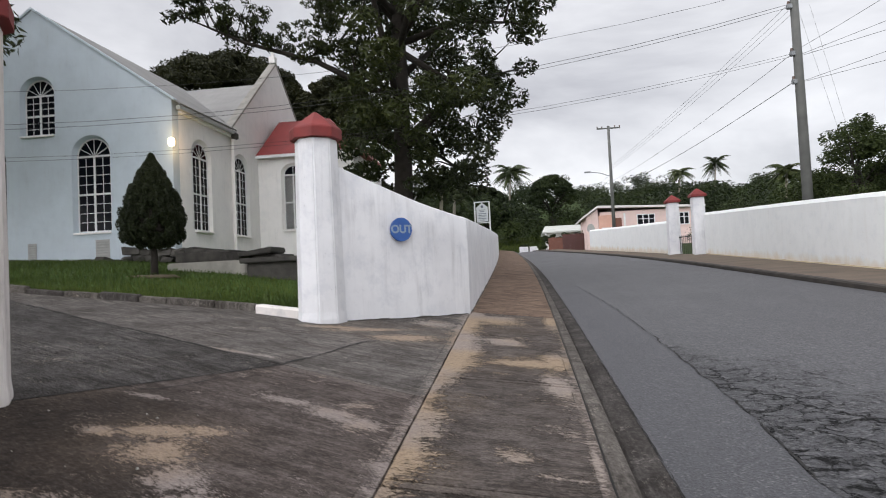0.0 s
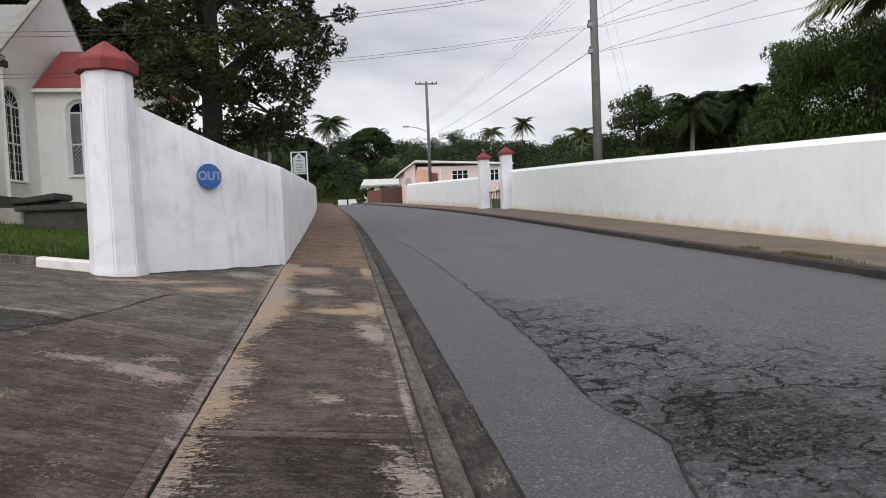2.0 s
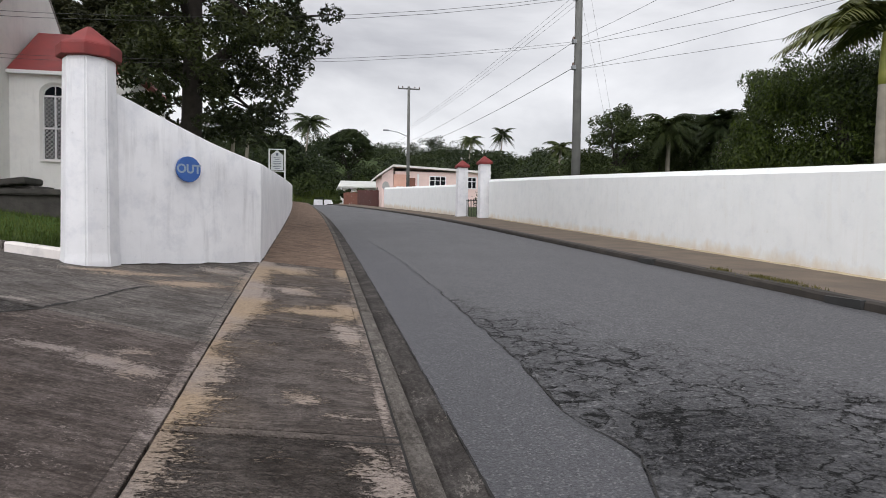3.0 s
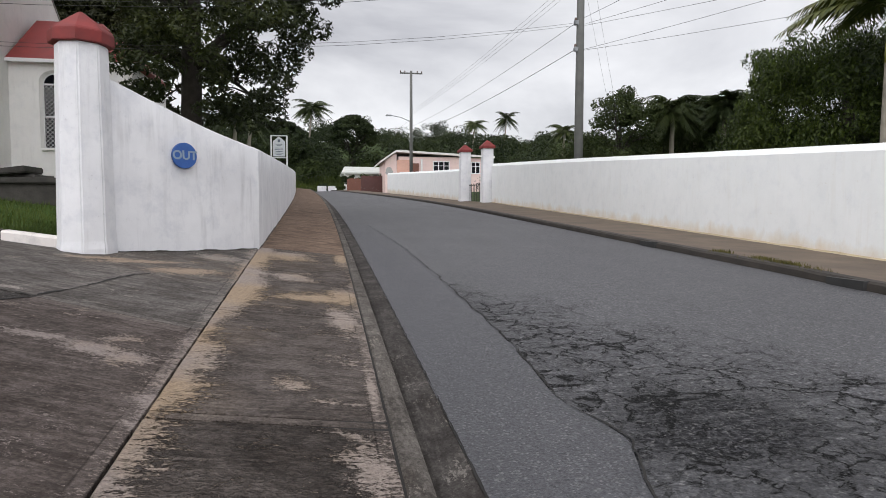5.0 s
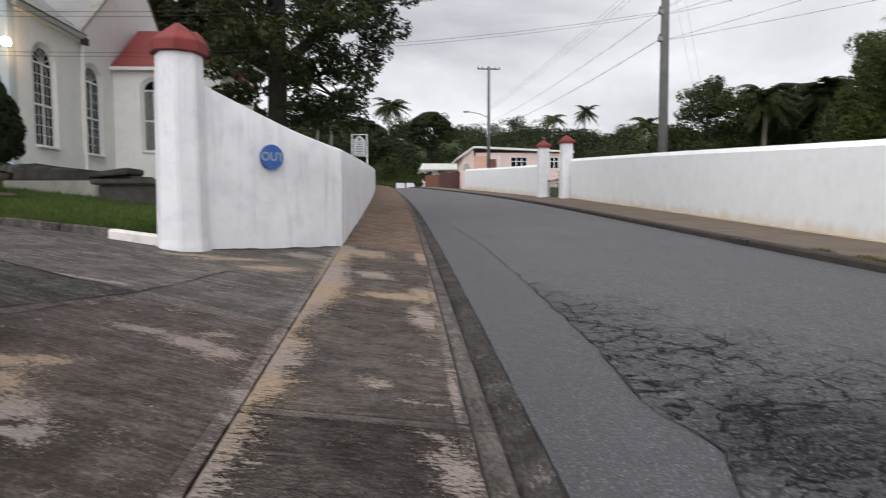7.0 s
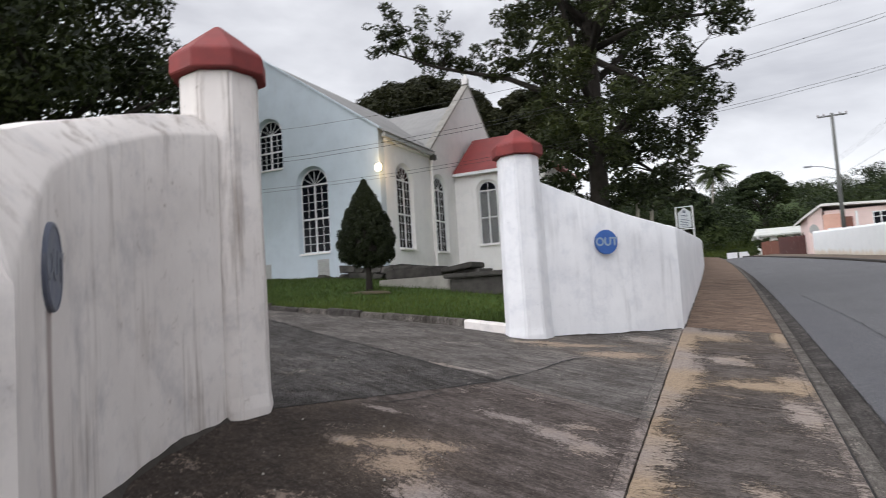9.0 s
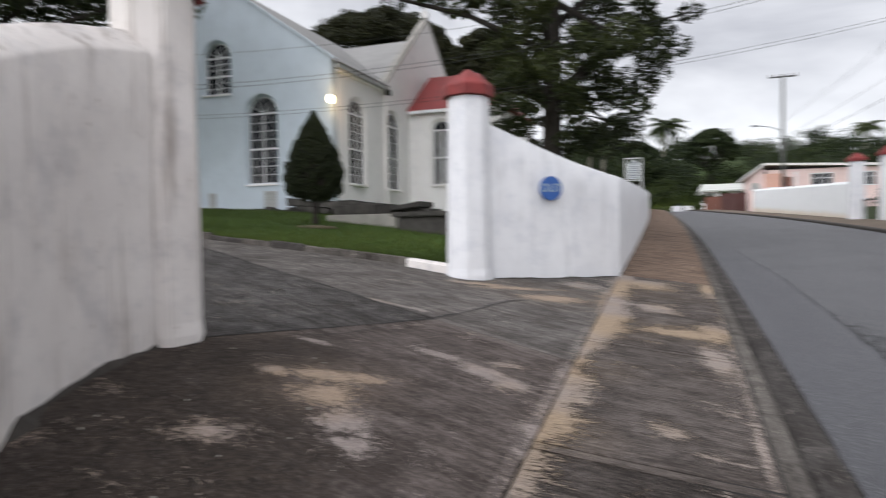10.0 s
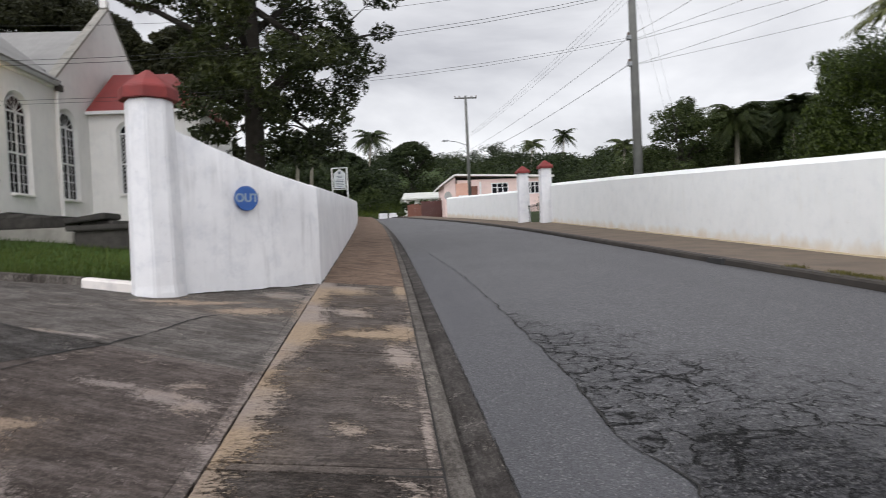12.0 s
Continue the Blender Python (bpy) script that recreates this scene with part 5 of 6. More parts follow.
# the low red-roofed annex
AY, AX1 = 28.0, -7.55
afront = lambda u, v, d: (u, AY + d, v)
annex = empty("church_annex", "white church annex with red hipped roof", "annex")
holed("front_wall", [(TX, CB), (AX1, CB), (AX1, 7.3), (TX, 7.3)], [arch(-10.45, 0.90, 3.9, 6.88)], afront, 0.35, M_CHURCH, annex, "", 0.10)
arched_window(annex, -10.45, 0.90, 3.9, 6.88, lambda u, v, d: afront(u, v, d - 0.08), lattice=True)
Shape().box(AX1 - 0.35, AX1, AY + 0.35, 33.6, CB, 7.3).ob("end_wall", M_CHURCH, annex)
e0, e1, a0, a1, zt, ze = TX + 0.02, AX1 + 0.3, AY - 0.28, 33.9, 9.42, 7.36
hip = Shape().add([(e0, a0, ze), (e1, a0, ze), (e1, a1, ze), (e0, a1, ze), (-11.78, 30.0, zt), (-9.2, 30.0, zt), (-9.2, 31.6, zt), (-11.78, 31.6, zt)],
                  [(3, 2, 1, 0), (0, 1, 5, 4), (1, 2, 6, 5), (2, 3, 7, 6), (3, 0, 4, 7), (4, 5, 6, 7)])
hip.ob("roof", M_REDROOF, annex, "red sheet hipped roof")
Shape().box(e0, e1, a0 - 0.03, a0 + 0.05, ze - 0.14, ze - 0.002).ob("fascia", M_FRAME, annex)

# bulkhead lamp at the church corner, lit
lamp = empty("wall_lamp", "lit warm bulkhead lamp on the church corner", "lamp", at=(CX + 0.06, CY - 0.18, 6.62))
s = Shape().rings([[(0.13 * math.cos(a) * k, 0.10 * math.sin(a) * k, z) for a in (math.pi * i / 8 for i in range(16))] for k, z in ((0.2, -0.16), (0.8, -0.12), (1.0, 0.0), (0.8, 0.12), (0.2, 0.16))])
m_glow = bpy.data.materials.new("lamp_glow")
m_glow.use_nodes = True
m_glow.node_tree.nodes["Principled BSDF"].inputs["Emission Color"].default_value = (1.0, 0.78, 0.45, 1)
m_glow.node_tree.nodes["Principled BSDF"].inputs["Emission Strength"].default_value = 8.0
s.ob("bulb", m_glow, lamp, "glowing globe")
Shape().box(-0.08, 0.08, 0.08, 0.178, -0.12, 0.16).ob("bracket", M_STEEL, lamp)
glow = bpy.data.lights.new("church_lamp", "POINT")
glow.energy, glow.color, glow.shadow_soft_size = 26, (1.0, 0.66, 0.32), 0.12
glow_ob = new("church_lamp", glow)
glow_ob.location = (CX + 0.32, CY - 0.22, 6.62)


# ---- tombs and loose stone by the church ----
def stones(name, x0, x1, y0, y1, z_of, courses, size, label, seed, mat=M_STONE):
    root = empty(name, label, "stone wall")
    r = random.Random(seed)
    for c in range(courses):
        x = x0 + r.uniform(-0.2, 0.1)
        while x < x1:
            w, h = r.uniform(0.7, 1.5) * size, r.uniform(0.8, 1.15) * size * 0.42
            z = z_of((x + w / 2)) + c * size * 0.40
            j = [r.uniform(-0.16, 0.16) * size for _ in range(16)]
            Shape().hexa([(x + j[0], y0 + j[1], z), (x + w - 0.02 + j[2], y0 + j[3], z), (x + w - 0.02, y1, z), (x, y1, z),
                          (x + j[4], y0 + j[5] + 0.03, z + h + j[6]), (x + w - 0.02 + j[7], y0 + j[8] + 0.03, z + h + j[9]), (x + w - 0.02, y1, z + h + j[10]), (x, y1, z + h + j[11])]).ob("stone", mat, root, bevel=0.03 * size)
            x += w
    return root


stones("foundation_stones", -22.8, -13.0, CY - 0.75, CY - 0.02, lambda x: left_z(x, CY - 0.6) - 0.02, 1, 0.46, "rough dark foundation stones along the church wall", 3)
stones("foundation_stones", -13.2, -8.9, 19.6, 20.4, lambda x: left_z(x, 20) + 0.1, 2, 0.5, "dark weathered stone ledge beside the church", 4)
stones("ruined_stone_wall", -10.9, -7.7, 19.0, 20.3, lambda x: left_z(x, 19.6) + 0.05, 4, 0.34, "ruined dark stone tomb with tumbled blocks", 9)
leaning = Shape().hexa([(-8.9, 18.7, left_z(-9, 19) + 0.40), (-7.75, 18.7, left_z(-9, 19) + 0.52), (-7.75, 19.9, left_z(-9, 19) + 0.52), (-8.9, 19.9, left_z(-9, 19) + 0.40),
                        (-8.9, 18.7, left_z(-9, 19) + 0.54), (-7.75, 18.7, left_z(-9, 19) + 0.70), (-7.75, 19.9, left_z(-9, 19) + 0.70), (-8.9, 19.9, left_z(-9, 19) + 0.54)])
tagged(leaning.ob("stone_slab", M_STONE, bevel=0.03), "dark tilted stone slab lying on the ruined tomb", "slab")
tomb = empty("tomb", "pale flat stone tomb with dark slab", "tomb")
Shape().box(-10.1, -7.75, 16.9, 18.2, left_z(-9, 17.4) - 0.3, left_z(-9, 17.4) + 0.33).ob("base", M_PALESTONE, tomb, bevel=0.03)
Shape().box(-10.0, -8.6, 17.15, 18.3, left_z(-9, 17.4) + 0.332, left_z(-9, 17.4) + 0.62).ob("slab", M_STONE, tomb, bevel=0.04)
tomb2 = empty("tomb", "dark mossy stone tomb with slab", "tomb")
Shape().box(-7.5, -5.6, 16.4, 17.6, left_z(-6.5, 17) - 0.3, left_z(-6.5, 17) + 0.5).ob("base", M_STONE, tomb2, bevel=0.03)
Shape().box(-7.65, -5.45, 16.25, 17.75, left_z(-6.5, 17) + 0.502, left_z(-6.5, 17) + 0.64).ob("slab", M_STONE, tomb2, bevel=0.03)
mound = [[(-9.3 + 0.9 * k * math.cos(a), 14.6 + 0.6 * k * math.sin(a), left_z(-9.3, 14.6) + h) for a in (math.pi * i / 8 for i in range(16))] for k, h in ((1.0, -0.02), (0.8, 0.06), (0.4, 0.08), (0.02, 0.085))]
tagged(Shape().rings(mound).ob("soil_mound", M_SOIL, smooth=True), "bare brown soil mound round the cypress stem", "soil")


# ---- leaves ----
def leaf_cloud(name, centres, radii, count, size, mat, parent=None, seed=1, flat=0.5, label="", droop=0.0):
    """Many small folded leaves scattered in clumps: each leaf has a fold along its rib."""
    r = np.random.RandomState(seed)
    centres, radii = np.asarray(centres, float), np.asarray(radii, float)
    if radii.ndim == 1:
        radii = np.repeat(radii[:, None], 3, 1)
    weight = radii.prod(1) ** (2 / 3)
    pick = r.choice(len(centres), count, p=weight / weight.sum())
    d = r.normal(size=(count, 3))
    d /= np.linalg.norm(d, axis=1)[:, None]
    rad = r.uniform(0.45, 1.0, count) ** 0.5
    p = centres[pick] + d * radii[pick] * rad[:, None]
    n = d * 0.6 + r.normal(size=(count, 3)) * 0.6 + np.array([0, 0, flat])
    n /= np.linalg.norm(n, axis=1)[:, None]
    a = np.cross(n, r.normal(size=(count, 3)))
    a /= np.linalg.norm(a, axis=1)[:, None] + 1e-9
    a[:, 2] -= droop
    b = np.cross(n, a)
    ln = size * r.uniform(0.6, 1.3, count)[:, None]
    wd = ln * 0.38
    tip, tail = p + a * ln, p - a * ln
    l, rr = p + b * wd - n * ln * 0.15, p - b * wd - n * ln * 0.15
    verts = np.stack([tail, l, tip, rr], 1).reshape(-1, 3)
    me = bpy.data.meshes.new(name)
    me.vertices.add(count * 4)
    me.vertices.foreach_set("co", verts.ravel())
    idx = np.arange(count)[:, None] * 4 + np.array([0, 1, 2, 0, 2, 3])
    me.loops.add(count * 6)
    me.loops.foreach_set("vertex_index", idx.ravel())
    me.polygons.add(count * 2)
    me.polygons.foreach_set("loop_start", np.arange(count * 2) * 3)
    me.polygons.foreach_set("loop_total", np.full(count * 2, 3))
    me.materials.append(mat)
    me.update(calc_edges=True)
    ob = new(name, me)
    if parent:
        ob.parent = parent
    if label:
        ob["label"] = label
    return ob


def broad_tree(x, y, z, trunk_h, trunk_r, spread, top, leaves, leaf, mat, label, seed, bottom=0.0, clump=1.0, lean=(0, 0), n_limb=9, n_clump=60, name="tree", keep=None):
    """Trunk, limbs that fork twice, and clumps of leaves about the twig ends."""
    r = random.Random(seed)
    root = empty(name, label, "tree")
    s = Shape()
    path = [Vector((x + lean[0] * q + 0.15 * trunk_r * math.sin(q * 7 + seed), y + lean[1] * q, z - 0.3 + (trunk_h + 0.3) * q)) for q in (0, 0.08, 0.3, 0.6, 0.8, 1)]
    s.tube(path, [trunk_r * k for k in (1.5, 1.15, 1.0, 0.85, 0.7, 0.5)], 12)
    s.ob("trunk", M_BARK, root, smooth=True)
    ends = []
    for i in range(n_limb):
        a = 2 * math.pi * i / n_limb + r.uniform(-0.3, 0.3)
        start = path[2].lerp(path[5], r.uniform(0.1, 1.0))
        reach, hgt = spread * r.uniform(0.55, 0.95), r.uniform(bottom, top)
        end = Vector((x + lean[0] + reach * math.cos(a), y + lean[1] + reach * math.sin(a), z + hgt))
        while keep and not keep(*end) and (end - start).length > 0.8:
            end = start.lerp(end, 0.8)
        mid = start.lerp(end, 0.5) + Vector((0, 0, r.uniform(0.0, 0.16) * spread))
        twigs = Shape().tube([start, start.lerp(mid, 0.6), mid, end], [trunk_r * 0.42, trunk_r * 0.32, trunk_r * 0.24, trunk_r * 0.08], 7)
        for _ in range(4):
            q = mid.lerp(end, r.uniform(0.0, 0.9))
            e2 = q + Vector((r.uniform(-1, 1), r.uniform(-1, 1), r.uniform(-0.3, 0.8))) * spread * 0.32
            if keep and not keep(*e2):
                e2 = q.lerp(e2, 0.3)
            twigs.tube([q, q.lerp(e2, 0.5) + Vector((0, 0, 0.1)), e2], [trunk_r * 0.14, trunk_r * 0.09, trunk_r * 0.03], 5)
            ends.append(e2)
        ends.append(end)
        twigs.ob("limb", M_BARK, root, smooth=True)
    centres = [tuple(e) for e in ends]
    while len(centres) < n_clump:
        a, q = r.uniform(0, 2 * math.pi), r.uniform(0, 1)
        hh = bottom + (top - bottom) * q
        wide = spread * math.sqrt(max(0.05, 1 - (2 * (q - 0.42)) ** 2 * 0.75))
        rr = wide * r.uniform(0.25, 1.0)
        centres.append((x + lean[0] + rr * math.cos(a), y + lean[1] + rr * math.sin(a), z + hh))
    if keep:
        centres = [c for c in centres if keep(*c)]
    radii = [r.uniform(0.6, 1.25) * clump * spread * 0.17 for _ in centres]
    leaf_cloud("crown", centres, [(q, q, q * 0.7) for q in radii], leaves, leaf, mat, root, seed)
    return root


broad_tree(-4.9, 25.6, left_z(-4.9, 25.6), 13.0, 0.38, 6.8, 17.5, 74000, 0.115, M_LEAF_BIG, "tall dark broadleaf tree behind the white wall", 11, 3.0, 0.54, (0.2, 0), 20, 480, "broadleaf_tree",
           keep=lambda x, y, z: x < -1.65 + 0.48 * (z - 5.5) and z > 4.2 + 1.2 * max(0, -6.0 - x) and x > -0.285 * y - 0.35 * max(0, z - 10.0))
sparse = empty("tree_branch", "long sparse branch of the broadleaf tree", "branch")
Shape().tube([(-5.2, 25.5, 8.9), (-8.2, 25.4, 10.6), (-10.9, 24.3, 11.3), (-13.0, 23.3, 12.2)], [0.16, 0.11, 0.07, 0.02], 7).ob("limb", M_BARK, sparse, smooth=True)
rng = random.Random(29)
spine = [Vector((-5.2, 25.5, 8.9)), Vector((-8.2, 25.4, 10.6)), Vector((-10.9, 24.3, 11.3)), Vector((-13.0, 23.3, 12.2))]
cc, cr, twig = [], [], Shape()
for i in range(52):
    q = rng.uniform(0.35, 3.0)
    b = spine[min(2, int(q))].lerp(spine[min(2, int(q)) + 1], q - min(2, int(q)))
    e = b + Vector((rng.uniform(-0.9, 0.7), rng.uniform(-0.7, 0.7), rng.uniform(-0.15, 2.0)))
    twig.tube([b, b.lerp(e, 0.5) + Vector((0, 0, 0.06)), e], [0.025, 0.016, 0.008], 5)
    for k in range(4):
        p = b.lerp(e, rng.uniform(0.45, 1.1))
        cc.append((p.x + rng.uniform(-0.2, 0.2), p.y + rng.uniform(-0.2, 0.2), p.z + rng.uniform(-0.12, 0.2)))
        w = rng.uniform(0.12, 0.30)
        cr.append((w * 1.3, w, w * 0.7))
twig.ob("twigs", M_BARK, sparse, smooth=True)
leaf_cloud("leaves", cc, cr, 5200, 0.105, M_LEAF_BIG, sparse, 17)


def dome_tree(x, y, z, top, wide, deep, leaves, leaf, mat, label, seed, clumps=220, trunk_r=0.6, power=2.0):
    """A rain tree: short forking trunk under one broad rounded canopy."""
    r = random.Random(seed)
    root = empty("rain_tree", label, "tree")
    fork = Vector((x, y, top - deep * 1.25))
    Shape().tube([(x, y, z - 0.3), (x + 0.2, y, (z + fork.z) / 2), tuple(fork)], [trunk_r * 1.3, trunk_r, trunk_r * 0.8], 10).ob("trunk", M_BARK, root, smooth=True)
    for i in range(9):
        a = 2 * math.pi * i / 9 + r.uniform(-0.3, 0.3)
        e = Vector((x + 0.75 * wide * math.cos(a), y + 0.75 * wide * math.sin(a), top - deep * r.uniform(0.5, 0.8)))
        Shape().tube([fork, fork.lerp(e, 0.5) + Vector((0, 0, 0.1 * deep)), e], [trunk_r * 0.5, trunk_r * 0.3, trunk_r * 0.08], 6).ob("limb", M_BARK, root, smooth=True)
    cs, rs_ = [], []
    for i in range(clumps):
        a, q = r.uniform(0, 2 * math.pi), r.uniform(0, 1) ** 0.6
        u = r.uniform(0.86, 1.0) * q
        hgt = math.sqrt(max(0, 1 - u ** power)) * r.uniform(0.90, 1.03) if r.random() < 0.8 else r.uniform(0, 0.5)
        w = wide * r.uniform(0.09, 0.16)
        cs.append((x + (wide - w) * u * math.cos(a), y + (wide - w) * u * math.sin(a), top - deep + (deep - w * 0.6) * hgt))
        rs_.append((w, w, w * 0.62))
    leaf_cloud("crown", cs, rs_, leaves, leaf, mat, root, seed, 0.7)
    return root


dome_tree(-23.9, 49.5, 4.0, 20.1, 7.8, 6.2, 72000, 0.17, M_LEAF_DOME, "broad olive-green domed tree behind the church roof", 21, 240, 0.6, 3.0)
broad_tree(-29, 56, 4.0, 8, 0.7, 6.5, 14.0, 10000, 0.30, M_LEAF_FAR, "domed tree behind the church", 23, 6, 1.3, (0, 0), 9, 70, "rain_tree")
dome_tree(-14.8, 50, 4.0, 18.0, 5.8, 10.0, 52000, 0.19, M_LEAF_DOME, "dense olive-green tree behind the church annex", 24, 200)
broad_tree(-20.5, 12.0, 2.5, 6, 0.4, 7.0, 16.0, 70000, 0.14, M_LEAF_BIG, "dark tree standing behind the gateway wall", 31, 3.5, 1.25, (0, 0), 12, 130, "broadleaf_tree")
broad_tree(-24, 3.0, 2.5, 5, 0.4, 6.0, 14.0, 16000, 0.18, M_LEAF_BIG, "dark tree beyond the lower lawn", 33, 4.0, 1.0, (0, 0), 10, 60, "broadleaf_tree")

# clipped cypress on the lawn
cyp = empty("cypress_bush", "clipped teardrop cypress bush on the lawn", "bush")
bx, by = -9.25, 14.9
bz = left_z(bx, by)
Shape().tube([(bx, by, bz - 0.1), (bx + 0.02, by, bz + 0.5), (bx - 0.02, by, bz + 1.2), (bx, by, bz + 2.2)], [0.11, 0.085, 0.075, 0.03], 9).ob("stem", M_BARK, cyp, smooth=True)
cc, cr = [], []
rng = random.Random(8)
PROFILE = ([0, 0.07, 0.18, 0.4, 0.62, 0.84, 1.0], [0.40, 0.70, 0.88, 0.82, 0.62, 0.34, 0.05])
core = Shape().rings([[(bx + 0.60 * float(np.interp(q, *PROFILE)) * math.cos(a), by + 0.60 * float(np.interp(q, *PROFILE)) * math.sin(a), bz + 0.80 + 2.12 * q) for a in (math.pi * i / 8 for i in range(16))] for q in (0.06, 0.2, 0.4, 0.6, 0.8, 0.97)])
core.ob("inner_core", M_BARK, cyp, smooth=True)
for i in range(620):
    q = rng.uniform(0, 1)
    wide = float(np.interp(q, *PROFILE))
    a = rng.uniform(0, 2 * math.pi)
    rr = max(0.0, wide - 0.09) * rng.uniform(0.75, 1.0)
    cc.append((bx + rr * math.cos(a), by + rr * math.sin(a), bz + 0.74 + 2.28 * q + (0.12 * (1 - rr) if q < 0.1 else 0)))
    cr.append((0.09, 0.09, 0.15))
leaf_cloud("foliage", cc, cr, 130000, 0.027, M_LEAF_BUSH, cyp, 4, 0.1)


# ---- palms ----
def palm(x, y, z, h, r, frond, n, mat, label, seed, kind="coconut", lean=(0.3, 0.1), leaflets=20, blade=0.07, sag=0.48):
    rr = random.Random(seed)
    root = empty("palm_tree", label, "palm")
    pts = [Vector((x + lean[0] * q * q * h * 0.12, y + lean[1] * q * h * 0.1, z - 0.2 + (h + 0.2) * q)) for q in (0, 0.1, 0.35, 0.6, 0.8, 1)]
    Shape().tube(pts, [r * k for k in ((1.5, 1.15, 1.0, 0.95, 0.9, 0.8) if kind == "coconut" else (1.25, 1.1, 1.05, 1.1, 1.0, 0.85))], 12).ob("trunk", M_PALMTRUNK, root, smooth=True)
    top = pts[-1]
    if kind == "royal":
        Shape().tube([top - Vector((0, 0, 0.02)), top + Vector((0, 0, 0.25)), top + Vector((0, 0, 0.9)), top + Vector((0, 0, 1.5))], [r * 0.84, r * 0.92, r * 0.68, r * 0.35], 12).ob("crownshaft", M_SHAFT, root, "yellow-green crownshaft", True)
        top = top + Vector((0, 0, 1.45))
    for i in range(n):
        a = 2 * math.pi * i / n * 1.618 * 3 + rr.uniform(-0.2, 0.2)
        up = rr.uniform(-0.9, 2.2) if kind == "coconut" else rr.uniform(0.6, 2.0)
        L = frond * rr.uniform(0.8, 1.1)
        d = Vector((math.cos(a), math.sin(a), 0))
        rib = []
        for k in range(8):
            q = k / 7
            rib.append(top + d * L * q * (0.95 - 0.25 * max(0, up) * (1 - q)) + Vector((0, 0, L * (up * 0.55 * q - ((sag if kind == "coconut" else 0.5) + (0.10 if kind == "coconut" else 0.2) * up) * q * q))))
        s = Shape()
        s.tube(rib, [0.035, 0.03, 0.026, 0.022, 0.018, 0.014, 0.01, 0.005], 4)
        sd = d.cross(Vector((0, 0, 1)))
        for k in range(leaflets):
            q = 0.12 + 0.88 * k / leaflets
            f = q * 7
            b = rib[int(f)].lerp(rib[min(7, int(f) + 1)], f - int(f))
            t = (rib[min(7, int(f) + 1)] - rib[int(f)]).normalized()
            ll = L * 0.26 * math.sin(math.pi * (0.15 + 0.8 * q)) + 0.05
            for sg in (1, -1):
                e = b + (sd * sg * 0.8 + t * 0.55 + Vector((0, 0, -0.55 + rr.uniform(-0.25, 0.25)))).normalized() * ll
                m_ = b.lerp(e, 0.5) + Vector((0, 0, 0.05 * ll))
                w = t * ll * blade + Vector((0, 0, 0.004))
                s.add([b - w, b + w, m_ + w, e, m_ - w], [(0, 1, 2, 4), (4, 2, 3)])
        s.ob("frond", mat, root)
    return root


def at(az, d):
    return d * math.sin(radians(az)), d * math.cos(radians(az))


def hill_z(x, y):
    return land(x, y)


for az, d, el, fr, sd in ((-1.35, 130, 8.75, 4.4, 1), (15.9, 145, 8.1, 3.3, 2), (13.1, 140, 7.6, 3.2, 3), (21.0, 85, 6.9, 2.6, 4), (-6.4, 60, 8.0, 2.6, 6), (-7.6, 52, 8.0, 2.6, 7)):
    px, py = at(az, d)
    gz = hill_z(px, py)
    palm(px, py, gz, 1.5 + d * math.tan(radians(el)) - gz, 0.16, fr, 34, M_LEAF_PALM, "tall coconut palm rising over the hillside trees" if d > 70 else "coconut palm behind the white wall", sd, "coconut", (0.5, 0), 18, 0.10 if d > 70 else 0.09, 0.64)
px, py = at(45.35, 21.5)
gz = land(px, py)
palm(px, py, gz, 1.5 + 21.5 * math.tan(radians(10.6)) - gz, 0.15, 3.3, 17, M_LEAF_ROYAL, "royal palm with yellow-green crownshaft behind the wall", 15, "royal", (0, 0), 30)
for az, d, el, sd in ((30.2, 34, 8.3, 41), (32.0, 37, 8.0, 42), (34.2, 35, 8.3, 43)):
    px, py = at(az, d)
    gz = land(px, py)
    palm(px, py, gz, 1.5 + d * math.tan(radians(el)) - gz, 0.12, 1.75, 84, M_LEAF_PALM, "dark bushy palm behind the long wall", sd, "coconut", (0.1, 0), 24, 0.07, 0.66)

# trees and vines behind the wall across the road
tx, ty = at(26.0, 33)
broad_tree(tx, ty, land(tx, ty), 4.0, 0.16, 2.3, 5.7, 20000, 0.085, M_LEAF_FAR, "slender tree with open branches behind the wall", 51, 0.6, 1.25, (0, 0), 12, 190)
tx, ty = at(24.0, 36)
broad_tree(tx, ty, land(tx, ty), 2.0, 0.12, 2.4, 3.7, 14000, 0.085, M_LEAF_FAR, "low shrub behind the long wall", 52, 0.3, 1.8, (0, 0), 7, 90, "shrub")
vine = empty("vine_covered_tree", "tree smothered in bright green vines", "tree")
vx, vy = at(42.8, 27)
vz = land(vx, vy)
Shape().tube([(vx, vy, vz - 0.3), (vx + 0.1, vy, vz + 2), (vx, vy, vz + 5)], [0.35, 0.28, 0.15], 10).ob("trunk", M_BARK, vine, smooth=True)
cc, cr = [], []
rng = random.Random(77)
for i in range(300):
    a, q = rng.uniform(0, 2 * math.pi), rng.uniform(0, 1)
    lobe = 1.0 + 0.16 * math.sin(3 * a + 1.0) + 0.10 * math.sin(7 * a)
    w = 3.5 * lobe * math.sqrt(max(0.1, 1 - 0.55 * max(0, q - 0.45) ** 2 * 4)) * rng.uniform(0.75, 1)
    cc.append((vx + w * math.cos(a), vy + w * math.sin(a), vz + 0.3 + 5.4 * q * (1 + 0.08 * math.sin(5 * a))))
    k = rng.uniform(0.3, 0.8)
    cr.append((k, k, k * 1.3))
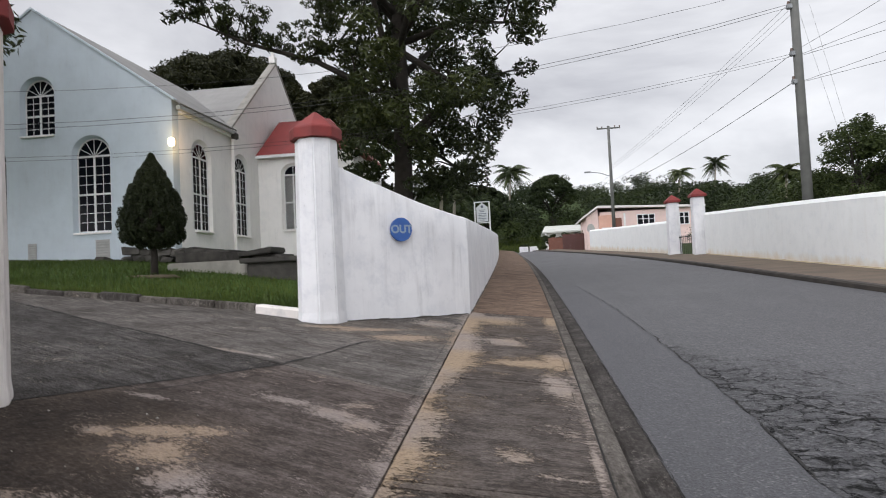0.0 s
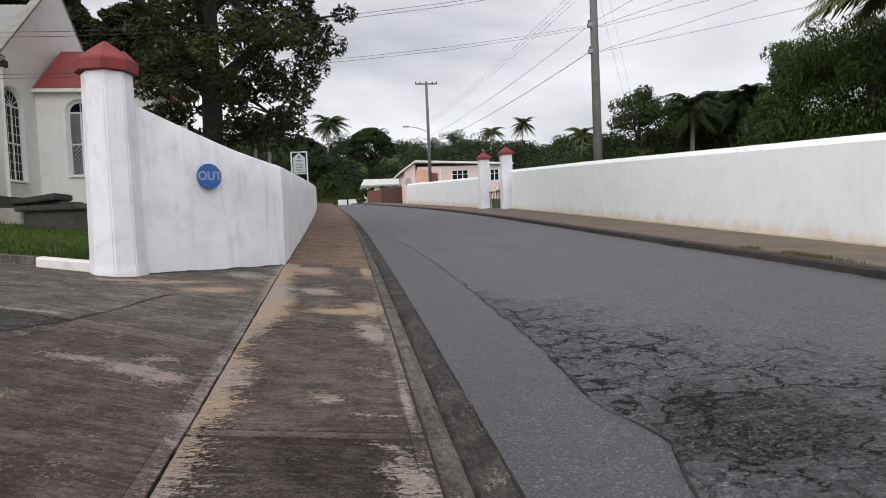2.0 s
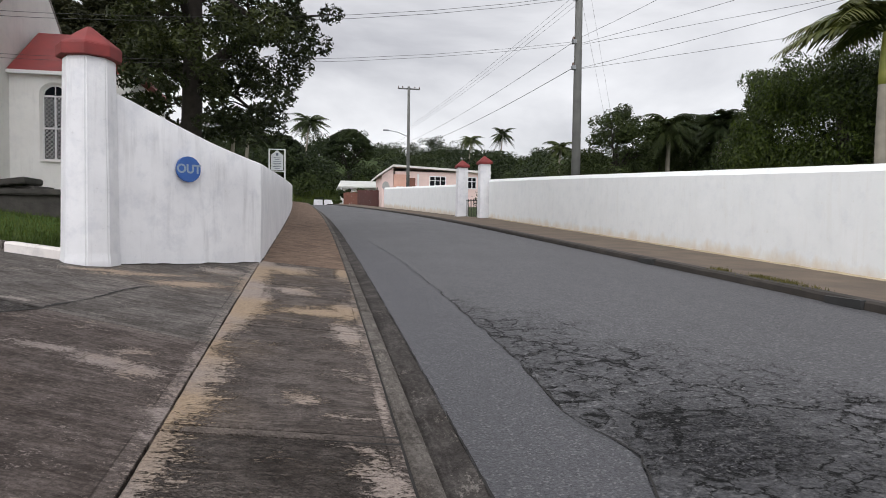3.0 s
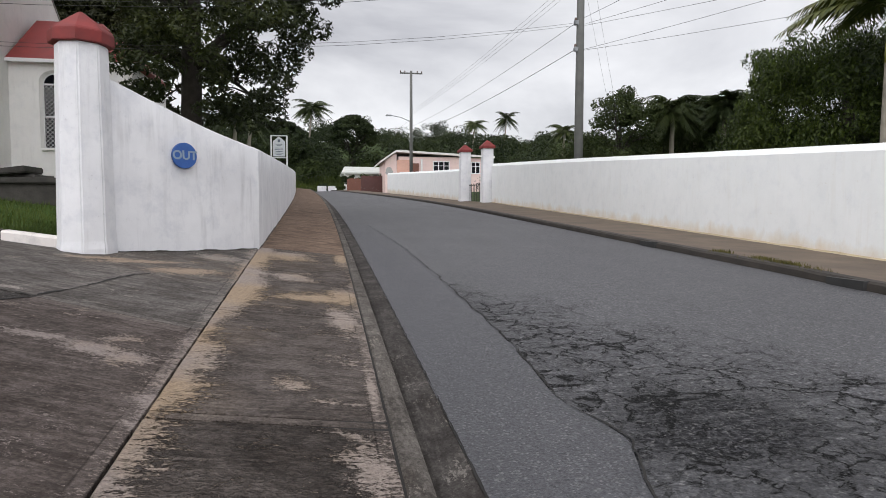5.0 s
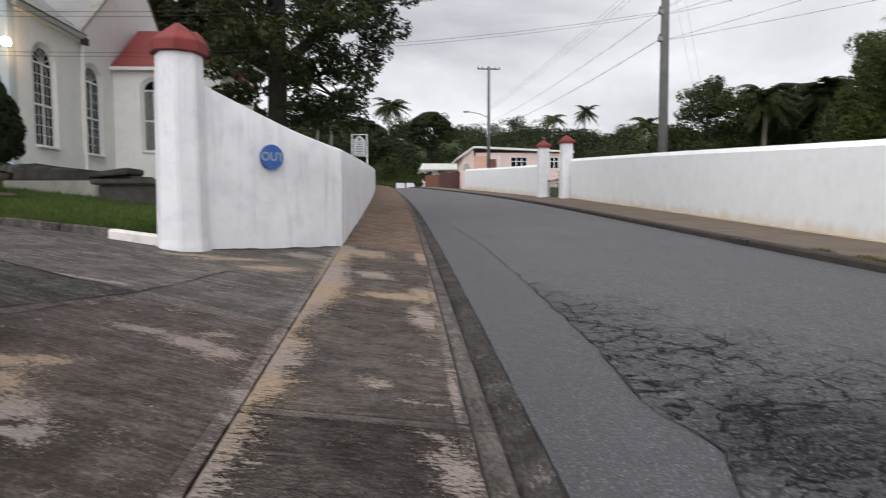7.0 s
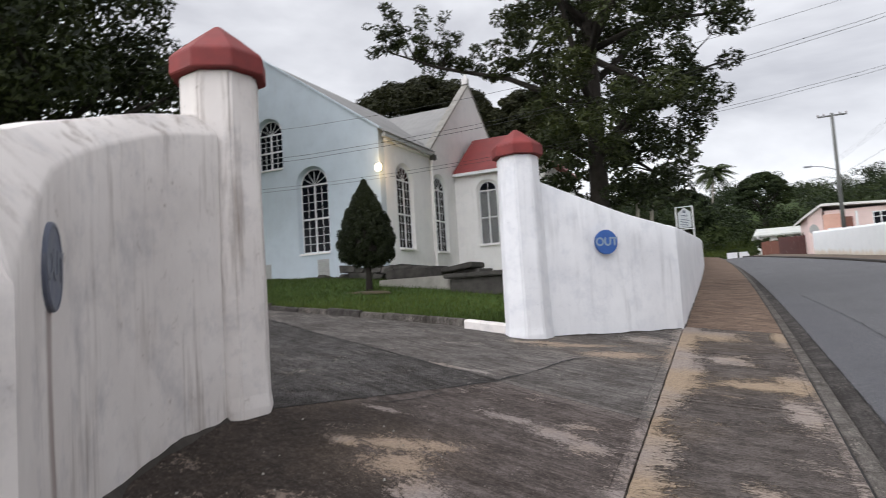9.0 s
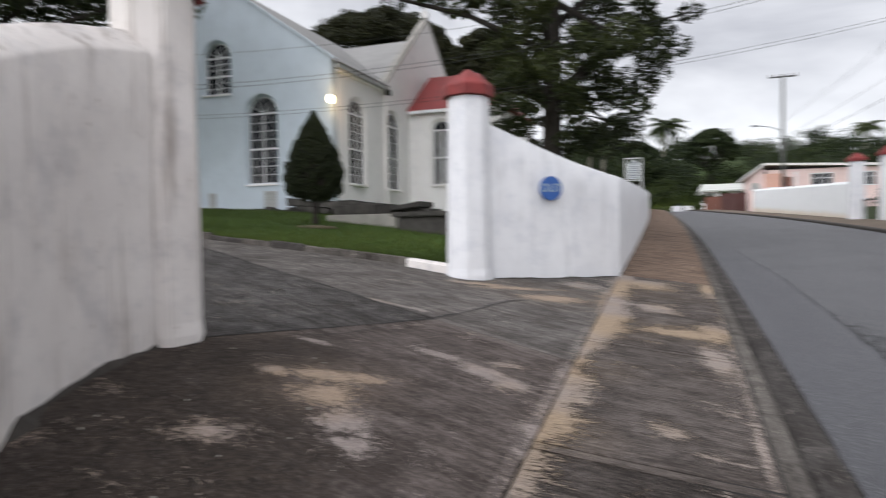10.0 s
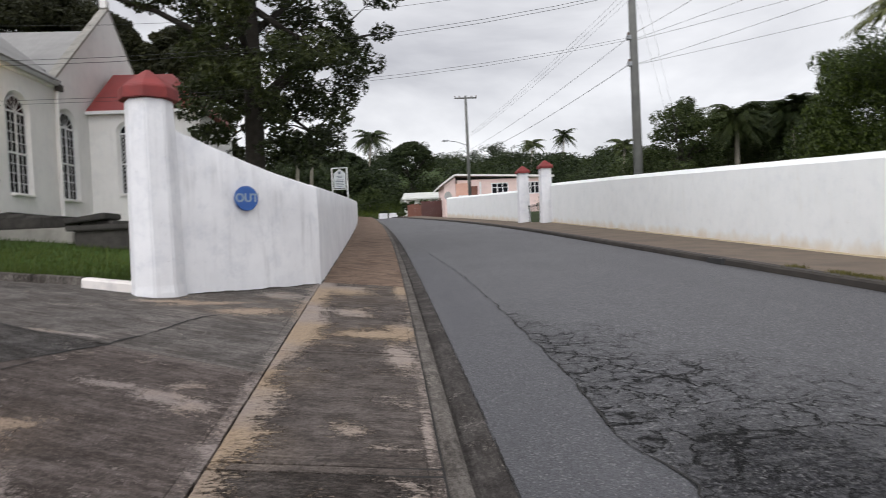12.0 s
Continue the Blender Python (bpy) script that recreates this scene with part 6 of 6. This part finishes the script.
for i in range(170):
    a, w = rng.uniform(0, 2 * math.pi), 3.2 * rng.uniform(0, 1) ** 0.5
    k = rng.uniform(0.3, 0.75)
    cc.append((vx + w * math.cos(a), vy + w * math.sin(a), vz + rng.choice((rng.uniform(0.5, 5.0), 5.4 + rng.uniform(-0.3, 0.6)))))
    cr.append((k, k, k * 0.8))
leaf_cloud("vines", cc, cr, 190000, 0.056, M_LEAF_VINE, vine, 9, 0.1, droop=0.5)
for az, d, sp, top, sd in ((37.0, 36, 3.0, 5.2, 61), (48.5, 26, 3.0, 6.0, 62), (52, 24, 3.0, 5.0, 63), (29.5, 38, 2.5, 4.4, 64), (33.5, 38, 2.5, 4.4, 65), (19.5, 46, 2.6, 2.8, 66), (17.5, 52, 3.0, 3.0, 67)):
    tx, ty = at(az, d)
    broad_tree(tx, ty, land(tx, ty), top * 0.5, 0.2, sp, top, 15000, 0.095, M_LEAF_FAR if sd != 62 else M_LEAF_VINE, "dense green tree behind the long wall", sd, 0.4, 1.7, (0, 0), 8, 100)

# the wooded hill: many crowns in one mesh
rs = np.random.RandomState(4)
cs, rad = [], []
for i in range(950):
    az, d = rs.uniform(-10, 62), 96 + 170 * rs.uniform() ** 1.3
    if az < 6 and d < 112 or 0.3 < az < 5.2 and d < 142:
        continue
    x, y = at(az, d)
    z = land(x, y)
    lim = (8.0 if az < 6 else 7.1 if az < 11 else 6.3) + 1.3 * noise.noise((az * 0.55, d * 0.02, 1.0)) + rs.uniform(-1.0, 0.6)
    h = min(rs.uniform(4.0, 9.5), d * math.tan(radians(lim)) + 1.5 - z)
    h = max(h, rs.uniform(1.6, 3.2))
    R = min(rs.uniform(2.4, 5.2), h * 0.75)
    for j in range(7):
        a = rs.uniform(0, 2 * math.pi)
        o = R * rs.uniform(0.2, 0.8)
        cs.append((x + o * math.cos(a), y + o * math.sin(a), z + h - R * 0.55 + rs.uniform(-0.4, 0.25) * R))
        q = R * rs.uniform(0.35, 0.6)
        rad.append((q, q, q * 0.75))
tagged(leaf_cloud("hill_woods", cs, rad, 330000, 0.32, M_LEAF_HILL, None, 6, 0.4), "dense green woods over the hillside", "woods", kind="stuff")
# two broad domed crowns on the ridge
for az, d, sp, el, sd in ((2.5, 150, 6.6, 8.35, 71), (-3.6, 120, 6.0, 7.7, 72)):
    tx, ty = at(az, d)
    gz = land(tx, ty)
    topz = 1.5 + d * math.tan(radians(el)) - gz
    dome_tree(tx, ty, gz, gz + topz, sp, sp * 1.15, 24000, 0.32, M_LEAF_HILL, "broad domed tree on the ridge" if sd == 71 else "feathery flat-topped tree on the slope", sd, 110)


# ---- poles and cables ----
def pole(x, y, z, h, r, label, lamp_arm=False, arm=0.0, arm_z=0.0):
    root = empty("utility_pole", label, "utility pole", "utility poles")
    Shape().tube([(x, y, z - 0.3), (x, y, z + h * 0.5), (x, y, z + h)], [r * 1.15, r, r * 0.8], 12).ob("shaft", M_WOODPOLE, root, smooth=True)
    if arm:
        Shape().box(x - arm, x + arm, y - 0.05, y + 0.05, arm_z - 0.06, arm_z + 0.06).ob("crossarm", M_WOODPOLE, root, bevel=0.01)
        for k in (-0.95, -0.55, 0.55, 0.95):
            Shape().tube([(x + arm * k, y, arm_z + 0.06), (x + arm * k, y, arm_z + 0.15), (x + arm * k, y, arm_z + 0.24)], [0.03, 0.06, 0.03], 8).ob("insulator", M_PORCELAIN, root)
    if lamp_arm:
        Shape().tube([(x, y, arm_z - 4.6), (x - 1.0, y, arm_z - 4.2), (x - 1.9, y, arm_z - 4.05)], 0.035, 6).ob("lamp_arm", M_STEEL, root)
        Shape().box(x - 2.45, x - 1.85, y - 0.12, y + 0.12, arm_z - 4.12, arm_z - 3.98).ob("lamp_head", M_STEEL, root, bevel=0.03)
    return root


NX, NY = at(22.60, 27.4)
NZ = land(NX, NY) - 0.1
near_pole = pole(NX, NY, NZ, 11.5, 0.175, "tall weathered wooden utility pole behind the wall")
for dz in (9.2, 8.13, 11.0):
    Shape().box(NX - 0.28, NX - 0.10, NY - 0.12, NY + 0.06, dz - 0.09, dz + 0.09).ob("clamp", M_STEEL, near_pole, bevel=0.02)
    Shape().tube([(NX - 0.22, NY - 0.03, dz + 0.09), (NX - 0.22, NY - 0.03, dz + 0.2)], [0.06, 0.04], 8).ob("insulator", M_PORCELAIN, near_pole)
FX, FY = at(7.72, 62)
FZ = right_walk_z(62) - 0.1
ARM = 1.5 + 62 * math.tan(radians(12.05))
pole(FX, FY, FZ, ARM - FZ + 0.1, 0.15, "wooden utility pole with crossarm and street lamp", True, 1.08, ARM - 0.12)


def cable(a, b, sag, r=0.008, label="thin black overhead cable"):
    a, b = Vector(a), Vector(b)
    pts = [a.lerp(b, i / 14) - Vector((0, 0, sag * 4 * (i / 14) * (1 - i / 14))) for i in range(15)]
    return tagged(Shape().tube(pts, r * 0.65, 5).ob("overhead_cable", M_WIRE), label, "cable", "overhead cables")


P = lambda dz: (NX - 0.2, NY, dz)
F = lambda k, dz=0.12: (FX + 1.08 * k, FY, ARM + dz)
# towards the church side
for dz, qz, sg in ((11.1, 8.3, 2.3), (10.98, 8.12, 2.3)):
    cable(P(dz), (-33, 15.4, qz), sg, 0.012)
cable(P(11.9), (-33, 15.4, 9.6), 2.3, 0.010)
for dz, qz, sg in ((9.2, 7.2, 2.0), (9.1, 7.06, 2.0)):
    cable(P(dz), (-33, 15.4, qz), sg, 0.009)
# up the road to the next pole
for dx, dz in ((-0.1, 11.2), (0.0, 11.05), (0.1, 10.9)):
    cable((NX + dx, NY, dz), (FX + dx, FY, ARM - 3.9 - dx), 0.25, 0.009)
cable(P(9.2), (FX, FY, ARM - 5.2), 0.3, 0.014)
cable(P(8.13), (FX, FY, ARM - 5.9), 0.35, 0.020)
# down the road behind the eye and over to the yards
for dz, qx, qy, qz, sg in ((9.4, 11.5, -14, 9.4, 0.9), (9.1, 27, 4, 9.2, 0.2), (9.15, 20, 4, 9.3, 0.2), (8.13, 19.3, 4.3, 8.2, 0.15), (8.1, 27, 4.6, 8.2, 0.2)):
    cable((NX + 0.1, NY, dz), (qx, qy, qz), sg, 0.011)
# stay wires
for dx in (0.0, 0.45):
    gx_, gy_ = at(27.1, 27.4)
    cable((NX + 0.1 + dx, NY, 11.0), (gx_ + dx * 0.4, gy_, land(gx_, gy_) - 0.02), 0.02, 0.006, "taut steel stay wire")
# service drops to the houses
cable((FX, FY, ARM - 4.5), at(-3.0, 100) + (6.5,), 1.2, 0.012)
cable((FX, FY, ARM - 4.9), at(-3.0, 100) + (5.9,), 1.2, 0.012)


# ---- houses up the road ----
def box_window(root, x0, x1, z0, z1, y, cols=3):
    w = empty("window")
    w.parent = root
    Shape().box(x0, x1, y - 0.02, y + 0.08, z0, z1).ob("pane", M_GLASS, w)
    s = Shape().box(x0 - 0.08, x1 + 0.08, y - 0.06, y + 0.02, z1, z1 + 0.09).box(x0 - 0.08, x1 + 0.08, y - 0.1, y + 0.02, z0 - 0.1, z0)
    for i in range(cols + 1):
        x = x0 + (x1 - x0) * i / cols
        s.box(x - 0.05, x + 0.05, y - 0.05, y + 0.02, z0, z1)
    s.box(x0, x1, y - 0.045, y + 0.015, z0 + (z1 - z0) * 0.62, z0 + (z1 - z0) * 0.62 + 0.06)
    s.ob("frame", M_FRAME, w)


pink = empty("pink_house", "two-storey pink house with pale low roof", "house")
HY = 78.0
hx0, hx1, hz0, hz1 = 9.0, 20.0, 3.6, 8.1
Shape().box(hx0, hx1, HY, HY + 9, hz0, hz1).ob("wall", M_PINK, pink)
Shape().box(hx0 - 0.2, hx0 + 2.9, HY - 0.5, HY - 0.003, hz0, 5.2).ob("porch_base", M_ORANGE, pink)
Shape().box(hx0 - 0.2, hx0 + 1.4, HY - 0.06, HY - 0.002, 5.4, 7.7).ob("porch_wall", M_ORANGE, pink)
Shape().hexa([(hx0 - 1.65, HY - 0.1, hz0), (hx0 - 0.25, HY - 0.1, hz0), (hx0 - 0.25, HY + 8, hz0), (hx0 - 1.65, HY + 8, hz0),
              (hx0 - 1.65, HY - 0.1, 7.62), (hx0 - 0.25, HY - 0.1, 8.5), (hx0 - 0.25, HY + 8, 8.5), (hx0 - 1.65, HY + 8, 7.62)]).ob("gable_wall", M_PINK, pink)
s = Shape()
s.add([(hx0 - 2.2, HY - 0.6, 7.55), (hx0 - 2.2, HY + 9.9, 7.55), (hx0 - 0.3, HY + 9.9, 8.85), (hx0 - 0.3, HY - 0.6, 8.85), (hx1 + 1, HY + 9.9, 8.3), (hx1 + 1, HY - 0.6, 8.3),
       (hx0 - 2.2, HY - 0.6, 7.33), (hx0 - 2.2, HY + 9.9, 7.33), (hx0 - 0.3, HY + 9.9, 8.6), (hx0 - 0.3, HY - 0.6, 8.6), (hx1 + 1, HY + 9.9, 8.05), (hx1 + 1, HY - 0.6, 8.05)],
      [(3, 2, 1, 0), (5, 4, 2, 3), (6, 7, 8, 9), (9, 8, 10, 11), (0, 6, 9, 3), (3, 9, 11, 5), (0, 1, 7, 6), (4, 5, 11, 10), (1, 2, 8, 7), (2, 4, 10, 8)])
s.ob("roof", M_ROOFPALE, pink, "pale low-pitched sheet roof")
for x in (hx0 + 1.5, hx0 + 2.8):
    Shape().box(x - 0.1, x + 0.1, HY - 0.4, HY - 0.2, 5.2, 7.8).ob("porch_post", M_FRAME, pink)
Shape().box(hx0 + 0.1, hx0 + 2.9, HY - 0.5, HY - 0.35, 6.05, 6.2).ob("porch_rail", M_FRAME, pink)
Shape().box(hx0 + 0.1, hx0 + 2.9, HY - 0.46, HY - 0.40, 5.5, 5.6).ob("porch_rail", M_TIMBER, pink)
for i in range(8):
    x = hx0 + 0.12 + i * 0.38
    Shape().box(x, x + 0.05, HY - 0.45, HY - 0.41, 5.2, 6.05).ob("baluster", M_FRAME, pink)
Shape().box(hx0 + 1.7, hx0 + 2.5, HY - 0.04, HY - 0.002, 5.3, 7.3).ob("door", M_TIMBER, pink, "brown timber door")
box_window(pink, 13.3, 15.3, 6.2, 7.5, HY)
box_window(pink, 17.6, 19.2, 6.2, 7.5, HY)

white_house = empty("white_house", "small white house with pale green roof", "house")
wx0, wx1, WY = 2.8, 9.6, 95.0
Shape().box(wx0 + 0.5, wx1, WY, WY + 8, 3.9, 7.2).ob("wall", M_CHURCH, white_house)
s = Shape().add([(wx0 - 0.3, WY - 0.8, 7.05), (wx1 + 0.4, WY - 0.8, 7.1), (wx1 + 0.4, WY + 4, 8.2), (wx0 + 0.3, WY + 4, 8.2), (wx1 + 0.4, WY + 8.6, 7.1), (wx0 - 0.3, WY + 8.6, 7.05),
                 (wx0 - 0.3, WY - 0.8, 6.85), (wx1 + 0.4, WY - 0.8, 6.9), (wx1 + 0.4, WY + 8.6, 6.9), (wx0 - 0.3, WY + 8.6, 6.85)],
                [(0, 1, 2, 3), (3, 2, 4, 5), (0, 6, 7, 1), (9, 8, 7, 6), (1, 7, 8, 4, 2), (6, 0, 3, 5, 9), (5, 4, 8, 9)])
s.ob("roof", M_ROOFGREEN, white_house, "pale green sheet roof")
box_window(white_house, 7.2, 9.0, 5.6, 6.7, WY)
Shape().box(3.6, 4.4, WY - 0.05, WY - 0.002, 4.6, 6.6).ob("door", M_TIMBER, white_house)
for x in (3.0, 5.6):
    Shape().box(x - 0.09, x + 0.09, WY - 0.7, WY - 0.52, 3.9, 6.9).ob("porch_post", M_FRAME, white_house)

gate = empty("brown_gate", "brown boarded yard gate and fence", "gate")
for i in range(22):
    x = 2.9 + i * 0.25
    z = rise(82) - 0.1
    Shape().box(x, x + 0.246, 82 - 0.02 * i, 82.06 - 0.02 * i, z, z + 2.1 + 0.05 * (i % 3) - (0.35 if i < 7 else 0)).ob("board", M_GATE if i >= 7 else M_TIMBER, gate)
low = empty("yard_wall", "low white yard wall at the road bend", "wall", kind="structure")
for x0, x1 in ((-0.9, 0.35), (0.55, 1.8), (1.95, 2.75)):
    Shape().box(x0, x1, 92.0, 92.25, rise(92) - 0.3, rise(92) + 0.75).ob("wall_panel", M_PLASTER, low, bevel=0.03)

for sx_, sy_, sp_, tp_, sd_ in ((4.9, 83.4, 1.0, 3.0, 81), (3.2, 85.5, 0.8, 2.2, 82), (2.35, 90.0, 0.7, 1.3, 83), (0.2, 93.5, 0.9, 1.5, 84), (7.4, 84.0, 0.8, 2.9, 85)):
    broad_tree(sx_, sy_, rise(sy_) - 0.1, tp_ * 0.5, 0.06, sp_, tp_, 3500, 0.11, M_LEAF_VINE if sd_ % 2 else M_LEAF_FAR, "leafy green yard shrub beside the brown gate" if sd_ != 84 else "low green shrub behind the yard wall", sd_, 0.3, 1.8, (0, 0), 5, 22, "shrub")
plate = empty("road_sign", "grey back of a road sign on a steel post", "sign")
gx_, gy_ = 6.64, 66.0
Shape().tube([(gx_, gy_ + 0.06, rise(gy_)), (gx_, gy_ + 0.06, 5.85)], 0.04, 8).ob("post", M_STEEL, plate)
Shape().rings([[(gx_ + 0.36 * math.cos(a) * (1.0 if math.sin(a) > 0 else 1.15), gy_ + d, 5.50 + (0.48 if math.sin(a) > 0 else 0.40) * math.sin(a)) for a in (math.pi * i / 8 for i in range(16))] for d in (0.0, 0.02)]).ob("plate", M_VENT, plate)

# church notice board behind the wall
board = empty("notice_board", "white church notice board on two posts", "notice board")
sx, sy = at(-3.72, 40)
sz = left_z(sx, sy)
for dx in (-0.46, 0.46):
    Shape().box(sx + dx - 0.045, sx + dx + 0.045, sy - 0.045, sy + 0.045, sz - 0.3, 5.95).ob("post", M_FRAME, board)
pb = Shape().box(sx - 0.36, sx + 0.36, sy - 0.02, sy + 0.02, 4.72, 5.62)
pb.add([(sx - 0.36, sy - 0.02, 5.62), (sx + 0.36, sy - 0.02, 5.62), (sx, sy - 0.02, 5.92), (sx - 0.36, sy + 0.02, 5.62), (sx + 0.36, sy + 0.02, 5.62), (sx, sy + 0.02, 5.92)], [(0, 1, 2), (5, 4, 3), (0, 2, 5, 3), (1, 4, 5, 2), (0, 3, 4, 1)])
panel = pb.ob("panel", M_SIGN, board)
s = Shape()
for z, w in ((5.45, 0.2), (5.36, 0.14), (5.22, 0.22), (5.12, 0.25), (5.02, 0.2), (4.92, 0.24), (4.82, 0.16)):
    s.box(sx - w, sx + w, sy - 0.026, sy - 0.021, z - 0.018, z + 0.018)
s.ob("text_bars", M_SIGNINK, board, "grey unreadable lines of text")
Shape().box(sx - 0.07, sx + 0.07, sy - 0.027, sy - 0.021, 5.58, 5.74).ob("emblem", M_SIGNINK, board)
Shape().box(sx - 0.50, sx + 0.50, sy - 0.03, sy + 0.03, 4.62, 4.68).ob("rail", M_FRAME, board)
Shape().box(sx - 0.50, sx + 0.50, sy - 0.03, sy + 0.03, 5.93, 5.99).ob("rail", M_FRAME, board)


# ---- grass and weeds ----
def blades(name, spots, h, mat, seed, label, category):
    r = np.random.RandomState(seed)
    v, f = [], []
    for i, (x, y, z) in enumerate(spots):
        a = r.uniform(0, 2 * math.pi)
        hh = h * r.uniform(0.5, 1.3)
        w = 0.006 + 0.05 * h
        dx, dy = math.cos(a) * w, math.sin(a) * w
        lx, ly = r.normal(0, 0.35 * hh, 2)
        v += [(x - dx, y - dy, z - 0.02), (x + dx, y + dy, z - 0.02), (x + lx, y + ly, z + hh)]
        f.append((3 * i, 3 * i + 1, 3 * i + 2))
    return tagged(mesh(name, v, f, mat), label, category, kind="stuff")


r = np.random.RandomState(12)
spots = []
while len(spots) < 42000:
    y = 10.55 + 10.3 * r.uniform() ** 1.6
    x = r.uniform(-19, -2.6)
    if x > (wall_x(y) - 0.4 if y > 12.3 else -3.75) or (-10.1 < x < -7.75 and 16.9 < y < 18.2):
        continue
    spots.append((x, y, left_z(x, y) + 0.05))
blades("lawn_grass", spots, 0.10, M_GRASS, 2, "short green lawn grass", "grass")
spots = []
for cx_, cy_, n in ((7.60, 9.3, 420), (7.62, 9.9, 240), (7.58, 11.0, 160), (7.56, 8.6, 70)):
    for _ in range(n):
        x, y = cx_ + r.normal(0, 0.07), cy_ + r.normal(0, 0.16)
        spots.append((x, y, rise(y) + 0.145))
blades("kerb_weeds", spots, 0.06, M_WEED, 3, "dry yellow-green weeds along the far kerb", "weeds")
spots = [(lambda a, d: (*at(a, d), land(*at(a, d))))(r.uniform(-6, 7), r.uniform(96, 160)) for _ in range(14000)]
blades("slope_grass", spots, 0.9, M_LEAF_VINE, 4, "tall grass on the slope above the road", "grass")
